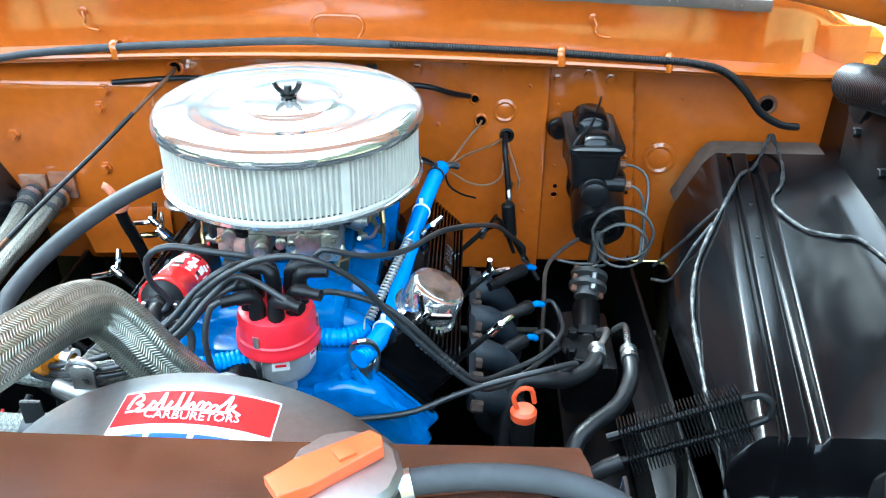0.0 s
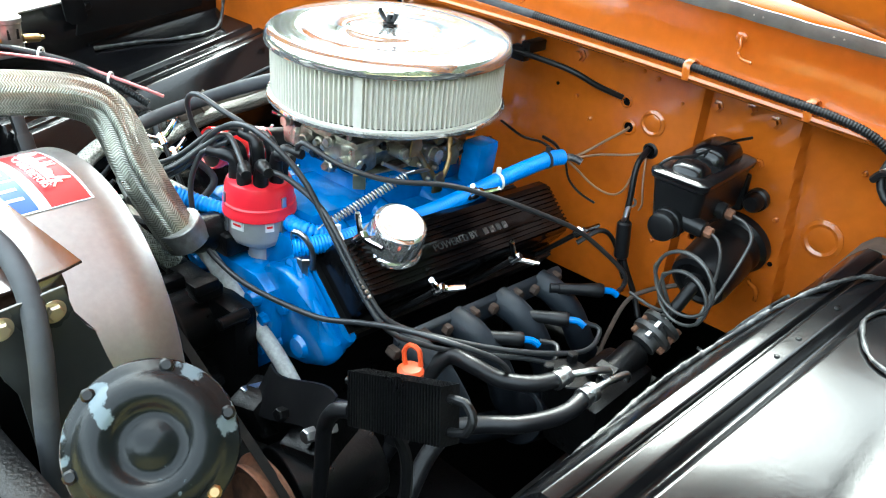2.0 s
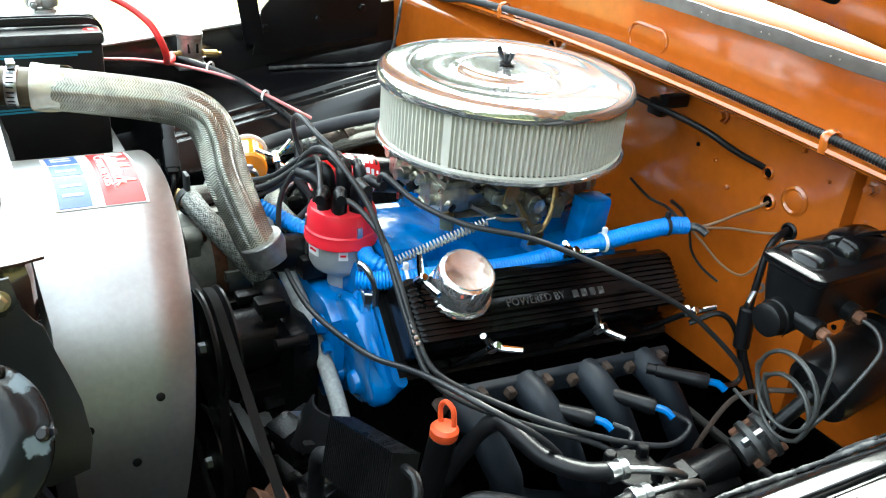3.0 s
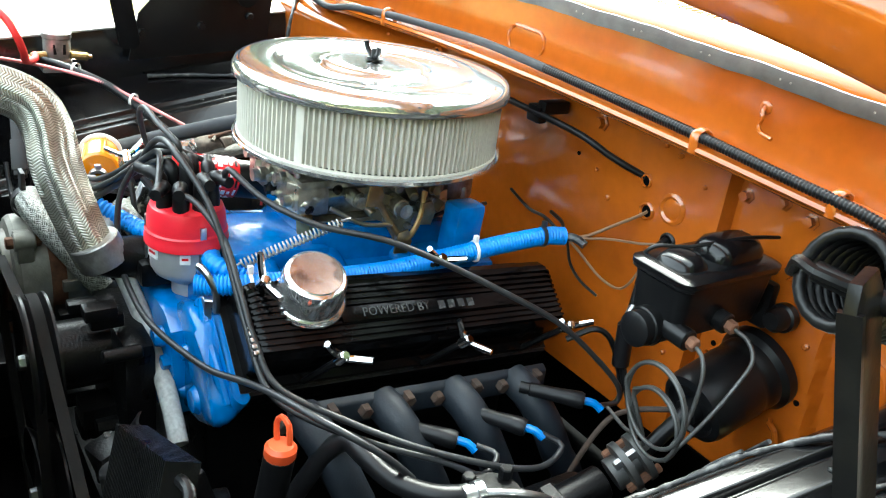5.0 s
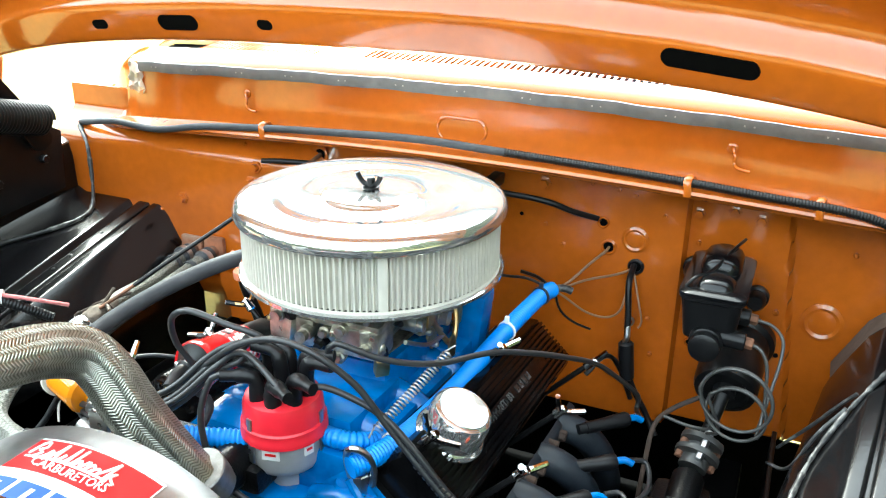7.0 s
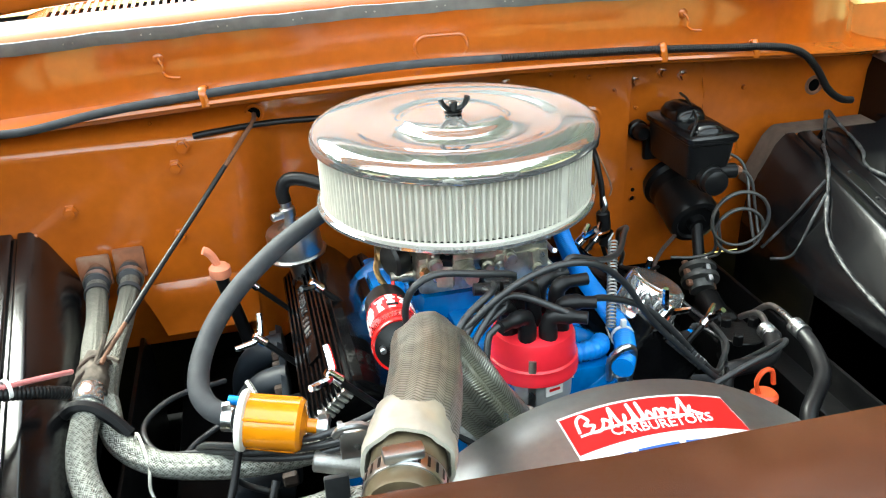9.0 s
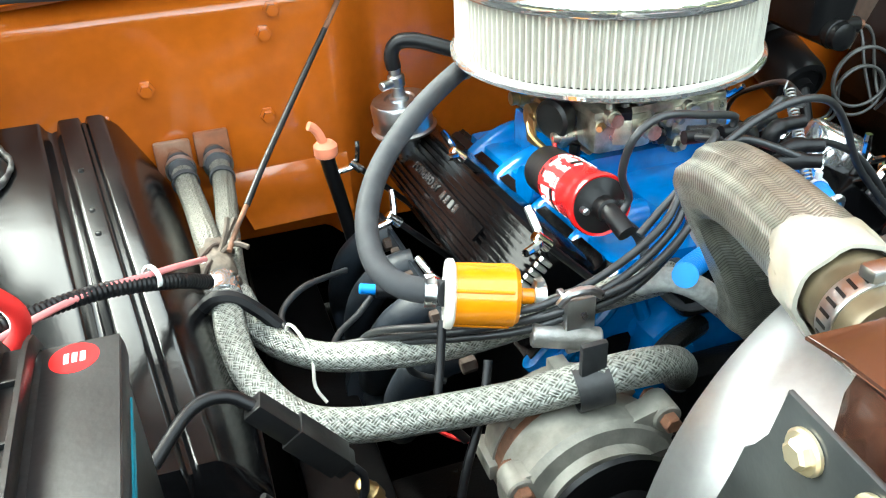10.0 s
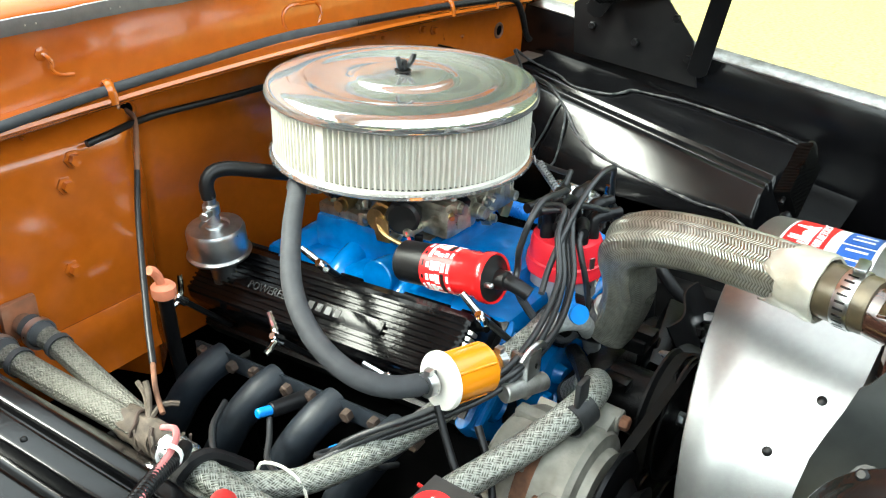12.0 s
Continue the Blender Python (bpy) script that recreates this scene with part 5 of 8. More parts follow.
prism(bm, edge, Matrix.Translation((0, 0, 1.087)) @ pose(0, 0, 0, 0, 0.5, 0), 0.0025, 0.0006)
part("cover_sheet", bm, RUSTBROWN, rad, "brown sheet with a ragged rusty edge")
bm = bmesh.new()
box(bm, -0.262, 0.262, 0.384, 0.444, 0.50, 1.016, 0.003)
part("core", bm, DARK, rad)
for k in range(60):
    bm = bmesh.new()
    x = -0.258 + k * 0.00875
    box(bm, x - 0.001, x + 0.001, 0.378, 0.450, 0.86, 1.016, 0)
    part("fin", bm, GREYRUBBER, rad)
capx, capy = 0.128, 0.405
bm = bmesh.new()
lathe(bm, [(0.026, 1.084), (0.028, 1.102), (0.0, 1.102)], (capx, capy, 0), seg=28)
part("filler_neck", bm, PLASTIC, rad)
bm = bmesh.new()
lathe(bm, [(0.030, 1.101), (0.0345, 1.102), (0.036, 1.105), (0.036, 1.110), (0.032, 1.114), (0.022, 1.1155), (0, 1.116)], (capx, capy, 0), seg=12)
rcap = part("cap", bm, SHEET, rad, "aluminium pressure cap")
bm = bmesh.new()
prism(bm, [(-0.040, -0.010), (-0.020, -0.012), (0.030, -0.009), (0.034, 0.0), (0.030, 0.009), (-0.020, 0.012), (-0.040, 0.010)], Matrix.Translation((capx - 0.006, capy - 0.004, 1.1155)) @ pose(0, 0, 0, 0, -2, 35), 0.010, 0.002)
part("lever", bm, ORANGECAP, rcap, "orange plastic release lever")
bm = bmesh.new()
prism(bm, [(-0.006, -0.006), (0.006, -0.006), (0.006, 0.006), (-0.006, 0.006)], Matrix.Translation((capx, capy, 1.125)) @ pose(0, 0, 0, 0, 0, 35), 0.003, 0.001)
part("catch", bm, ORANGECAP, rcap)
bm = bmesh.new()
tube(bm, [(-0.225, 0.425, 1.060), (-0.221, 0.46, 1.064), (-0.214, 0.49, 1.066)], 0.021, 20)
part("inlet", bm, RUSTBROWN, rad)
ov = thing("overflow_hose", "grey rubber overflow hose lying over the radiator", "hose", (0.24, 0.41, 1.09))
bm = bmesh.new()
tube(bm, [(0.150, 0.402, 1.098), (0.175, 0.408, 1.101), (0.216, 0.414, 1.100), (0.262, 0.414, 1.096), (0.300, 0.408, 1.083), (0.328, 0.398, 1.055), (0.338, 0.390, 1.0), (0.340, 0.388, 0.93), (0.338, 0.388, 0.80)], 0.0085, 14)
part("tube", bm, GREYRUBBER, ov, smooth=60)
bm = bmesh.new()
lathe(bm, [(0.0085, -0.004), (0.0102, -0.004), (0.0102, 0.004), (0.0085, 0.004)], (0.165, 0.405, 1.0995), (0.9, 0.2, 0.15), 16)
part("clamp", bm, ZINC, ov, "small wire clamp")

# ---- fan shroud: aluminium ring with black side brackets and a label ----
SX, SY, SZ, SR = -0.030, 0.559, 0.771, 0.252


def ring_at(theta, d, r=SR):
    return V(SX + r * math.cos(theta), SY + 0.187 * r * math.sin(theta) - d, SZ + r * math.sin(theta) + 0.02 * d)


shroud = thing("fan_shroud", "bare aluminium fan shroud ring with a red and blue sticker", "fan shroud", (SX, 0.5, 0.6))
bm = bmesh.new()
us, vs = span(-0.9, math.pi + 0.9, 110), [0.0, 0.002, 0.04, 0.08, 0.12, 0.155]
sheet(bm, lambda a, d: ring_at(a, d, SR - (0.002 if d == 0 else 0)), us, vs, (0, 0, -0.0025))
part("ring", bm, SHEET, shroud, smooth=60)
bm = bmesh.new()
n = 48
inner = [bm.verts.new(ring_at(k * math.tau / n, 0.154)) for k in range(n)]
outer = []
for k in range(n):
    a = k * math.tau / n
    s = 0.295 / max(abs(math.cos(a)), abs(math.sin(a)))
    outer.append(bm.verts.new((SX + 0.03 + max(-0.295, min(0.295, s * math.cos(a))), 0.452, 0.765 + max(-0.27, min(0.27, s * math.sin(a))))))
for k in range(n):
    bm.faces.new((inner[k], inner[(k + 1) % n], outer[(k + 1) % n], outer[k]))
part("back_sheet", bm, SHEET, shroud)
for a, d in ((2.9, 0.02), (2.55, 0.075), (2.32, 0.11), (0.35, 0.10), (0.18, 0.055), (0.42, 0.035), (3.1, 0.09)):
    bm = bmesh.new()
    p = ring_at(a, d)
    lathe(bm, [(0.0045, -0.002), (0.0045, 0.001), (0.002, 0.002), (0, 0.002)], p, (math.cos(a), 0, math.sin(a)), 10)
    part("rivet", bm, SATIN, shroud)


def patch(name, t0, t1, d0, d1, lift, mat, parent):
    bm = bmesh.new()
    sheet(bm, lambda a, d: ring_at(a, d, SR + lift), span(t0, t1, 14), span(d0, d1, 3), (0, 0, -0.0004))
    return part(name, bm, mat, parent)


sticker = patch("sticker", 1.265, 1.795, 0.026, 0.118, 0.0010, LABELWHITE, shroud)
sticker["label"] = "red, white and blue printed sticker"
patch("red_field", 1.270, 1.790, 0.029, 0.070, 0.0016, LABELRED, sticker)
patch("blue_field", 1.275, 1.50, 0.082, 0.114, 0.0016, LABELBLUE, sticker)
patch("blue_field", 1.52, 1.64, 0.082, 0.114, 0.0016, LABELBLUE, sticker)
patch("blue_field", 1.66, 1.785, 0.082, 0.114, 0.0016, LABELBLUE, sticker)
# the script on the red field, as a flowing ribbon of plain loops
flow = [(1.772, 0.050), (1.757, 0.037), (1.735, 0.033), (1.726, 0.040), (1.745, 0.044), (1.722, 0.047), (1.742, 0.053), (1.716, 0.054), (1.696, 0.048), (1.688, 0.043), (1.674, 0.050), (1.690, 0.054), (1.667, 0.045), (1.650, 0.033), (1.655, 0.053), (1.634, 0.050),
        (1.626, 0.044), (1.638, 0.053), (1.610, 0.050), (1.594, 0.033), (1.602, 0.053), (1.582, 0.050), (1.566, 0.033), (1.578, 0.053), (1.556, 0.045), (1.548, 0.053), (1.532, 0.044), (1.520, 0.045), (1.526, 0.053), (1.508, 0.044), (1.496, 0.050),
        (1.508, 0.053), (1.484, 0.046), (1.474, 0.050), (1.484, 0.054), (1.456, 0.044), (1.430, 0.033), (1.446, 0.053), (1.418, 0.043), (1.430, 0.048), (1.402, 0.054)]
bm = bmesh.new()
tube(bm, [ring_at(t + (0.045 - d) * 0.55 - 0.012, d, SR + 0.0020) for t, d in flow], 0.00125, 6, 0.0015)
part("script_ribbon", bm, LABELWHITE, sticker)
patch("script_bar", 1.415, 1.76, 0.0525, 0.0548, 0.0023, LABELWHITE, sticker)
p = ring_at(1.53, 0.0625, SR + 0.0022)
lettering("CARBURETORS", 0.0115, Matrix.Translation(p + V(0, 0, 0.0004)) @ pose(0, 0, 0, 10.6, 2.5, 0), LABELWHITE, sticker, depth=0.0004)
for t0 in (1.35, 1.42, 1.56, 1.70, 1.74):
    patch("blue_letter_gap", t0, t0 + 0.018, 0.088, 0.109, 0.0021, LABELWHITE, sticker)


def shroud_bracket(side):
    bm = bmesh.new()
    cut = 0.0 if side < 0 else 0.006
    m = Matrix.Translation((0.300 * side + (0.003 if side > 0 else 0), 0, 0)) @ Matrix(((0, 0, side, 0), (1, 0, 0, 0), (0, 1, 0, 0), (0, 0, 0, 1)))
    prism(bm, [(0.436 - cut, 1.088), (0.440 - cut, 1.061), (0.447 - cut, 1.050), (0.453 - cut, 1.043), (0.458 - cut, 1.02), (0.465 - cut, 0.995), (0.471 - cut, 0.97), (0.475 - cut, 0.93), (0.470 - cut, 0.90), (0.44 - cut, 0.892), (0.405, 0.905), (0.392, 0.96), (0.388, 1.015), (0.380, 1.030), (0.376, 1.045), (0.366, 1.060), (0.364, 1.084)], m, 0.003, 0.0008)
    b = part("bracket", bm, BRACKETGREY, shroud, "dusty dark grey side bracket")
    for y, z in ((0.420, 1.071), (0.384, 1.072)):
        bm = bmesh.new()
        x = side * 0.3035
        lathe(bm, [(0.0, 0.0), (0.0098, 0.0), (0.0098, 0.0016), (0.0088, 0.0028), (0, 0.0028)], (x, y, z), (side, 0, 0), 24)
        rod(bm, (x, y, z), (x + side * 0.007, y, z), 0.0066, seg=6)
        part("bolt", bm, PALEGOLD, b, "gold zinc hex bolt")


shroud_bracket(-1)
shroud_bracket(1)

# ---- upper radiator hose in its braided sleeve ----
uh = thing("radiator_hose", "thick upper radiator hose in a tarnished braided sleeve", "radiator hose", (-0.15, 0.65, 1.0))
bm = bmesh.new()
tube(bm, [(-0.064, 0.737, 0.862), (-0.076, 0.724, 0.895), (-0.096, 0.713, 0.930), (-0.117, 0.705, 0.965), (-0.138, 0.703, 1.000), (-0.155, 0.692, 1.027), (-0.166, 0.660, 1.045), (-0.176, 0.612, 1.055), (-0.192, 0.555, 1.062), (-0.2075, 0.512, 1.066)], 0.0265, 28, 0.005)
# lengthwise folds, deepest in the bend
bm.verts.ensure_lookup_table()
rings = len(bm.verts) // 28
for q in range(rings):
    ring = [bm.verts[q * 28 + k] for k in range(28)]
    mid = sum((v.co for v in ring), Vector()) / 28
    deep = 0.0008 + 0.0022 * math.exp(-((q / rings - 0.34) / 0.20) ** 2)
    for k, v in enumerate(ring):
        v.co += (v.co - mid).normalized() * deep * (math.sin(5 * k * math.tau / 28 + q * 0.05) + 0.6 * math.sin(8 * k * math.tau / 28 - q * 0.09))
part("sleeve", bm, BRAIDOLD, uh, smooth=60)
bm = bmesh.new()
hd = V(-0.12, -0.45, 0.02).normalized()
hp = V(-0.2065, 0.517, 1.0655)
lathe(bm, [(0.0266, -0.022), (0.0275, -0.021), (0.0280, -0.016), (0.0285, -0.008), (0.0287, 0.000), (0.0294, 0.010), (0.0290, 0.016), (0.0265, 0.016), (0.0258, 0.004)], hp, hd, 32)
for v in bm.verts:
    along = (v.co - hp).dot(hd)
    turn = math.atan2((v.co - hp).x, (v.co - hp).z)
    if along < -0.018:
        v.co += hd * (0.010 * math.sin(3 * turn + 0.6) + 0.004 * math.sin(7 * turn))
    v.co += (v.co - hp - hd * along).normalized() * 0.0007 * (math.sin(5 * turn + along * 150) + math.sin(9 * turn - along * 90))
part("sleeve_end", bm, FOIL, uh, "wide torn cream tape collar", smooth=60)
bm = bmesh.new()
lathe(bm, [(0, 0.0), (0.0236, 0.0), (0.0240, 0.052), (0.0225, 0.056), (0, 0.056)], hp, hd, 32)
part("bare_end", bm, BRONZE, uh, "dark bronze-brown hose end")
bm = bmesh.new()
lathe(bm, [(0.0236, 0.030), (0.0248, 0.030), (0.0252, 0.031), (0.0252, 0.043), (0.0248, 0.044), (0.0236, 0.044)], hp, hd, 40)
box(bm, -0.012, 0.012, -0.005, 0.005, 0.025, 0.032, 0.002, Matrix.Translation(hp + hd * 0.037))
clamp = part("hose_clamp", bm, ZINC, uh, "silvery slotted worm-drive clamp")
cq, cu0, cw0 = frame_of(hd)
for k in range(26):
    r = cu0 * math.cos(k * math.tau / 26) + cw0 * math.sin(k * math.tau / 26)
    bm = bmesh.new()
    box(bm, -0.0009, 0.0009, -0.0042, 0.0042, -0.0002, 0.0003, 0, Matrix.Translation(hp + hd * 0.037 + r * 0.0252) @ Matrix((r.cross(hd), hd, r)).transposed().to_4x4())
    part("slot", bm, SATIN, clamp)
bm = bmesh.new()
rod(bm, (-0.060, 0.745, 0.858), (-0.063, 0.732, 0.888), 0.030, seg=28)
part("lower_collar", bm, ALLOY, uh, "dull silver collar at the thermostat")

# ---- water pump, timing cover and black accessories at the engine's nose ----
pump = thing("water_pump", "black greasy water pump and timing cover on the engine's nose", "water pump", (EX, 0.75, 0.65))
bm = bmesh.new()
box(bm, EX - 0.085, EX + 0.085, 0.735, 0.775, 0.60, 0.80, 0.015)
part("cover", bm, CASTBLACK, pump)
bm = bmesh.new()
rod(bm, (EX, 0.67, 0.755), (EX, 0.745, 0.755), 0.042)
part("hub", bm, CASTBLACK, pump)
bm = bmesh.new()
tube(bm, [(-0.060, 0.80, 0.86), (-0.062, 0.76, 0.862), (-0.062, 0.738, 0.872)], 0.026, 20)
box(bm, -0.105, -0.02, 0.775, 0.825, 0.835, 0.868, 0.008)
part("thermostat_housing", bm, CASTBLACK, pump)
rng = random.Random(7)
for k in range(26):
    bm = bmesh.new()
    x, z = EX + rng.uniform(-0.13, 0.13), rng.uniform(0.56, 0.83)
    y = 0.735 - rng.uniform(0.0, 0.03)
    s = rng.uniform(0.008, 0.022)
    if k % 2:
        rod(bm, (x, y + 0.03, z), (x, y - s, z), s * 0.6, seg=6 if k % 4 == 1 else 14)
    else:
        box(bm, x - s, x + s, y - s * 0.6, y + 0.03, z - s * 0.7, z + s * 0.7, 0.004)
    part("casting_boss", bm, CASTBLACK, pump)


def pulley(parent_name, label, at, r, mat, width=0.03):
    root = thing(parent_name, label, "pulley", at, "pulleys")
    x, y, z = at
    bm = bmesh.new()
    w = width
    lathe(bm, [(0.0, 0.004), (0.015, 0.0), (0.03, 0.004), (r * 0.75, 0.008), (r * 0.93, 0.002), (r, 0.0), (r, 0.003), (r * 0.86, w / 2), (r, w - 0.003), (r, w), (0, w)], at, (0, 1, 0), 48)
    part("wheel", bm, mat, root)
    bm = bmesh.new()
    rod(bm, (x, y - 0.008, z), (x, y + 0.004, z), 0.009, seg=6)
    part("nut", bm, ZINC, root)


pulley("fan_pulley", "black fan pulley behind the shroud", (EX, 0.645, 0.755), 0.080, SATIN)
pulley("crank_pulley", "black crank pulley at the engine's foot", (EX, 0.645, 0.56), 0.085, SATIN)
pulley("steering_pump_pulley", "rusty orange power steering pulley", (0.205, 0.640, 0.640), 0.062, RUST)


def belt(pts, y, name):
    """A flat belt over circles (x, z, r), all turning the same way."""
    hull = []
    for x, z, r in pts:
        hull += [(x + r * math.cos(a), z + r * math.sin(a)) for a in span(0, math.tau, 49)[:-1]]
    hull = sorted(set(hull))

    def half(seq):
        out = []
        for p in seq:
            while len(out) > 1 and (out[-1][0] - out[-2][0]) * (p[1] - out[-2][1]) - (out[-1][1] - out[-2][1]) * (p[0] - out[-2][0]) <= 0:
                out.pop()
            out.append(p)
        return out[:-1]
    loop = half(hull) + half(hull[::-1])
    bm = bmesh.new()
    rows = []
    for x, z in loop:
        c = V(sum(p[0] for p in pts) / len(pts), 0, sum(p[1] for p in pts) / len(pts))
        o = (V(x, 0, z) - c).normalized()
        rows.append([bm.verts.new(V(x, y + dy, z) + o * do) for dy, do in ((-0.006, 0.003), (0.006, 0.003), (0.004, -0.005), (-0.004, -0.005))])
    m = len(rows)
    for i in range(m):
        p, q = rows[i], rows[(i + 1) % m]
        for k in range(4):
            bm.faces.new((p[k], p[(k + 1) % 4], q[(k + 1) % 4], q[k]))
    solo(name, bm, BELT, "black rubber V-belt round the pulleys", "belt", "drive belts")


belt([(EX, 0.755, 0.076), (EX, 0.56, 0.080), (0.205, 0.640, 0.058)], 0.660, "drive_belt")
belt([(EX, 0.755, 0.072), (EX, 0.56, 0.075), (-0.245, 0.775, 0.034)], 0.648, "drive_belt")

# ---- alternator ----
AX, AZ = -0.245, 0.775
alt = thing("alternator", "dirty cast alloy alternator with a rusty middle ring", "alternator", (AX, 0.7, AZ))
bm = bmesh.new()
lathe(bm, [(0.0, 0.770), (0.045, 0.770), (0.062, 0.760), (0.070, 0.745), (0.071, 0.722), (0.0, 0.722)], (AX, 0, AZ), (0, 1, 0), 40)
part("rear_housing", bm, ALTALLOY, alt)
bm = bmesh.new()
lathe(bm, [(0.0, 0.7), (0.069, 0.700), (0.069, 0.724), (0, 0.724)], (AX, 0, AZ), (0, 1, 0), 40)
part("stator_ring", bm, RUST, alt, "rusty brown stator ring")
bm = bmesh.new()
lathe(bm, [(0.0, 0.655), (0.030, 0.655), (0.034, 0.650), (0.054, 0.651), (0.056, 0.660), (0.070, 0.662), (0.0745, 0.668), (0.0745, 0.702), (0, 0.702)], (AX, 0, AZ), (0, 1, 0), 40)
part("front_housing", bm, ALTALLOY, alt)
for a, d in ((0.85, 0.085), (2.75, 0.074), (4.7, 0.09)):
    bm = bmesh.new()
    c = V(AX + d * math.cos(a), 0.675, AZ + d * math.sin(a))
    rod(bm, c + V(0, -0.013, 0), c + V(0, 0.013, 0), 0.0125, seg=20)
    web = Matrix.Translation(c) @ Matrix.Rotation(-a, 4, "Y") @ Matrix.Rotation(math.pi / 2, 4, "X") @ Matrix.Translation((0, 0, -0.010))
    prism(bm, [(0.004, -0.012), (0.004, 0.012), (-0.030, 0.034), (-0.060, 0.046), (-0.060, -0.046), (-0.030, -0.034)], web, 0.020, 0.003)
    part("ear", bm, ALTALLOY, alt)
    bm = bmesh.new()
    rod(bm, c + V(0, -0.022, 0), c + V(0, 0.02, 0), 0.008, seg=6)
    part("bolt", bm, RUST, alt)
bm = bmesh.new()
lathe(bm, [(0, 0.598), (0.012, 0.598), (0.012, 0.606), (0.026, 0.606), (0.036, 0.610), (0.026, 0.620), (0.036, 0.630), (0.020, 0.634), (0, 0.634)], (AX, 0, AZ), (0, 1, 0), 40)
part("pulley", bm, SATIN, alt)
bm = bmesh.new()
lathe(bm, [(0, 0.636), (0.06, 0.637), (0.062, 0.641), (0.0, 0.642)], (AX, 0, AZ), (0, 1, 0), 40)
part("fan", bm, SATIN, alt)
for k in range(8):
    a = k * math.tau / 8
    bm = bmesh.new()
    c = V(AX + 0.071 * math.cos(a), 0.735, AZ + 0.071 * math.sin(a))
    box(bm, -0.006, 0.005, -0.02, 0.02, -0.008, 0.008, 0.002, Matrix.Translation(c) @ Matrix.Rotation(-a, 4, "Y"))
    part("housing_rib", bm, ALTALLOY, alt)
bm = bmesh.new()
tube(bm, [(-0.19, 0.70, 0.855), (-0.14, 0.735, 0.85), (-0.09, 0.77, 0.83)], 0.010, 10)
part("brace", bm, CASTBLACK, alt)

bm = bmesh.new()
box(bm, -0.346, -0.326, 0.640, 0.652, 0.735, 0.758, 0.003)
box(bm, -0.340, -0.300, 0.652, 0.668, 0.738, 0.752, 0.003)
part("red_lug", bm, DULLRED, alt, "dull dark red mounting lug")
bm = bmesh.new()
rod(bm, (-0.337, 0.630, 0.753), (-0.337, 0.642, 0.753), 0.009, seg=6)
part("bolt", bm, RUST, alt)

# ---- heater hoses ----
heater = thing("heater_pipe_plate", "rusty plate with two heater pipes on the firewall", "pipe plate", (-0.505, 1.30, 0.85))
bm = bmesh.new()
box(bm, -0.554, -0.508, 1.286, 1.296, 0.834, 0.882, 0.004)
part("plate", bm, DUSTORANGE, heater)
bm = bmesh.new()
box(bm, -0.503, -0.459, 1.286, 1.296, 0.840, 0.888, 0.004)
part("plate", bm, DUSTORANGE, heater)
for x in (-0.528, -0.482):
    bm = bmesh.new()
    rod(bm, (x, 1.295, 0.860), (x + 0.004, 1.245, 0.852), 0.0125)
    part("pipe", bm, RUST, heater)
    bm = bmesh.new()
    lathe(bm, [(0.0145, 0), (0.019, 0), (0.019, 0.010), (0.0145, 0.010)], (x + 0.003, 1.262, 0.855), (0, -1, 0), 20)
    part("clamp", bm, ZINC, heater)
H1 = [(-0.525, 1.262, 0.856), (-0.522, 1.225, 0.852), (-0.515, 1.16, 0.845), (-0.510, 1.08, 0.846), (-0.503, 0.99, 0.838), (-0.503, 0.90, 0.830), (-0.490, 0.843, 0.821), (-0.462, 0.797, 0.813), (-0.42, 0.772, 0.814), (-0.36, 0.749, 0.826), (-0.30, 0.714, 0.852), (-0.25, 0.692, 0.873), (-0.205, 0.690, 0.874), (-0.165, 0.705, 0.856), (-0.135, 0.73, 0.825), (-0.115, 0.755, 0.79)]


def heater_hose(points, r, label):
    root = thing("heater_hose", label, "hose", points[0], "heater hoses")
    bm = bmesh.new()
    tube(bm, points[:6], r * 0.93, 20)
    part("dirty_sleeve", bm, BRAIDDIRTY, root, "grimy grey sleeve near the firewall", smooth=60)
    bm = bmesh.new()
    tube(bm, points[4:], r, 20)
    part("sleeve", bm, BRAID, root, smooth=60)
    a = Vector(points[0])
    d = Vector(points[1]) - a
    bm = bmesh.new()
    lathe(bm, [(r * 0.8, -0.012), (r * 1.04, -0.012), (r * 1.12, 0.012), (r * 0.9, 0.020)], a, d, 20)
    part("rubber_end", bm, GREYRUBBER, root, "dirty grey rubber hose end")
    for q, p in ((points[1], points[2]), (points[-1], points[-2])):
        q = Vector(q)
        bm = bmesh.new()
        lathe(bm, [(r, -0.004), (r * 1.10, -0.004), (r * 1.10, 0.004), (r, 0.004)], q, Vector(p) - q, 20)
        part("band", bm, GREYRUBBER, root, "grey band round the sleeve end")


heater_hose(H1, 0.0155, "grey braided heater hose running over the alternator")
H2 = [(-0.480, 1.262, 0.858), (-0.478, 1.22, 0.852), (-0.482, 1.15, 0.842), (-0.488, 1.08, 0.835), (-0.490, 1.0, 0.820), (-0.474, 0.94, 0.806), (-0.43, 0.895, 0.800), (-0.37, 0.865, 0.806), (-0.31, 0.84, 0.820), (-0.25, 0.815, 0.845), (-0.20, 0.800, 0.865), (-0.15, 0.795, 0.872), (-0.10, 0.80, 0.870)]
heater_hose(H2, 0.0145, "grey braided heater hose running under the fuel filter")
bm = bmesh.new()
lathe(bm, [(0.0155, -0.015), (0.0178, -0.014), (0.0186, -0.004), (0.0180, 0.004), (0.0188, 0.013), (0.0155, 0.015)], (-0.504, 0.985, 0.838), (0.02, -0.95, -0.12), 16)
solo("foil_sleeve", bm, LID, "silver foil sleeve round a braided hose", "sleeve")
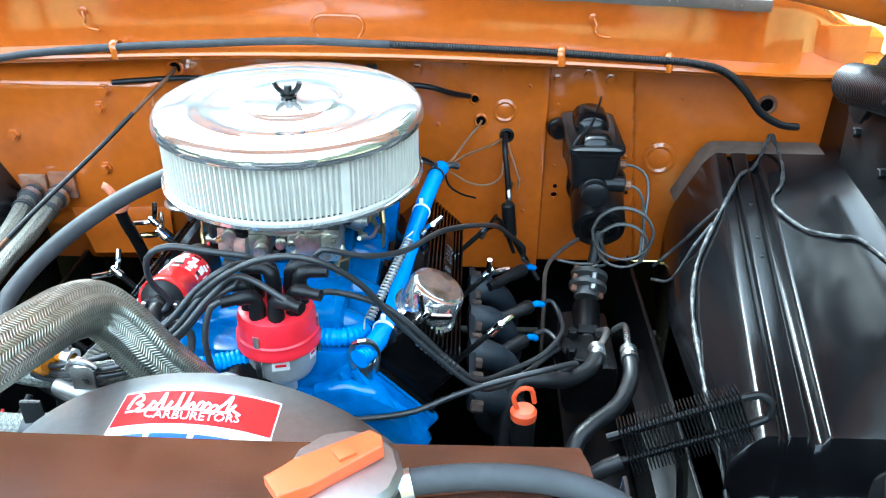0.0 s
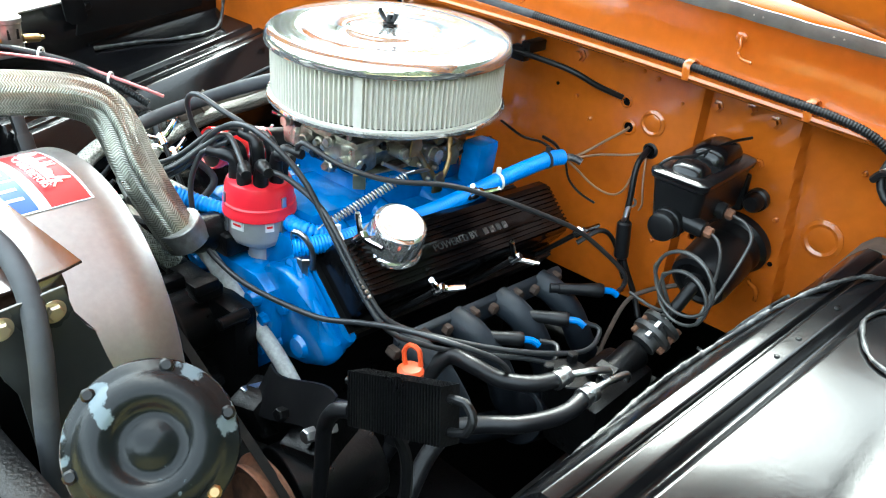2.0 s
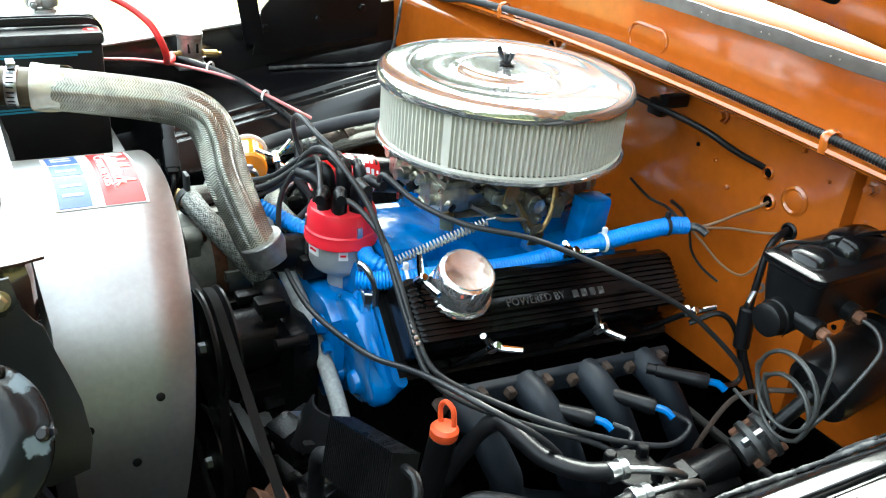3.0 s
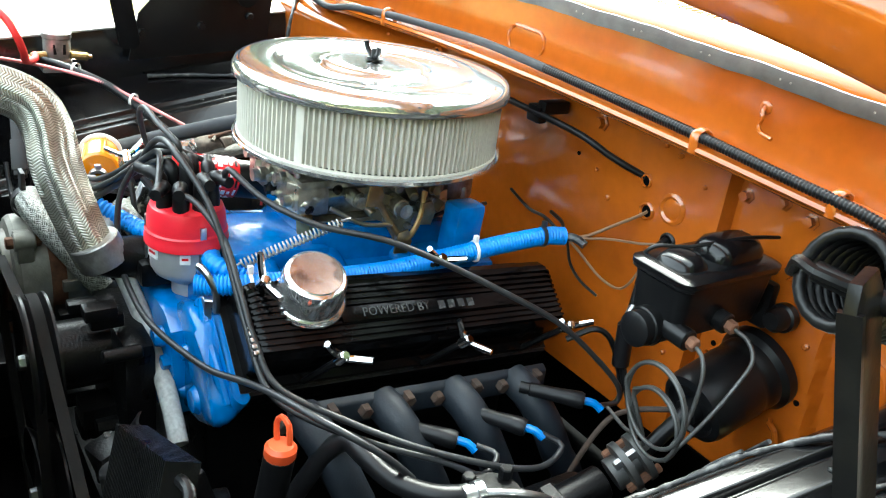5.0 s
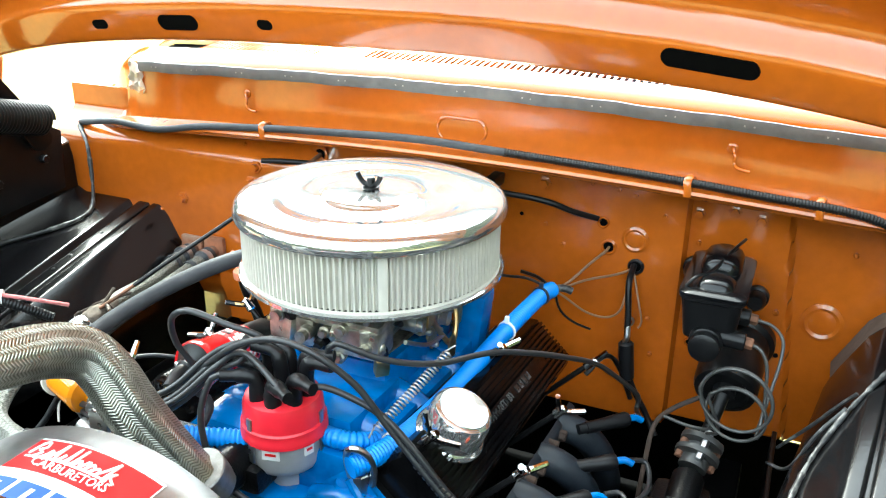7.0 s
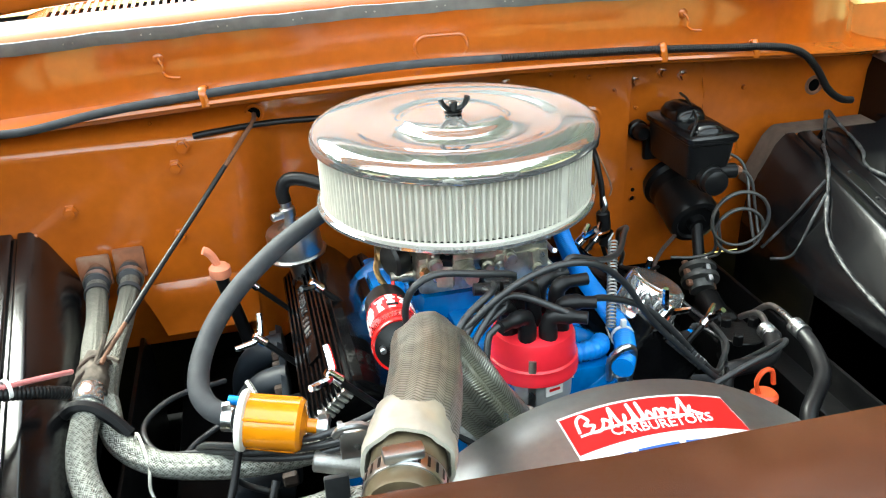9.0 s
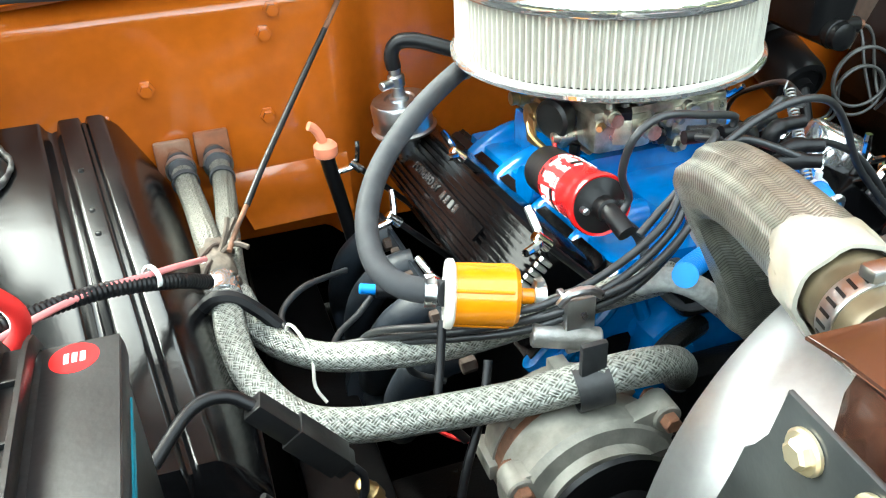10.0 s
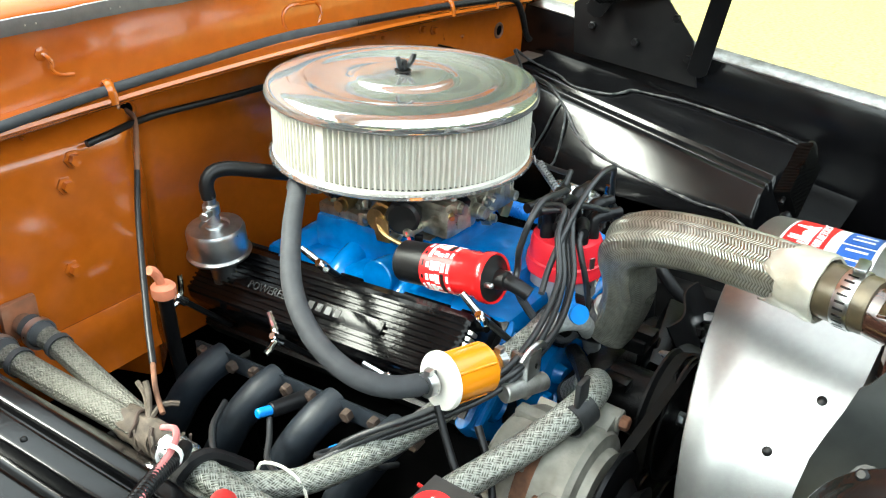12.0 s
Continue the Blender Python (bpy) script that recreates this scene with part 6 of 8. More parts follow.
for p, d, r in (((-0.499, 0.952, 0.830), (0.1, -0.9, -0.15), 0.036), ((-0.245, 0.689, 0.870), (0.8, -0.1, 0.1), 0.019)):
    bm = bmesh.new()
    if r > 0.03:
        tube(bm, [(-0.548, 0.962, 0.838), (-0.530, 0.957, 0.838), (-0.514, 0.952, 0.852), (-0.494, 0.950, 0.849), (-0.474, 0.944, 0.832), (-0.458, 0.936, 0.815)], 0.0075, 8)
    else:
        lathe(bm, [(0.0160, -0.014), (0.0185, -0.014), (0.0185, 0.014), (0.0160, 0.014)], p, d, 20)
        box(bm, -0.257, -0.235, 0.683, 0.689, 0.880, 0.914, 0.002)
    solo("hose_strap", bm, (RUBBER if r > 0.03 else DUSTY), "black rubber strap holding a hose", "strap", "hose straps")
bm = bmesh.new()
tube(bm, [(-0.455, 0.93, 0.80), (-0.450, 0.928, 0.820), (-0.442, 0.905, 0.822), (-0.436, 0.885, 0.805), (-0.438, 0.875, 0.78), (-0.43, 0.865, 0.765)], 0.0018, 6)
solo("cable_tie", bm, WHITE, "white nylon tie looped round a hose", "cable tie")
# steel thermostat pipe clamp bracket in front of the left head
bm = bmesh.new()
box(bm, -0.234, -0.209, 0.752, 0.758, 0.85, 0.905, 0.002)
box(bm, -0.236, -0.230, 0.752, 0.775, 0.86, 0.905, 0.002)
tube(bm, [(-0.240, 0.758, 0.90), (-0.232, 0.755, 0.911), (-0.215, 0.752, 0.913), (-0.205, 0.752, 0.905)], 0.004, 8)
solo("pipe_bracket", bm, ZINC, "bright folded steel pipe bracket beside the alternator", "bracket")
bm = bmesh.new()
rod(bm, (-0.262, 0.765, 0.870), (-0.205, 0.748, 0.862), 0.0105)
solo("water_stub", bm, ALLOY, "short alloy water pipe stub", "pipe")

# ---- exhaust headers ----
def headers(side):
    root = thing("exhaust_header", "dark coated tubular exhaust header", "exhaust header", (EX + side * 0.25, 1.0, 0.7), "exhaust headers")
    bm = bmesh.new()
    for v in box(bm, -0.005, 0.005, 0.865, 1.235, -0.014, 0.014, 0.003):
        v.co = V(EX + side * 0.247 + v.co.x, v.co.y, 0.762 + v.co.z + drop(v.co.y) - v.co.x * 0.6)
    part("flange", bm, HEADER, root)
    for k, y in enumerate((0.885, 0.985, 1.085, 1.185)):
        z = 0.762 + drop(y)
        x = EX + side * 0.247
        bm = bmesh.new()
        tube(bm, [(x - side * 0.005, y, z), (x + side * 0.022, y + 0.004, z - 0.006), (x + side * 0.048, y + 0.018, z - 0.036), (x + side * 0.060, y + 0.04, z - 0.085), (x + side * 0.058, y + 0.075, z - 0.15), (x + side * 0.05, 1.15 + 0.02 * k, 0.53)], 0.0215, 18, 0.01)
        part("primary_tube", bm, HEADER, root)
        for dy in (-0.028, 0.030):
            bm = bmesh.new()
            rod(bm, (x - side * 0.002, y + dy, z + 0.004), (x + side * 0.014, y + dy, z + 0.002), 0.0085, seg=6)
            part("bolt", bm, RUSTDARK, root, "dark rusty bolt")
    bm = bmesh.new()
    rod(bm, (EX + side * 0.297, 1.10, 0.56), (EX + side * 0.28, 1.35, 0.44), 0.045, 0.04)
    part("collector", bm, HEADER, root)


headers(1)
headers(-1)


# ---- spark plug leads ----
def plug_lead(points, boot, label="black spark plug lead with a blue sleeve end"):
    root = thing("plug_lead", label, "plug lead", points[0], "spark plug leads")
    bm = bmesh.new()
    tube(bm, points, 0.0037, 10, 0.008)
    part("cable", bm, WIRE, root, smooth=60)
    if boot:
        a, b = Vector(boot[0]), Vector(boot[1])
        bm = bmesh.new()
        d = b - a
        lathe(bm, [(0, -0.012), (0.0075, -0.012), (0.0075, 0.0), (0.0088, 0.001), (0.0092, d.length * 0.45), (0.0105, d.length * 0.7), (0.0115, d.length * 0.93), (0.0095, d.length), (0, d.length)], a, d, 16)
        part("boot", bm, RUBBER, root, "black straight boot")
        bm = bmesh.new()
        q = b + d.normalized() * 0.020 + V(0.004, 0, -0.006)
        tube(bm, [b - d.normalized() * 0.004, b + d.normalized() * 0.012, q], 0.0052, 10)
        part("sleeve", bm, BLUE, root, "blue sleeve")


B1, B2, B3 = ((0.236, 0.985, 0.752), (0.290, 1.040, 0.748)), ((0.246, 1.090, 0.746), (0.304, 1.130, 0.748)), ((0.248, 1.178, 0.756), (0.298, 1.227, 0.756))
bt = [b[0] for b in boots]
# over the nose and along the pale manifold to the bright bank
plug_lead([bt[5], V(-0.078, 0.785, 0.968), V(-0.084, 0.768, 0.925), V(-0.064, 0.762, 0.862), V(-0.010, 0.762, 0.836), V(0.057, 0.768, 0.826), V(0.135, 0.800, 0.812), V(0.19, 0.822, 0.822), V(0.24, 0.832, 0.836), V(0.30, 0.85, 0.842), V(0.345, 0.90, 0.815), V(0.335, 0.95, 0.76), V(0.30, 0.965, 0.735)], None, "long black plug lead sweeping round the engine's nose")
plug_lead([V(-0.150, 0.790, 0.930), V(-0.119, 0.798, 0.952), V(-0.063, 0.800, 1.000), V(-0.012, 0.800, 1.024), V(0.036, 0.803, 1.020), V(0.080, 0.820, 0.982), V(0.116, 0.830, 0.930), V(0.162, 0.832, 0.878), V(0.215, 0.838, 0.824), V(0.25, 0.87, 0.80), V(0.285, 0.93, 0.775), V(0.325, 1.0, 0.755), V(0.342, 1.04, 0.738), V(0.325, 1.072, 0.742), V(0.306, 1.056, 0.747)], B1, "black plug lead arching over the distributor")
plug_lead([bt[7], V(0.055, 0.818, 0.970), V(0.104, 0.830, 0.946), V(0.142, 0.832, 0.912), V(0.182, 0.836, 0.864), V(0.218, 0.848, 0.826), V(0.26, 0.90, 0.800), V(0.31, 0.97, 0.775), V(0.345, 1.06, 0.745), V(0.352, 1.12, 0.730), V(0.340, 1.158, 0.738), V(0.320, 1.142, 0.747)], B2)
plug_lead([bt[1], V(0.034, 0.860, 1.000), V(0.080, 0.885, 0.978), V(0.123, 0.930, 0.960), V(0.163, 1.00, 0.948), V(0.195, 1.06, 0.925), V(0.225, 1.13, 0.890), V(0.250, 1.20, 0.850), V(0.275, 1.250, 0.805), V(0.30, 1.282, 0.765), V(0.300, 1.285, 0.740), V(0.312, 1.242, 0.754)], B3)
# the bundle that crosses in front of the dark bank
for k, (dx, dz, tail) in enumerate((((0.0, 0.0), (0, 0), [V(-0.43, 0.925, 0.790), V(-0.452, 0.985, 0.788), V(-0.42, 1.04, 0.785), V(-0.36, 1.09, 0.765)]),
                                    ((0.008, -0.006), (0, 0), [V(-0.405, 0.93, 0.770), V(-0.395, 0.98, 0.755), V(-0.365, 1.01, 0.755), V(-0.345, 1.03, 0.760)]),
                                    ((-0.006, 0.007), (0, 0), [V(-0.385, 0.90, 0.80), V(-0.37, 0.93, 0.775), V(-0.33, 0.935, 0.755)]),
                                    ((0.012, 0.004), (0, 0), [V(-0.35, 0.86, 0.80), V(-0.34, 0.87, 0.77), V(-0.31, 0.865, 0.755)]))):
    o = V(dx[0], -dx[0] * 0.5, dx[1])
    plug_lead([bt[(3, 4, 2, 6)[k]], V(-0.060, 0.812, 0.992) + o, V(-0.092, 0.800, 0.972) + o, V(-0.127, 0.776, 0.937) + o, V(-0.183, 0.764, 0.906) + o * 1.3, V(-0.241, 0.765, 0.890) + o, V(-0.278, 0.780, 0.876) + o * 1.2, V(-0.318, 0.810, 0.857) + o, V(-0.366, 0.870, 0.822) + o] + tail, None, "black plug lead looping to the dark bank")
# coil leads: one up and over to the distributor, one drooping under the blue loom
plug_lead([V(-0.155, 0.822, 0.930), V(-0.140, 0.828, 0.945), V(-0.154, 0.820, 0.976), V(-0.150, 0.812, 1.012), V(-0.125, 0.812, 1.028), V(-0.078, 0.816, 1.020), V(-0.040, 0.826, 1.008), bt[8]], None, "black coil lead arching to the distributor")
bm = bmesh.new()
tube(bm, [(-0.150, 0.815, 0.928), (-0.124, 0.830, 0.899), (-0.122, 0.800, 0.869), (-0.103, 0.780, 0.849), (-0.075, 0.770, 0.856), (-0.067, 0.772, 0.878)], 0.0052, 10)
solo("vacuum_hose", bm, GREYRUBBER, "thin dark rubber hose drooping beside the distributor", "hose")
bm = bmesh.new()
tube(bm, [(-0.157, 0.842, 0.933), (-0.158, 0.822, 0.934), (-0.155, 0.802, 0.926)], 0.009, 12)
solo("coil_boot", bm, RUBBER, "black rubber boot on the coil tower", "boot")
for k, (x, y, z) in enumerate(((-0.338, 1.035, 0.765), (-0.322, 0.935, 0.75))):
    bm = bmesh.new()
    rod(bm, (x + 0.05, y - 0.01, z - 0.006), (x, y, z), 0.011, 0.0095)
    solo("plug_boot", bm, RUBBER, "black plug boot with a blue ring", "plug boot", "plug boots")
    bm = bmesh.new()
    rod(bm, (x + 0.002, y, z), (x - 0.018, y + 0.004, z + 0.004), 0.0062)
    solo("boot_sleeve", bm, BLUEPLASTIC, "blue sleeve on a plug boot", "sleeve", "plug boots")

# ---- blue convoluted looms ----
bm = bmesh.new()
bl = [(0.078, 0.808, 0.884), (0.092, 0.832, 0.886), (0.105, 0.870, 0.888), (0.112, 0.93, 0.886), (0.117, 1.02, 0.884), (0.124, 1.10, 0.892), (0.137, 1.18, 0.906), (0.150, 1.245, 0.916), (0.158, 1.275, 0.916)]
tube(bm, bl, 0.0125, 14, 0.0035, 0.0042)
loom_root = thing("blue_loom", "bright blue convoluted wiring loom beside the carburetor", "wiring loom", bl[4], "blue looms")
part("loom_tube", bm, BLUEPLASTIC, loom_root, smooth=60)
for q in (7,):
    bm = bmesh.new()
    a, b = Vector(bl[q]), Vector(bl[q + 1])
    lathe(bm, [(0.0125, -0.0022), (0.0142, -0.0022), (0.0142, 0.0022), (0.0125, 0.0022)], a, b - a, 20)
    box(bm, -0.003, 0.003, -0.003, 0.003, 0.013, 0.022, 0.001, Matrix.Translation(a))
    part("cable_tie", bm, WIRE, loom_root, "cable tie")
bm = bmesh.new()
tube(bm, [(-0.125, 0.752, 0.905), (-0.105, 0.775, 0.893), (-0.075, 0.795, 0.886), (-0.052, 0.806, 0.884)], 0.0115, 14, 0.005, 0.006)
solo("blue_loom", bm, BLUEPLASTIC, "short bright blue loom beside the distributor", "wiring loom", "blue looms", smooth=60)
bm = bmesh.new()
tube(bm, [(0.022, 0.845, 0.888), (0.048, 0.838, 0.893), (0.066, 0.846, 0.890), (0.078, 0.87, 0.880)], 0.0115, 14, 0.005, 0.006)
solo("blue_loom", bm, BLUEPLASTIC, "short bright blue loom behind the distributor", "wiring loom", "blue looms", smooth=60)
bm = bmesh.new()
tube(bm, [(0.070, 0.822, 0.862), (0.068, 0.818, 0.890), (0.078, 0.812, 0.906), (0.092, 0.816, 0.902), (0.098, 0.824, 0.880), (0.095, 0.826, 0.855)], 0.0042, 8)
rod(bm, (0.082, 0.824, 0.825), (0.082, 0.824, 0.868), 0.010, seg=6)
solo("loom_bracket", bm, ZINC, "zinc clip holding a blue loom on the intake", "bracket")
for y in (1.15, 0.86):
    bm = bmesh.new()
    p = V(0.132, y, 0.900) if y > 1 else V(0.102, 0.862, 0.888)
    lathe(bm, [(0.0125, -0.002), (0.0140, -0.002), (0.0140, 0.002), (0.0125, 0.002)], p, (0.15, 1, 0.05), 18)
    box(bm, -0.003, 0.003, -0.003, 0.003, 0.012, 0.022, 0.001, Matrix.Translation(p))
    solo("cable_tie", bm, LABELWHITE, "white cable tie round a blue loom", "cable tie", "cable ties")

# ---- grey braided hose down the engine's nose ----
hose("bypass_hose", [(-0.150, 0.792, 0.876), (-0.130, 0.772, 0.890), (-0.108, 0.757, 0.885), (-0.078, 0.760, 0.858), (-0.048, 0.768, 0.828), (-0.020, 0.776, 0.797), (0.013, 0.780, 0.770), (0.055, 0.780, 0.746), (0.094, 0.778, 0.724), (0.120, 0.776, 0.705)], 0.0112, GREYHOSE, "thin pale grey hose down the engine's nose", "hose")

# ---- brake master cylinder ----
mc = thing("brake_master_cylinder", "glossy black brake master cylinder on the firewall", "master cylinder", (0.395, 1.26, 0.90))
bm = bmesh.new()
rod(bm, (0.392, 1.180, 0.924), (0.392, 1.362, 0.930), 0.0215, 0.024, seg=28)
part("bore", bm, SATIN, mc)
bm = bmesh.new()
lathe(bm, [(0, 0), (0.014, 0), (0.0195, 0.003), (0.0195, 0.020), (0.022, 0.024), (0, 0.024)], (0.392, 1.166, 0.923), (0, 1, 0), 28)
part("end_plug", bm, SATIN, mc)
def rounded(x0, x1, y0, y1, r, n=6):
    return [(cx + r * math.cos(a), cy + r * math.sin(a)) for cx, cy, s in ((x1 - r, y1 - r, 0), (x0 + r, y1 - r, 1), (x0 + r, y0 + r, 2), (x1 - r, y0 + r, 3)) for a in span(s * math.pi / 2, (s + 1) * math.pi / 2, n)]


def stack(bm, layers):
    """Outlines of one point count at rising heights, joined and closed."""
    rows = [[bm.verts.new((x, y, z)) for x, y in o] for o, z in layers]
    m = len(rows[0])
    for p, q in zip(rows, rows[1:]):
        for k in range(m):
            bm.faces.new((p[k], p[(k + 1) % m], q[(k + 1) % m], q[k]))
    bm.faces.new(rows[0])
    bm.faces.new(rows[-1])


bm = bmesh.new()
stack(bm, [(rounded(0.360, 0.425, 1.196, 1.332, 0.012), 0.922), (rounded(0.357, 0.428, 1.190, 1.336, 0.014), 0.950), (rounded(0.355, 0.430, 1.187, 1.338, 0.014), 0.978), (rounded(0.351, 0.434, 1.183, 1.342, 0.014), 0.981), (rounded(0.351, 0.434, 1.183, 1.342, 0.014), 0.985)])
part("reservoir", bm, SATIN, mc)
for y in (1.212, 1.262, 1.312):
    bm = bmesh.new()
    rod(bm, (0.364, y, 0.930), (0.360, y, 0.980), 0.004, seg=8)
    part("body_rib", bm, SATIN, mc)
bm = bmesh.new()
stack(bm, [(rounded(0.350, 0.435, 1.182, 1.343, 0.014), 0.985), (rounded(0.350, 0.435, 1.182, 1.343, 0.014), 0.990), (rounded(0.355, 0.430, 1.187, 1.338, 0.014), 0.993), (rounded(0.366, 0.420, 1.194, 1.332, 0.014), 0.994)])
stack(bm, [(rounded(0.366, 0.420, 1.252, 1.332, 0.020), 0.992), (rounded(0.367, 0.419, 1.253, 1.331, 0.020), 1.002), (rounded(0.371, 0.415, 1.257, 1.327, 0.020), 1.010), (rounded(0.380, 0.406, 1.266, 1.318, 0.012), 1.0145)])
stack(bm, [(rounded(0.368, 0.418, 1.194, 1.244, 0.018), 0.992), (rounded(0.370, 0.416, 1.196, 1.242, 0.018), 0.999), (rounded(0.376, 0.410, 1.202, 1.236, 0.015), 1.004), (rounded(0.384, 0.402, 1.210, 1.228, 0.008), 1.0055)])
part("lid", bm, BLACK, mc, "black pressed lid with two domes", smooth=50)
bm = bmesh.new()
tube(bm, [(0.360, 1.200, 0.955), (0.356, 1.198, 0.985), (0.366, 1.205, 1.003), (0.385, 1.235, 1.006), (0.405, 1.30, 1.016), (0.415, 1.345, 1.015)], 0.0022, 8)
part("bail_wire", bm, SATIN, mc)
for y in (1.200, 1.258):
    bm = bmesh.new()
    z = 0.930 if y < 1.22 else 0.938
    rod(bm, (0.400, y, z), (0.440, y, z - 0.002), 0.012, seg=20)
    part("outlet", bm, SATIN, mc)
    bm = bmesh.new()
    rod(bm, (0.438, y, z - 0.002), (0.450, y, z - 0.003), 0.0075, seg=6)
    part("pipe_nut", bm, RUST, mc)
bm = bmesh.new()
box(bm, 0.362, 0.424, 1.352, 1.366, 0.900, 0.958, 0.006)
part("mounting_flange", bm, SATIN, mc)
for p in ((0.350, 1.348, 0.955), (0.441, 1.348, 0.925)):
    bm = bmesh.new()
    lathe(bm, [(0, -0.014), (0.010, -0.014), (0.014, -0.008), (0.014, 0.004), (0.017, 0.006), (0.017, 0.016), (0, 0.016)], p, (0, 1, 0), 20)
    part("stud_nut", bm, SATIN, mc)

# steel brake pipes with two hanging coils
def brake_pipe(pts, label):
    hose("brake_pipe", pts, 0.0024, PIPE, label, "brake pipe", "brake pipes", 8, step=0.004)


def coil_loop(c, r, turns):
    """A hanging loop that starts at its lower right and runs round anticlockwise."""
    n = int(18 * turns)
    return [V(c[0] + r * math.cos(a), c[1] - 0.15 * r * math.cos(a) - 0.004 * k / n, c[2] + r * math.sin(a)) for k in range(n + 1) for a in [-0.7 + k * turns * math.tau / n]]


brake_pipe([(0.449, 1.200, 0.926), (0.460, 1.198, 0.922), (0.470, 1.194, 0.905), (0.474, 1.188, 0.875), (0.476, 1.180, 0.850)] + coil_loop((0.441, 1.172, 0.858), 0.045, 1.62) + [(0.415, 1.19, 0.800), (0.39, 1.20, 0.785), (0.35, 1.21, 0.785)], "thin dull steel brake pipe wound in a loop")
brake_pipe([(0.449, 1.258, 0.935), (0.468, 1.258, 0.931), (0.484, 1.250, 0.918), (0.486, 1.232, 0.895), (0.480, 1.208, 0.855)] + coil_loop((0.443, 1.174, 0.836), 0.038, 1.55) + [(0.425, 1.19, 0.795), (0.41, 1.20, 0.780)], "thin dull steel brake pipe wound in a loop")

# ---- steering column, coupling and box ----
steer = thing("steering_box", "black greasy steering box with its column and coupling", "steering box", (0.39, 1.1, 0.65))
bm = bmesh.new()
cax = V(0.421, 1.262, 0.812) - V(0.426, 1.372, 0.850)
lathe(bm, [(0, 0), (0.052, 0.0), (0.052, 0.012), (0.0455, 0.018), (0.0450, 0.030), (0.0435, 0.033), (0.0435, 0.040), (0.0450, 0.043), (0.0445, 0.104), (0.042, 0.112), (0.034, 0.115), (0.030, 0.110), (0.016, 0.110), (0.015, 0.122), (0, 0.122)], (0.426, 1.372, 0.850), cax, 40)
rod(bm, V(0.421, 1.262, 0.812), V(0.406, 1.213, 0.752), 0.0095)
part("column_tube", bm, SATIN, steer)
bm = bmesh.new()
ca2 = V(0.03, 0.15, 0.10).normalized()
lathe(bm, [(0, -0.022), (0.020, -0.022), (0.020, -0.008), (0.031, -0.006), (0.031, 0.002), (0.018, 0.004), (0.018, 0.012), (0.030, 0.014), (0.030, 0.022), (0.012, 0.026), (0, 0.026)], (0.402, 1.203, 0.741), ca2, 20)
part("coupling", bm, PIPE, steer)
for a in range(4):
    q, u, w = frame_of(ca2)
    r = (u * math.cos(a * math.pi / 2 + 0.4) + w * math.sin(a * math.pi / 2 + 0.4)) * 0.023
    bm = bmesh.new()
    rod(bm, V(0.402, 1.203, 0.741) + r - ca2 * 0.016, V(0.402, 1.203, 0.741) + r + ca2 * 0.03, 0.006, seg=6)
    part("coupling_bolt", bm, ZINC if a % 2 else RUST, steer)
bm = bmesh.new()
box(bm, 0.352, 0.432, 1.02, 1.175, 0.62, 0.715, 0.016)
rod(bm, (0.392, 1.09, 0.700), (0.397, 1.172, 0.722), 0.022, seg=24)
rod(bm, (0.392, 1.10, 0.702), (0.393, 1.116, 0.706), 0.029, seg=6)
rod(bm, (0.375, 1.03, 0.70), (0.375, 1.03, 0.745), 0.032, seg=24)
part("housing", bm, CASTBLACK, steer)
for x, y in ((0.355, 1.01), (0.40, 1.045), (0.362, 1.055)):
    bm = bmesh.new()
    rod(bm, (x, y, 0.74), (x, y, 0.758), 0.008, seg=6)
    part("cover_bolt", bm, CASTBLACK, steer)
bm = bmesh.new()
box(bm, 0.455, 0.497, 0.75, 1.15, 0.57, 0.655, 0.006)
part("frame_bracket", bm, SATIN, steer)
# lever on the firewall side
bm = bmesh.new()
tube(bm, [(0.39, 1.275, 0.790), (0.355, 1.255, 0.772), (0.335, 1.235, 0.750), (0.332, 1.20, 0.70), (0.330, 1.17, 0.62)], 0.0036, 8)
solo("shift_rod", bm, RUSTDARK, "rusty gear shift rod beside the steering column", "rod")

# power steering pipes and hoses
hose("steering_pipe", [(0.405, 1.085, 0.735), (0.412, 1.060, 0.755), (0.405, 1.030, 0.765), (0.390, 0.996, 0.766)], 0.0048, ZINC, "bright steel power steering pipe", "pipe", "steering pipes")
hose("steering_pipe", [(0.430, 1.090, 0.735), (0.438, 1.066, 0.760), (0.436, 1.03, 0.768), (0.432, 0.992, 0.768)], 0.0048, ZINC, "bright steel power steering pipe", "pipe", "steering pipes")
for p in ((0.388, 0.990, 0.766), (0.432, 0.985, 0.768)):
    bm = bmesh.new()
    lathe(bm, [(0.006, -0.014), (0.0125, -0.014), (0.0125, -0.006), (0.0105, -0.005), (0.0105, 0.0), (0.0125, 0.001), (0.0125, 0.010), (0.006, 0.010)], p, (0.05, 1, 0.0), 12)
    solo("hose_fitting", bm, ZINC, "crimped steel hose fitting", "fitting", "hose fittings")
hose("steering_hose", [(0.388, 0.985, 0.766), (0.372, 0.952, 0.766), (0.340, 0.925, 0.768), (0.305, 0.910, 0.778), (0.275, 0.905, 0.778), (0.262, 0.89, 0.762), (0.255, 0.865, 0.72), (0.25, 0.83, 0.66), (0.24, 0.78, 0.60)], 0.0110, RUBBER, "black rubber power steering pressure hose", "hose", "steering hoses", 16)
hose("steering_hose", [(0.432, 0.980, 0.768), (0.428, 0.94, 0.760), (0.405, 0.89, 0.758), (0.370, 0.855, 0.755), (0.345, 0.83, 0.745), (0.338, 0.80, 0.72), (0.345, 0.76, 0.68), (0.35, 0.72, 0.62)], 0.0110, RUBBER, "black rubber power steering return hose", "hose", "steering hoses", 16)

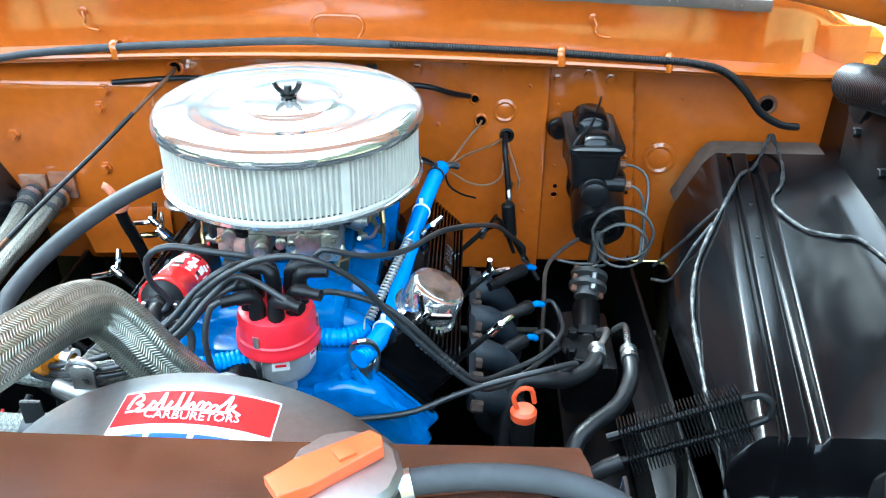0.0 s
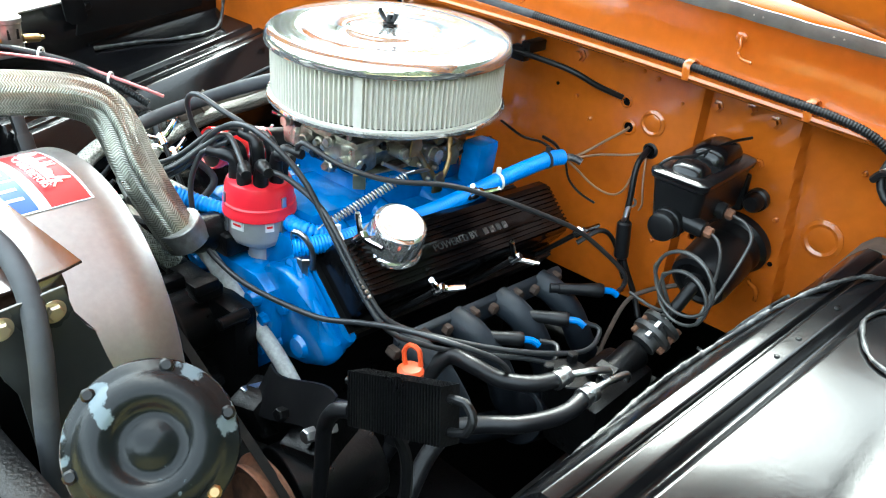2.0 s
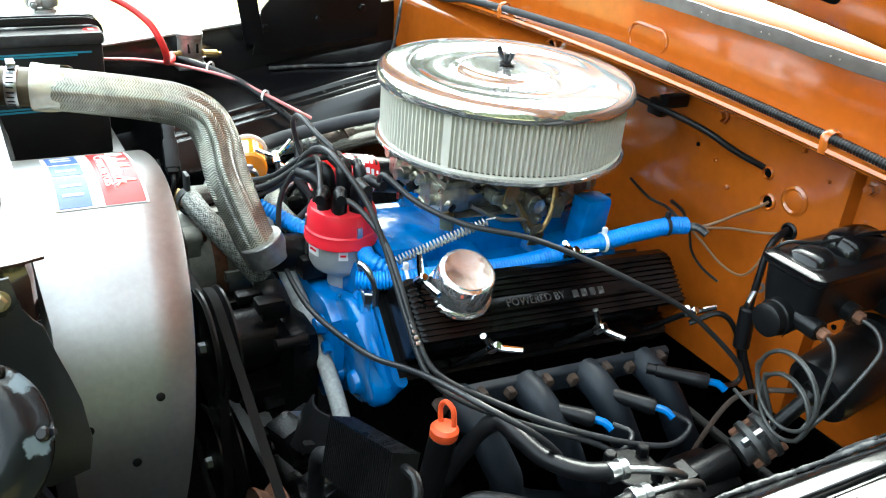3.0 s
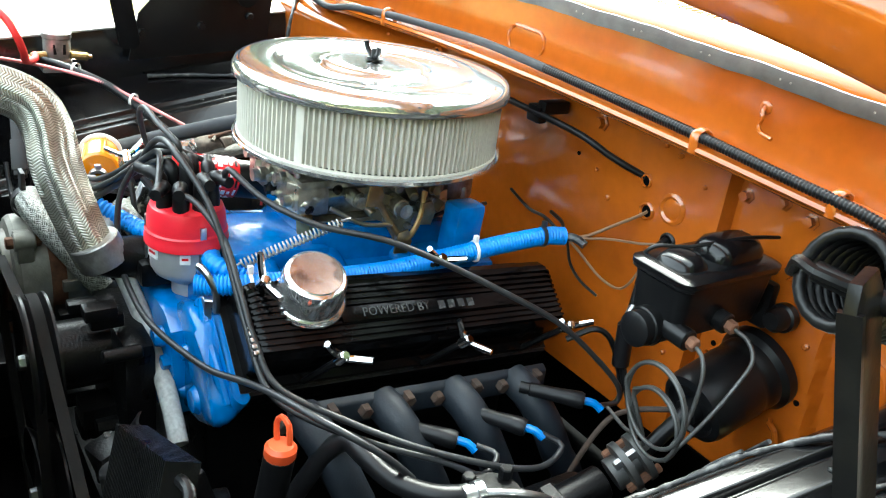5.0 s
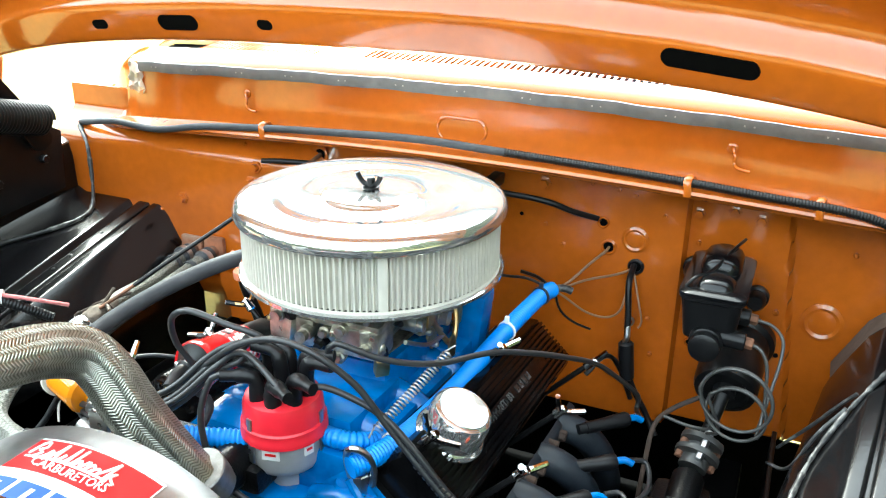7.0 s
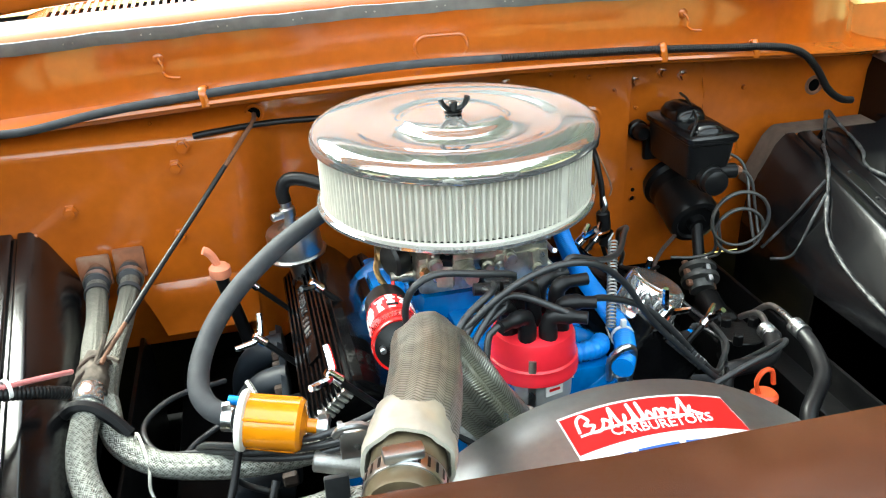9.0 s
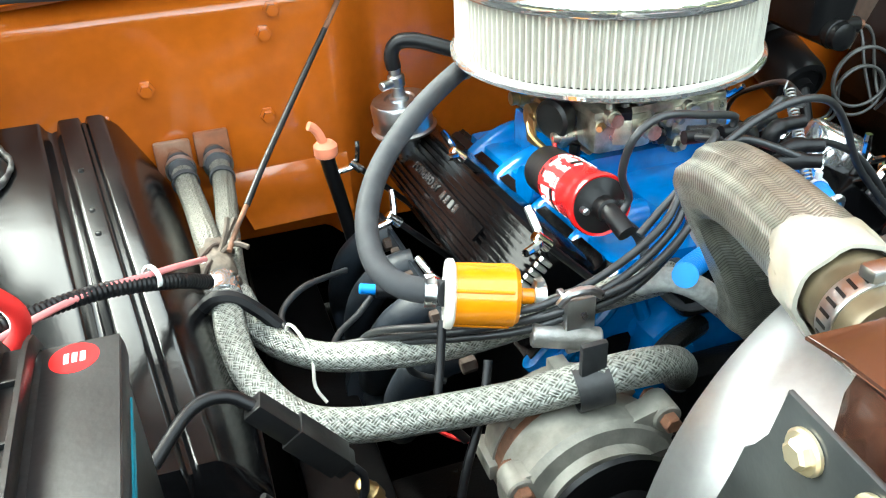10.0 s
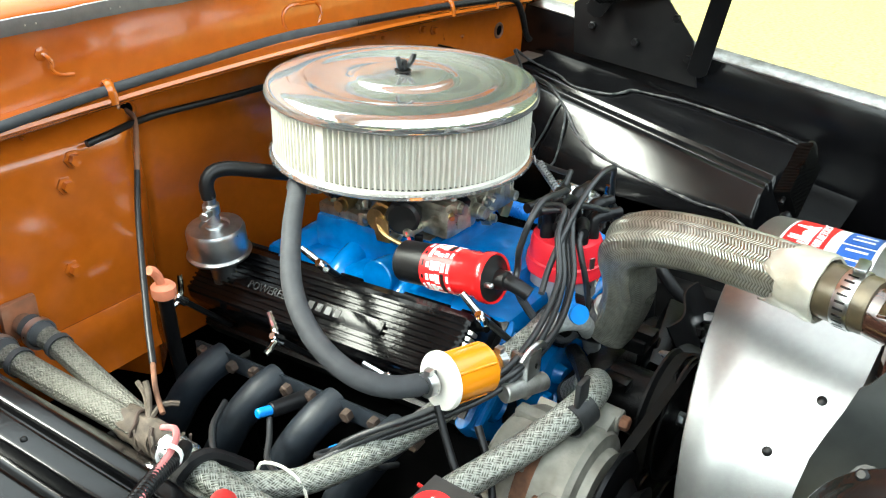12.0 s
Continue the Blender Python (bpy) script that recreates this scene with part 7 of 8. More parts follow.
# ---- finned power steering cooler ----
cool = thing("fluid_cooler", "black finned tube fluid cooler with bright hairpin ends", "cooler", (0.43, 0.66, 0.92))
ca, cb2 = V(0.360, 0.660, 0.898), V(0.478, 0.664, 0.946)
cd = (cb2 - ca).normalized()
cu = V(-0.30, 0.25, 0.70)
cu = (cu - cd * cu.dot(cd)).normalized()
cw = cd.cross(cu)
for k in range(34):
    bm = bmesh.new()
    c = ca + cd * (0.0036 * k + 0.002)
    m = Matrix(((cd.x, cu.x, cw.x, c.x), (cd.y, cu.y, cw.y, c.y), (cd.z, cu.z, cw.z, c.z), (0, 0, 0, 1)))
    box(bm, -0.0006, 0.0006, -0.026, 0.026, -0.012, 0.012, 0, m)
    part("fin", bm, CASTBLACK, cool)
bm = bmesh.new()
tube(bm, [ca - cd * 0.012 + cu * 0.014, ca + cd * 0.06 + cu * 0.014, ca + cd * 0.128 + cu * 0.014, ca + cd * 0.142 + cu * 0.010, ca + cd * 0.147, ca + cd * 0.142 - cu * 0.010, ca + cd * 0.128 - cu * 0.014, ca + cd * 0.06 - cu * 0.014, ca - cd * 0.012 - cu * 0.014], 0.0042, 10)
part("hairpin_tube", bm, SATIN, cool)
hose("cooler_hose", [ca - cd * 0.006 - cu * 0.014, ca - cd * 0.03 - cu * 0.018, V(0.315, 0.66, 0.83), V(0.31, 0.66, 0.76), V(0.30, 0.66, 0.66)], 0.0085, RUBBER, "black hose below the finned cooler", "hose", "cooler hoses")
bm = bmesh.new()
tube(bm, [ca + cd * 0.05 - cu * 0.02, V(0.425, 0.665, 0.86), V(0.43, 0.66, 0.80), V(0.43, 0.64, 0.70), V(0.43, 0.60, 0.60)], 0.006, 8)
solo("cooler_stay", bm, SATIN, "black stay under the finned cooler", "stay")

# power steering pump reservoir and its bracket
psp = thing("power_steering_pump", "black power steering pump with an orange-capped filler", "pump", (0.24, 0.76, 0.6))
bm = bmesh.new()
rod(bm, (0.215, 0.685, 0.645), (0.235, 0.80, 0.655), 0.062, 0.055, seg=32)
part("body", bm, CASTBLACK, psp)
bm = bmesh.new()
rod(bm, (0.272, 0.815, 0.69), (0.275, 0.828, 0.785), 0.016, seg=20)
part("filler_neck", bm, SATIN, psp)
bm = bmesh.new()
lathe(bm, [(0, 0), (0.0150, 0), (0.0165, 0.003), (0.0165, 0.012), (0.013, 0.016), (0, 0.017)], (0.275, 0.828, 0.783), (0.02, 0.05, 1), 20)
oc = part("filler_cap", bm, ORANGECAP, psp, "orange plastic cap with a loop")
bm = bmesh.new()
tube(bm, [(0.267, 0.828, 0.798), (0.262, 0.829, 0.815), (0.270, 0.830, 0.828), (0.283, 0.832, 0.826), (0.288, 0.832, 0.806)], 0.0032, 8)
part("loop", bm, ORANGECAP, oc)
bm = bmesh.new()
m = pose(0.175, 0.735, 0.70, 15, -10, 12)
box(bm, -0.075, 0.075, -0.02, 0.03, -0.04, 0.04, 0.006, m)
box(bm, -0.065, -0.02, -0.035, 0.0, 0.0, 0.055, 0.006, m)
box(bm, 0.02, 0.075, -0.05, 0.02, -0.02, 0.03, 0.006, m)
part("bracket", bm, CASTBLACK, psp)
for k, (x, z) in enumerate(((0.12, 0.725), (0.19, 0.735), (0.24, 0.735), (0.16, 0.69), (0.22, 0.68))):
    bm = bmesh.new()
    rod(bm, (x, 0.74, z), (x - 0.002, 0.695, z + 0.01), 0.009, seg=6)
    part("bracket_bolt", bm, CASTBLACK if k % 2 else ZINC, psp)
bm = bmesh.new()
sheet(bm, lambda a, b: V(0.13 + 0.12 * a, 0.70 + 0.03 * b - 0.01 * math.sin(a * 6), 0.725 + 0.02 * a + 0.045 * b), span(0, 1, 12), span(0, 1, 4), (0, 0.003, 0))
part("heat_shield", bm, SATIN, psp)

# ---- dipstick with a faded orange handle, by the firewall ----
dip = thing("dipstick", "dipstick tube with a faded orange plastic handle", "dipstick", (-0.35, 1.2, 0.8))
bm = bmesh.new()
tube(bm, [(-0.350, 1.197, 0.872), (-0.346, 1.200, 0.845), (-0.335, 1.212, 0.79), (-0.32, 1.22, 0.70)], 0.0095, 12)
part("tube", bm, SATIN, dip)
bm = bmesh.new()
lathe(bm, [(0, 0), (0.0135, 0), (0.015, 0.003), (0.015, 0.014), (0.010, 0.019), (0, 0.020)], (-0.350, 1.197, 0.868), (0, 0, 1), 20)
tube(bm, [(-0.352, 1.197, 0.885), (-0.356, 1.196, 0.898), (-0.362, 1.195, 0.908), (-0.368, 1.194, 0.912)], 0.0058, 10)
part("handle", bm, PINKCAP, dip)

# ---- battery ----
def prism_of(outline, z, h):
    bm = bmesh.new()
    prism(bm, outline, Matrix.Translation((0, 0, z)), h, 0)
    return bm


bat = thing("battery", "black car battery with a dusty top, labels and strap handle", "battery", (-0.645, 0.51, 0.83))
bm = bmesh.new()
box(bm, -0.728, -0.560, 0.385, 0.640, 0.822, 1.018, 0.006)
part("case", bm, PLASTIC, bat)
bm = bmesh.new()
box(bm, -0.731, -0.557, 0.382, 0.643, 1.012, 1.030, 0.005)
lid = part("lid", bm, DUSTY, bat)
def lid_block(outline, z0, h, name, mat, parent, label="", bevel=0.002):
    bm = bmesh.new()
    prism(bm, outline, Matrix.Translation((0, 0, z0)), h, bevel)
    return part(name, bm, mat, parent, label)


def octagon(x0, x1, y0, y1, c):
    return [(x0 + c, y0), (x1 - c, y0), (x1, y0 + c), (x1, y1 - c), (x1 - c, y1), (x0 + c, y1), (x0, y1 - c), (x0, y0 + c)]


lid_block([(-0.597, 0.386), (-0.5585, 0.386), (-0.5585, 0.641), (-0.597, 0.641)], 1.0296, 0.0010, "lid_panel", DARKLID, lid, bevel=0.0004)
worn = random.Random(5)
for y0, y1 in ((0.520, 0.628), (0.398, 0.502)):
    lid_block(octagon(-0.651, -0.620, y0 - 0.006, y1 + 0.006, 0.010), 1.0292, 0.005, "vent_rim", DUSTY, lid)
    vc = lid_block(octagon(-0.6465, -0.6245, y0, y1, 0.008), 1.034, 0.007, "vent_cover", DUSTY, lid)
    for k in range(4):
        x = -0.6430 + k * 0.0040
        n0 = y0 + 0.012 + worn.uniform(0, 0.012)
        while n0 < y1 - 0.016:
            step = worn.uniform(0.002, 0.010)
            lid_block([(x, n0), (x + 0.0016, n0), (x + 0.0016, n0 + step), (x, n0 + step)], 1.0408, 0.0005, "print_bar", SEALGREY if worn.random() < 0.4 else LABELWHITE, vc, bevel=0)
            n0 += step + worn.uniform(0.0012, 0.004)
bm = bmesh.new()
tube(bm, [(-0.660, 0.600, 1.031), (-0.658, 0.625, 1.036), (-0.648, 0.640, 1.038), (-0.632, 0.642, 1.038), (-0.620, 0.632, 1.038)], 0.0018, 8)
part("lid_rib", bm, PLASTIC, lid)
for z, y0, y1 in ((1.000, 0.400, 0.622), (0.996, 0.400, 0.600), (0.912, 0.410, 0.628), (0.907, 0.410, 0.60)):
    bm = bmesh.new()
    box(bm, -0.5604, -0.5590, y0, y1, z - 0.0014, z + 0.0014, 0)
    part("side_stripe", bm, TEAL, bat, "thin teal stripe on the case side")
lw = part("white_label", prism_of([(-0.652, 0.536), (-0.648, 0.500), (-0.702, 0.512), (-0.706, 0.538)], 1.0300, 0.0006), LABELWHITE, bat, "white paper label with dark print bars")
for k in range(7):
    x = -0.690 + k * 0.0050
    lid_block([(x, 0.5135), (x + 0.0010 + 0.0006 * (k % 3), 0.513), (x + 0.0010 + 0.0006 * (k % 3), 0.527), (x, 0.5275)], 1.0306, 0.0004, "print_bar", SATIN, lw, bevel=0)
bm = bmesh.new()
lathe(bm, [(0, 0), (0.0125, 0), (0.0125, 0.0008), (0, 0.0008)], (-0.581, 0.627, 1.0300), (0, 0, 1), 28)
rl = part("red_sticker", bm, LABELRED, bat, "round red sticker")
for k in range(3):
    lid_block([(-0.586 + k * 0.004, 0.623), (-0.5835 + k * 0.004, 0.623), (-0.5835 + k * 0.004, 0.631), (-0.586 + k * 0.004, 0.631)], 1.0308, 0.0004, "print_bar", LABELWHITE, rl, bevel=0)
# strap handle lying along the top: two rails joined by cross pieces
bm = bmesh.new()
for x, w in ((-0.616, 0.0028), (-0.600, 0.0022)):
    line = spline([(x, 0.650, 1.004), (x, 0.646, 1.030), (x, 0.628, 1.042), (x, 0.57, 1.044), (x, 0.50, 1.044), (x, 0.43, 1.042), (x, 0.392, 1.036), (x, 0.380, 1.01)], 0.008)
    rows = [[bm.verts.new(p + V(dx, 0, dz)) for dx, dz in ((-w, -0.006), (-w, 0.002), (-w * 0.6, 0.004), (w * 0.6, 0.004), (w, 0.002), (w, -0.006))] for p in line]
    for p, q in zip(rows, rows[1:]):
        for k in range(5):
            bm.faces.new((p[k], p[k + 1], q[k + 1], q[k]))
        bm.faces.new((p[5], p[0], q[0], q[5]))
    bm.faces.new(rows[0])
    bm.faces.new(rows[-1])
for y in (0.605, 0.56, 0.515, 0.47, 0.425):
    box(bm, -0.616, -0.600, y - 0.0012, y + 0.0012, 1.037, 1.0412, 0.0006)
box(bm, -0.615, -0.601, 0.395, 0.635, 1.034, 1.038, 0.001)
part("handle", bm, PLASTIC, bat, "black plastic carrying strap")
# positive post with a cast ring clamp
PX, PY = -0.684, 0.578
bm = bmesh.new()
lathe(bm, [(0, 0), (0.0205, 0), (0.0210, 0.002), (0.0205, 0.007), (0.0175, 0.009), (0.0165, 0.013), (0.0145, 0.0145), (0, 0.0145)], (PX, PY - 0.004, 1.0295), (0, 0, 1), 36)
part("post_base", bm, LEAD, bat, "pale grey post base")
bm = bmesh.new()
rod(bm, (PX, PY, 1.040), (PX, PY, 1.0635), 0.0086, 0.0080)
part("post", bm, LEAD, bat)
bm = bmesh.new()
lathe(bm, [(0.0086, 1.049), (0.0150, 1.0485), (0.0166, 1.051), (0.0168, 1.061), (0.0155, 1.0650), (0.0125, 1.0665), (0.0100, 1.0655), (0.0088, 1.0630), (0.0086, 1.049)], (PX, PY, 0), (0, 0, 1), 32)
for x in (-0.0105, 0.0105):
    box(bm, PX + x - 0.0060, PX + x + 0.0060, PY - 0.034, PY - 0.010, 1.0490, 1.0625, 0.0035)
clamp = part("terminal_clamp", bm, LEAD, bat, "pale grey cast ring clamp")
bm = bmesh.new()
stack(bm, [([(PX - 0.004 * h + 0.0130 * g * math.cos(q), PY + 0.004 + 0.042 * h + 0.0065 * math.sin(q)) for q in span(0, math.tau, 17)[:-1]], 1.058 + 0.016 * h) for h, g in ((0, 1.05), (0.3, 0.95), (0.6, 0.80), (0.85, 0.72), (1.0, 0.66))])
part("clamp_neck", bm, LEAD, clamp)
for a, b, r in (((PX - 0.023, PY - 0.025, 1.0555), (PX + 0.024, PY - 0.025, 1.0555), 0.0038), ((PX - 0.0225, PY - 0.025, 1.0555), (PX - 0.0165, PY - 0.025, 1.0555), 0.0072), ((PX + 0.0168, PY - 0.025, 1.0555), (PX + 0.0235, PY - 0.025, 1.0555), 0.0072), ((PX + 0.001, PY - 0.022, 1.040), (PX + 0.001, PY - 0.022, 1.054), 0.0055)):
    bm = bmesh.new()
    rod(bm, a, b, r, seg=6)
    part("clamp_bolt", bm, ZINC, clamp)
bat.location.z += 0.012
# battery tray
bm = bmesh.new()
box(bm, -0.76, -0.54, 0.36, 0.66, 0.815, 0.834, 0.004)
solo("battery_tray", bm, SATIN, "black steel battery tray", "tray")
# red cable looping from the post
hose("battery_cable", [(-0.687, 0.616, 1.081), (-0.697, 0.636, 1.082), (-0.692, 0.672, 1.074), (-0.670, 0.706, 1.058), (-0.645, 0.733, 1.034), (-0.630, 0.748, 1.004), (-0.640, 0.758, 0.975), (-0.672, 0.765, 0.955), (-0.715, 0.785, 0.948), (-0.752, 0.792, 0.947)], 0.0062, REDWIRE, "thick red battery cable looping to the solenoid", "cable", seg=14)

# starter solenoid on the fender wall
sol = thing("starter_solenoid", "small grey starter solenoid on the black fender wall", "solenoid", (-0.775, 0.832, 0.92))
bm = bmesh.new()
lathe(bm, [(0, 0), (0.0245, 0), (0.0255, 0.004), (0.0255, 0.012), (0.0235, 0.014), (0.0235, 0.052), (0.0255, 0.054), (0.0255, 0.062), (0.022, 0.065), (0, 0.066)], (-0.770, 0.832, 0.922), (0.05, 0, 1), 28)
part("can", bm, ALLOY, sol)
for k in range(3):
    bm = bmesh.new()
    box(bm, -0.7466, -0.7456, 0.822 + k * 0.008, 0.827 + k * 0.008, 0.948, 0.966, 0)
    part("print_bar", bm, SATIN, sol)
bm = bmesh.new()
box(bm, -0.797, -0.748, 0.803, 0.861, 0.914, 0.923, 0.002)
part("bracket", bm, ZINC, sol)
for y0, y1 in ((0.812, 0.785), (0.852, 0.882)):
    bm = bmesh.new()
    rod(bm, (-0.756, y0, 0.945), (-0.752, y1, 0.943), 0.0075, seg=10)
    rod(bm, (-0.752, y1, 0.943), (-0.752, y1 + (y1 - y0) * 0.25, 0.943), 0.004, seg=8)
    part("terminal", bm, BRASS, sol)

# ---- horns ----
CHIPPED = material("chipped_black_enamel", (0.006, 0.007, 0.008), 0.22, coat=0.0, vary=0.1, stain=(0.10, 0.125, 0.14), stain_amount=0.9, stain_scale=34, stain_from=0.570, stain_to=0.592, bump=0.2, spec=0.16)


def horn(at, axis, label, HORNMAT, g=1.0):
    root = thing("horn", label, "horn", at, "horns")
    a, u, w = frame_of(axis)
    at = Vector(at)
    bm = bmesh.new()
    lathe(bm, [(r * g, h * g) for r, h in ((0, -0.034), (0.030, -0.032), (0.045, -0.020), (0.0485, -0.006), (0.054, -0.004), (0.0555, 0.0), (0.054, 0.003), (0.049, 0.004), (0.045, 0.010), (0.036, 0.016), (0.029, 0.0165), (0.024, 0.011), (0.020, 0.008), (0.015, 0.009), (0.011, 0.013), (0.0, 0.0145))], at, a, 56)
    part("body", bm, HORNMAT, root, smooth=60)
    for k in range(6):
        t = k * math.tau / 6 + 0.3
        c = at + (u * math.cos(t) + w * math.sin(t)) * 0.0505 * g
        bm = bmesh.new()
        rod(bm, c - a * 0.006, c + a * 0.007, 0.0042, seg=8)
        part("rim_bolt", bm, BRASS if k == 2 else SATIN, root)
    bm = bmesh.new()
    tube(bm, [at - a * 0.025, at - a * 0.05 + V(0, 0, -0.02), at - a * 0.05 + V(0, 0.01, -0.06), at + V(0, 0.0, -0.11)], 0.010, 10)
    part("bracket", bm, SATIN, root)
    return root, a, u, w


SCUFFED = material("scuffed_black_enamel", (0.004, 0.0045, 0.005), 0.13, coat=0.0, vary=0.1, stain=(0.12, 0.14, 0.165), stain_amount=0.8, stain_scale=30, stain_from=0.62, stain_to=0.72, bump=0.25, wave=0.12, wave_scale=40, spec=0.34)
horn((0.483, 0.392, 1.086), (0.62, -0.40, 0.68), "round black disc horn with chipped paint", CHIPPED, 0.85)
rootL, a, u, w = horn((-0.452, 0.405, 1.030), (-0.55, 0.25, 0.55), "black snail horn with a round mouth and scuffed paint", SCUFFED)
bm = bmesh.new()
c = V(-0.470, 0.400, 1.050)
f = V(-0.60, -0.30, 0.62).normalized()
lathe(bm, [(0.030, -0.042), (0.031, -0.014), (0.029, -0.006), (0.0255, -0.004), (0.0240, 0.001), (0.0222, 0.004), (0.0200, 0.0042), (0.0182, 0.001), (0.0172, -0.005), (0.014, -0.015), (0.008, -0.021), (0, -0.022)], c, f, 40)
strap = bmesh.new()
tube(strap, [(-0.405, 0.428, 1.045), (-0.37, 0.415, 1.018), (-0.33, 0.399, 0.986), (-0.318, 0.380, 0.980), (-0.316, 0.366, 0.980)], 0.0105, 12)
part("mounting_bar", strap, SATIN, rootL, "dark grey mounting bar")
part("mouth", bm, SCUFFED, rootL, "round horn mouth", smooth=60)

# ---- cables on the firewall ----
bm = bmesh.new()
box(bm, 0.018, 0.046, 1.296, 1.312, 1.034, 1.058, 0.004)
box(bm, 0.034, 0.052, 1.300, 1.345, 1.048, 1.066, 0.003)
solo("cable_clip", bm, SATIN, "black clip holding a cable behind the air cleaner", "clip")

cc = thing("control_cable", "thin black control cable, rusty where it leaves the firewall", "cable", (-0.278, 1.315, 1.05))
CC = [(-0.275, 1.338, 1.056), (-0.278, 1.315, 1.050), (-0.300, 1.285, 1.030), (-0.365, 1.205, 0.970), (-0.430, 1.115, 0.915), (-0.478, 1.045, 0.872), (-0.49, 1.02, 0.862)]
hose("bare_end", CC[:3] + [(-0.326, 1.253, 1.006)], 0.0034, RUST, "rusty bare end", parent=cc)
hose("sheath", [(-0.324, 1.2555, 1.008)] + CC[3:5] + [(-0.462, 1.068, 0.886)], 0.0036, RUBBER, "black worn sheath", parent=cc)
hose("bare_end", [(-0.460, 1.071, 0.888)] + CC[5:], 0.0028, RUST, "rusty bare end", parent=cc)
rng = random.Random(31)
knot = thing("wire_knot", "ragged brown tape and wires bound round the heater hoses", "wire", (-0.50, 1.02, 0.85))
bm = bmesh.new()
lathe(bm, [(0.0140, -0.034), (0.0165, -0.030), (0.0180, -0.018), (0.0166, -0.006), (0.0186, 0.006), (0.0176, 0.020), (0.0160, 0.030), (0.0140, 0.032)], (-0.504, 1.030, 0.842), (0.04, -0.95, -0.06), 26)
for v in bm.verts:
    v.co += V(rng.uniform(-1, 1), rng.uniform(-1.5, 1.5), rng.uniform(-1, 1)) * 0.0016
part("wrap", bm, RAGTAPE, knot, "dull brown crumpled tape", smooth=70)
for k in range(7):
    bm = bmesh.new()
    a0, turns, r0 = rng.uniform(0, 6.28), rng.uniform(0.3, 0.8), rng.uniform(0.0165, 0.0195)
    y0 = rng.uniform(1.0, 1.065)
    pts = [V(-0.504 + r0 * math.cos(a0 + q * turns * math.tau), y0 - 0.03 * q + rng.uniform(-0.003, 0.003), 0.843 + r0 * math.sin(a0 + q * turns * math.tau)) for q in span(0, 1, 12)]
    tube(bm, pts, rng.uniform(0.0012, 0.0024), 6)
    part("strand", bm, (RAGTAPE, RUSTDARK)[k % 2], knot)
for tip in ((-0.470, 1.020, 0.862), (-0.478, 1.075, 0.868), (-0.485, 1.05, 0.885)):
    bm = bmesh.new()
    tube(bm, [(-0.50, 1.03, 0.855), V(-0.492, 1.035, 0.866).lerp(Vector(tip), 0.4), tip], 0.0030, 6)
    part("loose_end", bm, RAGTAPE, knot)
hose("hood_cable", [(-0.362, 1.290, 1.045), (-0.33, 1.292, 1.048), (-0.25, 1.318, 1.045), (-0.12, 1.31, 1.045), (0.02, 1.30, 1.048), (0.125, 1.302, 1.044), (0.17, 1.325, 1.025), (0.208, 1.358, 1.007)], 0.0045, RUBBER, "black cable running behind the air cleaner", "cable")
hose("clutch_wire", [(0.262, 1.352, 0.945), (0.262, 1.325, 0.925), (0.268, 1.312, 0.88), (0.272, 1.306, 0.83), (0.282, 1.305, 0.775), (0.31, 1.31, 0.72), (0.33, 1.30, 0.69)], 0.0048, RUBBER, "black cable hanging from a grommet", "cable")
bm = bmesh.new()
rod(bm, (0.270, 1.306, 0.838), (0.277, 1.304, 0.776), 0.0115, 0.0115, seg=16, round_by=0.003)
solo("cable_boot", bm, RUBBER, "black rubber boot on a hanging cable", "boot")
rng = random.Random(11)
for k, (pts, r, mt) in enumerate((
        ([(0.160, 1.278, 0.914), (0.175, 1.300, 0.920), (0.20, 1.33, 0.945), (0.218, 1.345, 0.962), (0.222, 1.352, 0.968)], 0.0022, TANWIRE),
        ([(0.160, 1.278, 0.912), (0.20, 1.31, 0.925), (0.24, 1.335, 0.932), (0.262, 1.350, 0.940)], 0.0018, TANWIRE),
        ([(0.158, 1.277, 0.916), (0.175, 1.29, 0.90), (0.205, 1.305, 0.875), (0.235, 1.31, 0.870), (0.255, 1.308, 0.885), (0.260, 1.32, 0.91)], 0.0018, TANWIRE),
        ([(0.162, 1.280, 0.910), (0.170, 1.285, 0.880), (0.190, 1.29, 0.862), (0.215, 1.30, 0.850)], 0.0020, RUBBER),
        ([(0.266, 1.34, 0.935), (0.280, 1.32, 0.90), (0.288, 1.315, 0.872), (0.284, 1.315, 0.86)], 0.0016, TANWIRE),
        ([(0.10, 1.30, 0.925), (0.13, 1.295, 0.922), (0.158, 1.278, 0.914)], 0.0028, RUBBER),
        ([(0.02, 1.29, 0.93), (0.07, 1.285, 0.92), (0.12, 1.272, 0.928), (0.157, 1.275, 0.916)], 0.0022, RUBBER),
        ([(0.225, 1.25, 0.80), (0.245, 1.28, 0.82), (0.262, 1.30, 0.80), (0.285, 1.31, 0.74)], 0.0040, RUBBER))):
    hose("thin_wire", pts, r, mt, "thin loose wire by the firewall", "wire", "loose wires", 6)
bm = bmesh.new()
tube(bm, [(0.152, 1.268, 0.914), (0.170, 1.284, 0.917), (0.185, 1.290, 0.912)], 0.006, 8)
solo("taped_end", bm, TAPE, "black taped end of the blue loom", "tape")


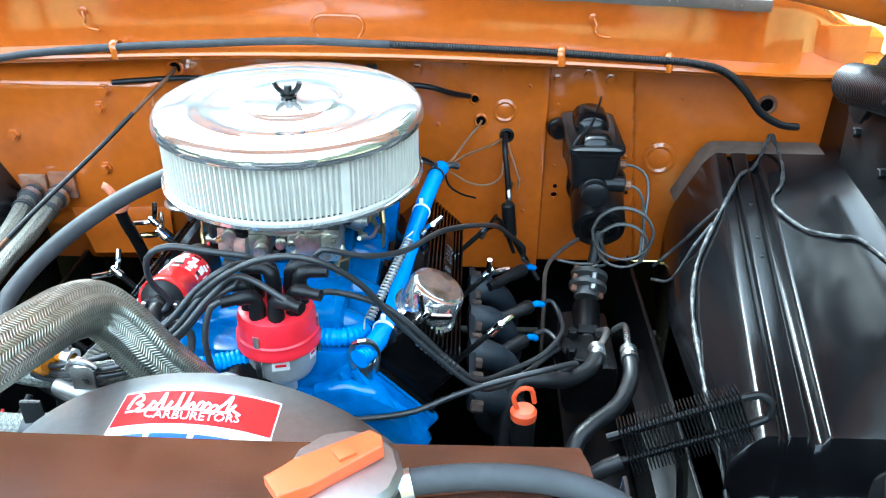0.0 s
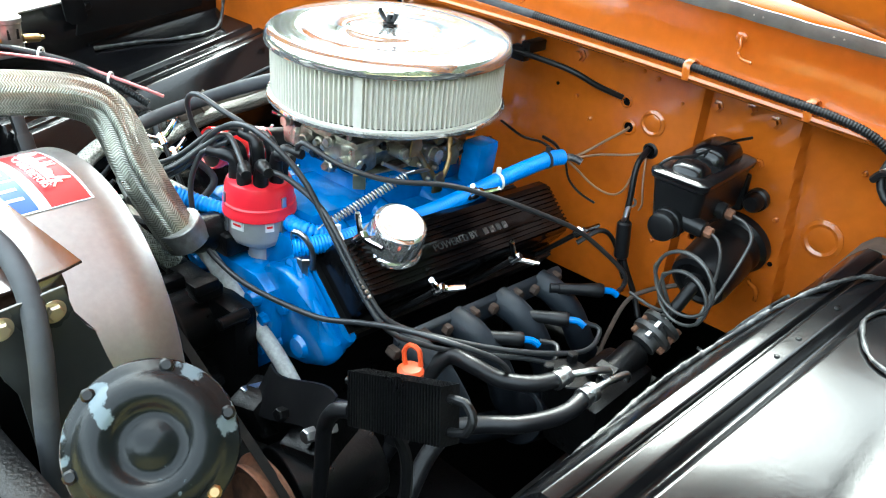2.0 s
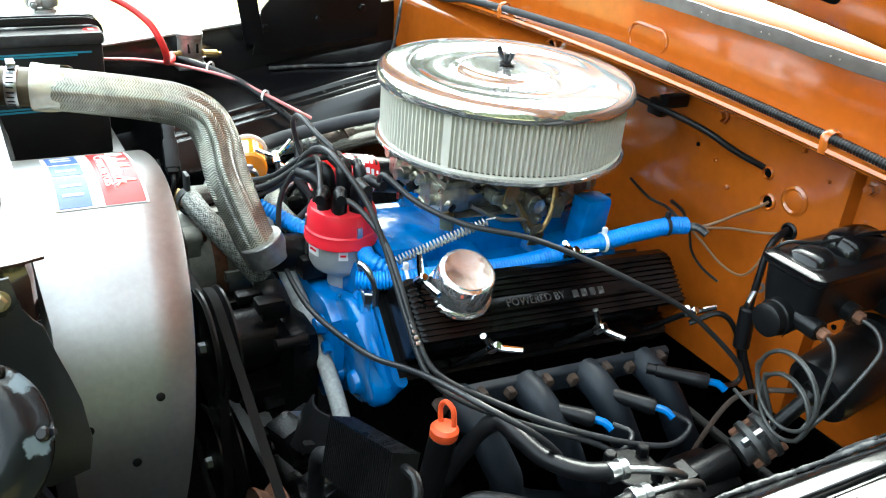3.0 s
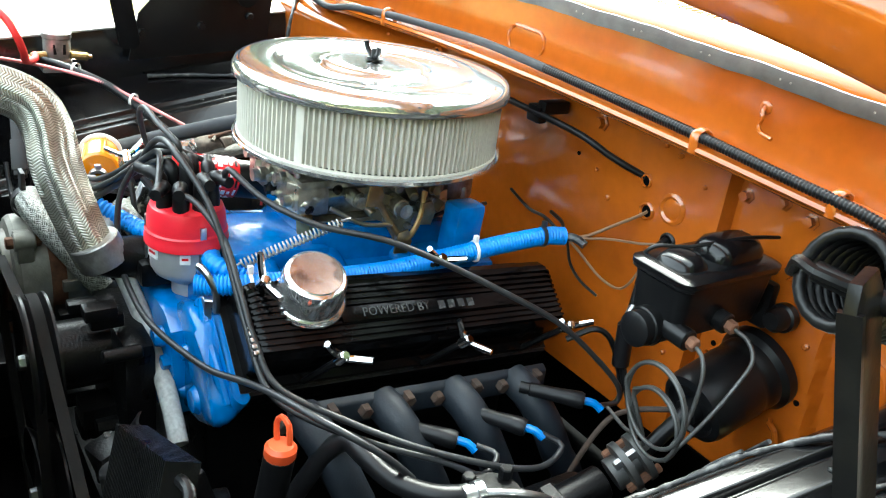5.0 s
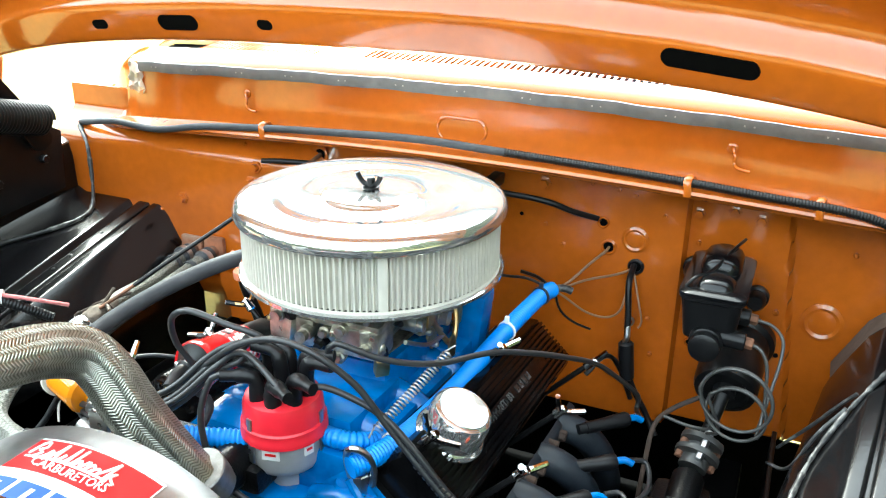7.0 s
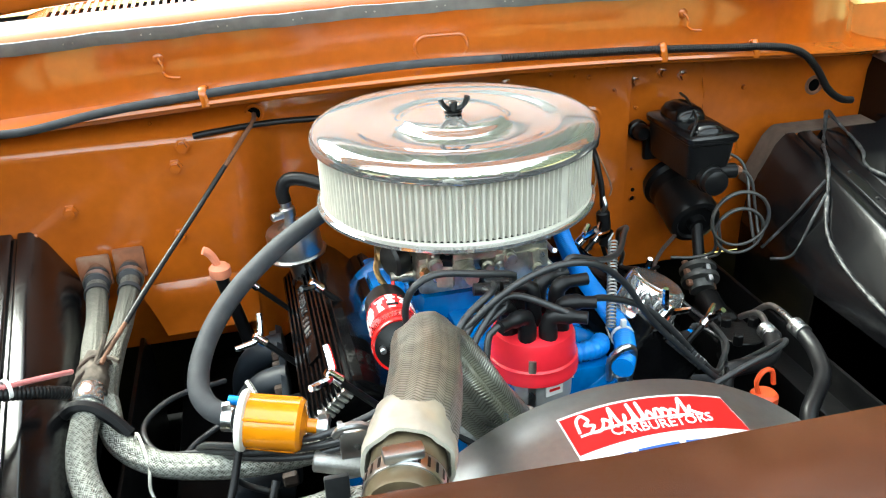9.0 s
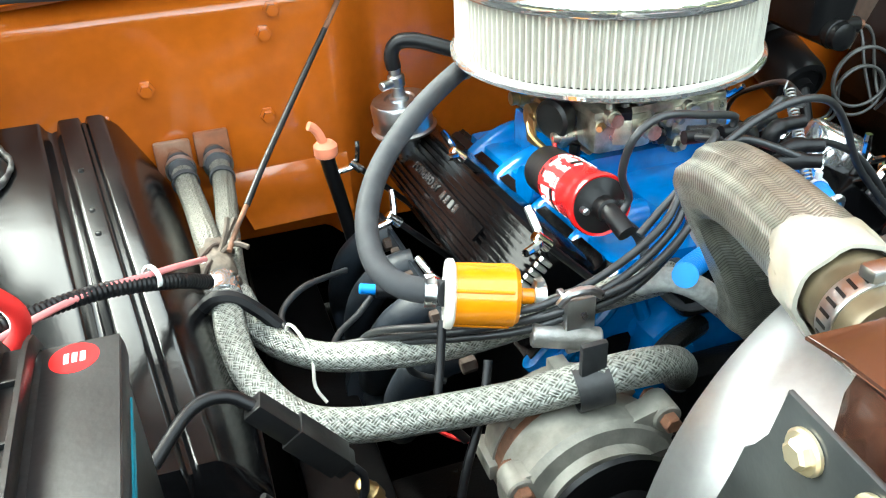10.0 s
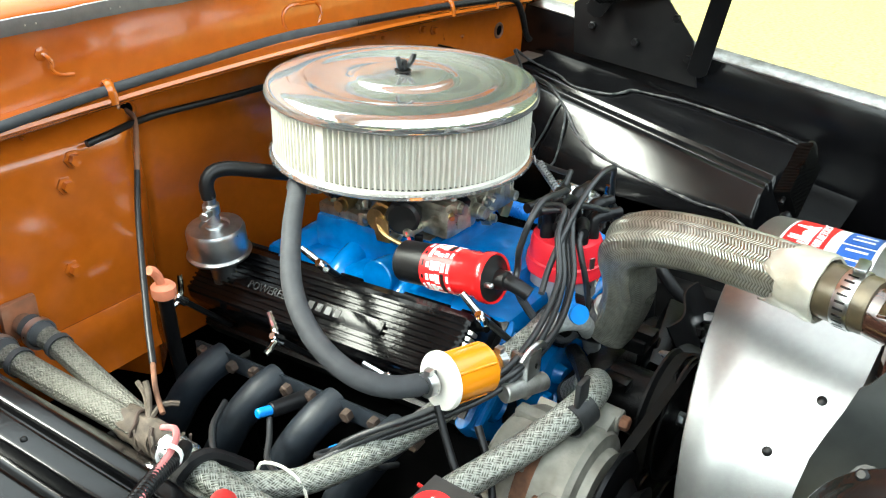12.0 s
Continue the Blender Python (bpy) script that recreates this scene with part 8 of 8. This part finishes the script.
def grommet(x, z, r, mat, label, name="grommet", hole=True):
    y = firewall_y(x, z)
    bm = bmesh.new()
    lathe(bm, [(r * 1.25, 0.001), (r * 1.25, -0.002), (r * 1.0, -0.004), (r * 0.8, -0.002)] + ([(r * 0.78, 0.0)] if hole else [(r * 0.5, -0.004), (0, -0.004)]), (x, y, z), (0, 1, 0), 24)
    root = solo(name, bm, mat, label, name.replace("_", " "), "firewall fittings")
    if hole:
        # flat near-black disc in place of the hole's shaded inside
        bm = bmesh.new()
        lathe(bm, [(r * 0.8, -0.0006), (0, -0.0006)], (x, y, z), (0, 1, 0), 20)
        solo("hole_disc", bm, DARK, "near-black disc on the firewall, standing in for a hole's shade", "hole", "firewall holes")


grommet(0.210, 1.006, 0.0075, ORANGE, "painted hole rim in the firewall")
grommet(0.260, 0.986, 0.0165, ORANGE, "round pressed embossing in the firewall", "embossed_disc", False)
grommet(0.221, 0.968, 0.010, ORANGE, "painted hole rim in the firewall")
grommet(0.265, 0.943, 0.010, RUBBER, "black rubber grommet in the firewall")
grommet(0.700, 0.990, 0.014, RUST, "faded red ring in the firewall", "ring")
grommet(-0.275, 1.056, 0.012, ORANGE, "painted hole rim in the firewall")
for x, z in ((-0.546, 0.951), (-0.404, 0.894), (-0.394, 1.001), (0.115, 1.055), (-0.38, 1.03)):
    bm = bmesh.new()
    y = firewall_y(x, z)
    lathe(bm, [(0.011, 0.0), (0.011, -0.003), (0.0075, -0.004), (0.0075, -0.012), (0, -0.0125)], (x, y, z), (0, 1, 0), 6)
    solo("firewall_bolt", bm, ORANGE, "paint-speckled bolt head on the orange firewall", "bolt", "firewall bolts")
for x, z in ((0.345, 1.035), (0.394, 1.045), (0.431, 1.037), (0.424, 0.971)):
    bm = bmesh.new()
    y = firewall_y(x, z)
    lathe(bm, [(0.0095, 0.0), (0.0095, -0.002), (0.0065, -0.003), (0.0065, -0.010), (0, -0.0105)], (x, y, z), (0, 1, 0), 6)
    solo("firewall_bolt", bm, ORANGE, "orange painted bolt head on the firewall", "bolt", "firewall bolts")
grommet(0.354, 0.824, 0.0055, ORANGE, "painted hole rim in the firewall")
grommet(0.452, 0.824, 0.0055, RUST, "rusty hole rim in the firewall")
grommet(0.534, 0.888, 0.024, ORANGE, "round pressed embossing in the firewall", "embossed_disc", False)
bm = bmesh.new()
tube(bm, [(0.458, 1.372, 0.792), (0.464, 1.362, 0.793), (0.474, 1.358, 0.791), (0.478, 1.360, 0.778), (0.476, 1.368, 0.768)], 0.0035, 8)
solo("pipe_tab", bm, ORANGE, "small orange bent tab low on the firewall", "tab")
rng = random.Random(3)
for x, z in ((0.19, 1.065), (0.23, 1.06), (0.255, 1.055), (0.285, 1.068), (0.30, 1.03), (0.36, 1.075), (0.375, 1.06), (0.42, 1.07), (0.45, 1.06), (0.35, 0.99), (0.53, 1.05), (0.56, 1.0), (0.35, 0.88), (0.47, 0.90), (0.355, 0.84), (0.48, 0.83), (0.12, 0.99), (0.08, 1.0), (0.15, 0.96), (-0.42, 1.06), (-0.60, 0.92), (0.29, 0.86), (0.30, 0.80), (0.46, 0.86)):
    bm = bmesh.new()
    y = firewall_y(x, z)
    r = rng.uniform(0.0022, 0.0045)
    big = rng.random() < 0.85
    # a few are flat near-black discs painted in for the shade of holes
    lathe(bm, [(r, 0.0), (r, -0.0035), (r * 0.6, -0.005), (0, -0.005)] if big else [(r, 0.001), (r, -0.0008), (0, -0.0008)], (x, y, z), (0, 1, 0), 10)
    solo("firewall_screw" if big else "small_hole_disc", bm, ORANGE if big else DARK, "small painted screw head in the firewall" if big else "small near-black disc on the firewall, standing in for a hole's shade", "screw" if big else "hole", "firewall screws" if big else "firewall holes")
bm = bmesh.new()
tube(bm, [(0.27, 1.31, 0.865), (0.272, 1.30, 0.85), (0.268, 1.305, 0.838)], 0.004, 8)
lathe(bm, [(0.008, 0), (0.008, 0.002), (0.004, 0.002)], (0.27, 1.315, 0.868), (1, -1, 0.2), 16)
solo("ring_terminal", bm, ZINC, "bright ring terminal hanging by the firewall", "terminal")

# ---- taped looms on the aprons ----
def on_apron(side, x, y, lift=0.006):
    line = [apron_point(*p, y) for p in APRON]
    z = line[-1][1]
    for (x0, z0), (x1, z1) in zip(line, line[1:]):
        if x0 <= x <= x1:
            z = z0 + (z1 - z0) * (x - x0) / (x1 - x0)
    return V(side * x, y, z + lift)


TWIST = lambda r, k: lambda s: r + 0.0004 * math.sin(s * 211 * k) + 0.0006 * math.sin(s * 67 * k + 1) + 0.0003 * math.sin(s * 433 * k)
hose("taped_loom", [V(0.700, 1.345, 0.955), V(0.690, 1.33, 0.942), on_apron(1, 0.663, 1.292, 0.005), on_apron(1, 0.629, 1.246, 0.006), on_apron(1, 0.603, 1.197, 0.007), V(0.570, 1.145, 0.897), V(0.547, 1.11, 0.868), V(0.530, 1.07, 0.848), V(0.514, 1.0, 0.832), V(0.507, 0.92, 0.818), V(0.502, 0.84, 0.805), V(0.50, 0.77, 0.80), V(0.499, 0.70, 0.76), V(0.498, 0.62, 0.74)], TWIST(0.0031, 1), TAPE, "taped wiring loom along the black inner fender", "wiring loom", "apron looms", 8, step=0.004)
hose("taped_loom", [V(0.703, 1.345, 0.955), V(0.706, 1.31, 0.938), on_apron(1, 0.702, 1.271, 0.004), on_apron(1, 0.686, 1.222, 0.004), on_apron(1, 0.665, 1.190, 0.004), on_apron(1, 0.662, 1.157, 0.004), on_apron(1, 0.688, 1.11, 0.004), on_apron(1, 0.728, 1.094, 0.004), on_apron(1, 0.757, 1.088, 0.004), on_apron(1, 0.778, 1.044, 0.004), on_apron(1, 0.790, 0.982, 0.005), V(0.793, 0.90, 0.882), V(0.793, 0.80, 0.868), V(0.79, 0.73, 0.85)], TWIST(0.0028, 0.9), TAPE, "taped wiring loom over the black inner fender", "wiring loom", "apron looms", 8, step=0.004)
for pts in (([0.575, 1.16], [0.555, 1.165], [0.535, 1.17], [0.50, 1.19]), ([0.565, 1.14], [0.540, 1.13], [0.515, 1.13], [0.49, 1.15])):
    hose("thin_wire", [on_apron(1, x, y, 0.012) for x, y in pts[:3]] + [V(pts[3][0], pts[3][1], 0.79)], 0.0024, TAPE, "loose dark wire at the inner fender's edge", "wire", "loose wires", 6)
hose("taped_loom", [V(-0.79, 1.31, 1.055), V(-0.745, 1.28, 1.02), on_apron(-1, 0.72, 1.25, 0.01), on_apron(-1, 0.70, 1.20, 0.005), on_apron(-1, 0.72, 1.14, 0.005), on_apron(-1, 0.76, 1.08, 0.005), V(-0.79, 1.0, 0.895)], TWIST(0.0036, 1.1), TAPE, "taped wiring loom over the black inner fender", "wiring loom", "apron looms", 8, step=0.005)
hose("loom_tube", [V(-0.765, 0.80, 0.935), V(-0.72, 0.815, 0.940), V(-0.66, 0.85, 0.935), V(-0.60, 0.885, 0.925), V(-0.545, 0.92, 0.900), V(-0.515, 0.955, 0.87)], 0.0075, RUBBER, "black corrugated loom tube crossing to the heater hoses", "wiring loom", ribs=0.0045, seg=10)
hose("pink_wire", [V(-0.70, 0.66, 0.96), V(-0.712, 0.73, 0.950), V(-0.69, 0.80, 0.940), V(-0.62, 0.868, 0.932), V(-0.555, 0.915, 0.915), V(-0.522, 0.955, 0.895), V(-0.515, 0.985, 0.878)], 0.0032, PINKWIRE, "faded pink wire beside the loom tube", "wire", seg=8)
for p in ((-0.665, 0.842, 0.942), (-0.560, 0.912, 0.913)):
    bm = bmesh.new()
    lathe(bm, [(0.0095, -0.002), (0.0115, -0.002), (0.0115, 0.002), (0.0095, 0.002)], p, (0.75, 0.6, -0.1), 14)
    solo("cable_tie", bm, LABELWHITE, "white cable tie round the loom tube", "cable tie", "cable ties")
# sensor lead with its connector near the battery
bm = bmesh.new()
m = Matrix.Translation((-0.469, 0.715, 0.870)) @ (V(0.067, -0.01, -0.080)).to_track_quat("X", "Z").to_matrix().to_4x4()
box(bm, -0.048, 0.048, -0.0095, 0.0095, -0.009, 0.009, 0.003, m)
box(bm, -0.010, 0.040, -0.0115, 0.0115, -0.011, 0.011, 0.002, m)
solo("connector", bm, PLASTIC, "black plastic wiring connector", "connector")
hose("sensor_lead", [(-0.497, 0.718, 0.905), (-0.515, 0.725, 0.915), (-0.54, 0.72, 0.915), (-0.57, 0.69, 0.90)], 0.005, RUBBER, "black lead into a wiring connector", "wire", seg=8)
hose("sensor_lead", [(-0.440, 0.711, 0.834), (-0.428, 0.708, 0.822), (-0.432, 0.704, 0.800), (-0.455, 0.700, 0.790), (-0.48, 0.70, 0.80), (-0.505, 0.70, 0.835)], 0.0035, RUBBER, "black lead out of a wiring connector", "wire", seg=8)
bm = bmesh.new()
lathe(bm, [(0, -0.004), (0.006, 0.0), (0.008, 0.010), (0.0095, 0.012), (0.0095, 0.022), (0.0065, 0.024), (0.006, 0.050), (0.004, 0.055), (0, 0.056)], (-0.430, 0.715, 0.806), (0.030, -0.004, -0.056), 14)
solo("brass_plug", bm, BRASS, "brass bullet plug on a loose lead", "plug")
for pts in ([(-0.53, 0.62, 0.80), (-0.50, 0.66, 0.79), (-0.46, 0.67, 0.77), (-0.41, 0.66, 0.76), (-0.36, 0.67, 0.77)], [(-0.52, 0.60, 0.78), (-0.48, 0.63, 0.76), (-0.42, 0.62, 0.75), (-0.36, 0.60, 0.75), (-0.28, 0.60, 0.72)], [(-0.33, 0.745, 0.79), (-0.35, 0.755, 0.82), (-0.34, 0.78, 0.85), (-0.33, 0.80, 0.88)], [(-0.36, 0.70, 0.72), (-0.34, 0.72, 0.78), (-0.315, 0.745, 0.82), (-0.30, 0.77, 0.85)]):
    hose("thin_wire", pts, 0.0042, RUBBER, "loose black wire below the heater hoses", "wire", "loose wires", 8)
hose("red_wire", [(-0.36, 0.80, 0.80), (-0.35, 0.775, 0.785), (-0.325, 0.755, 0.778), (-0.30, 0.75, 0.78)], 0.0022, REDWIRE, "thin red wire by the alternator", "wire", seg=6)
hose("red_wire", [(-0.135, 1.0, 0.955), (-0.14, 0.985, 0.935), (-0.138, 0.975, 0.905), (-0.13, 0.97, 0.88)], 0.0022, REDWIRE, "thin red wire at the choke", "wire", seg=6)

# ---- closing panels added below and in front to keep ground light out ----
# no such tray is known: a near-black sheet that hides the lit ground
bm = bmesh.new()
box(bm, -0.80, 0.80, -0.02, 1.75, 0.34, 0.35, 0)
solo("undertray", bm, DARK, "near-black sheet added below the engine bay to block light from the ground", "undertray", kind="structure")
bm = bmesh.new()
box(bm, -0.80, 0.80, -0.06, -0.02, 0.36, 0.86, 0.01)
solo("front_blocker", bm, ORANGE, "unseen orange panel added to keep light from the front out from below", "panel", kind="structure")
for side in (-1, 1):
    bm = bmesh.new()
    box(bm, min(side * 0.495, side * 0.502), max(side * 0.495, side * 0.502), 0.35, 1.40, 0.37, 0.70, 0.002)
    solo("side_blocker", bm, SATIN, "black panel added below the inner fender to block light from the ground", "panel", "splash panels", kind="structure")

# ---- cowl vent bars ----
def vent_bar(x0, x1):
    bm = bmesh.new()
    sheet(bm, lambda x, d: cowl_top(x, d), [x0, x1], [0.0, 0.02, 0.04, 0.058], (0, 0, -0.004))
    part("bar", bm, ORANGE, cowl_vent)


vent_bar(-0.86, -0.53)
vent_bar(-0.275, -0.19)
vent_bar(0.50, 0.86)
for k in range(24):
    x = -0.53 + 0.0106 * k
    vent_bar(x + 0.0056, x + 0.0106)
for k in range(65):
    x = -0.19 + 0.0106 * k
    vent_bar(x + 0.0056, x + 0.0106)
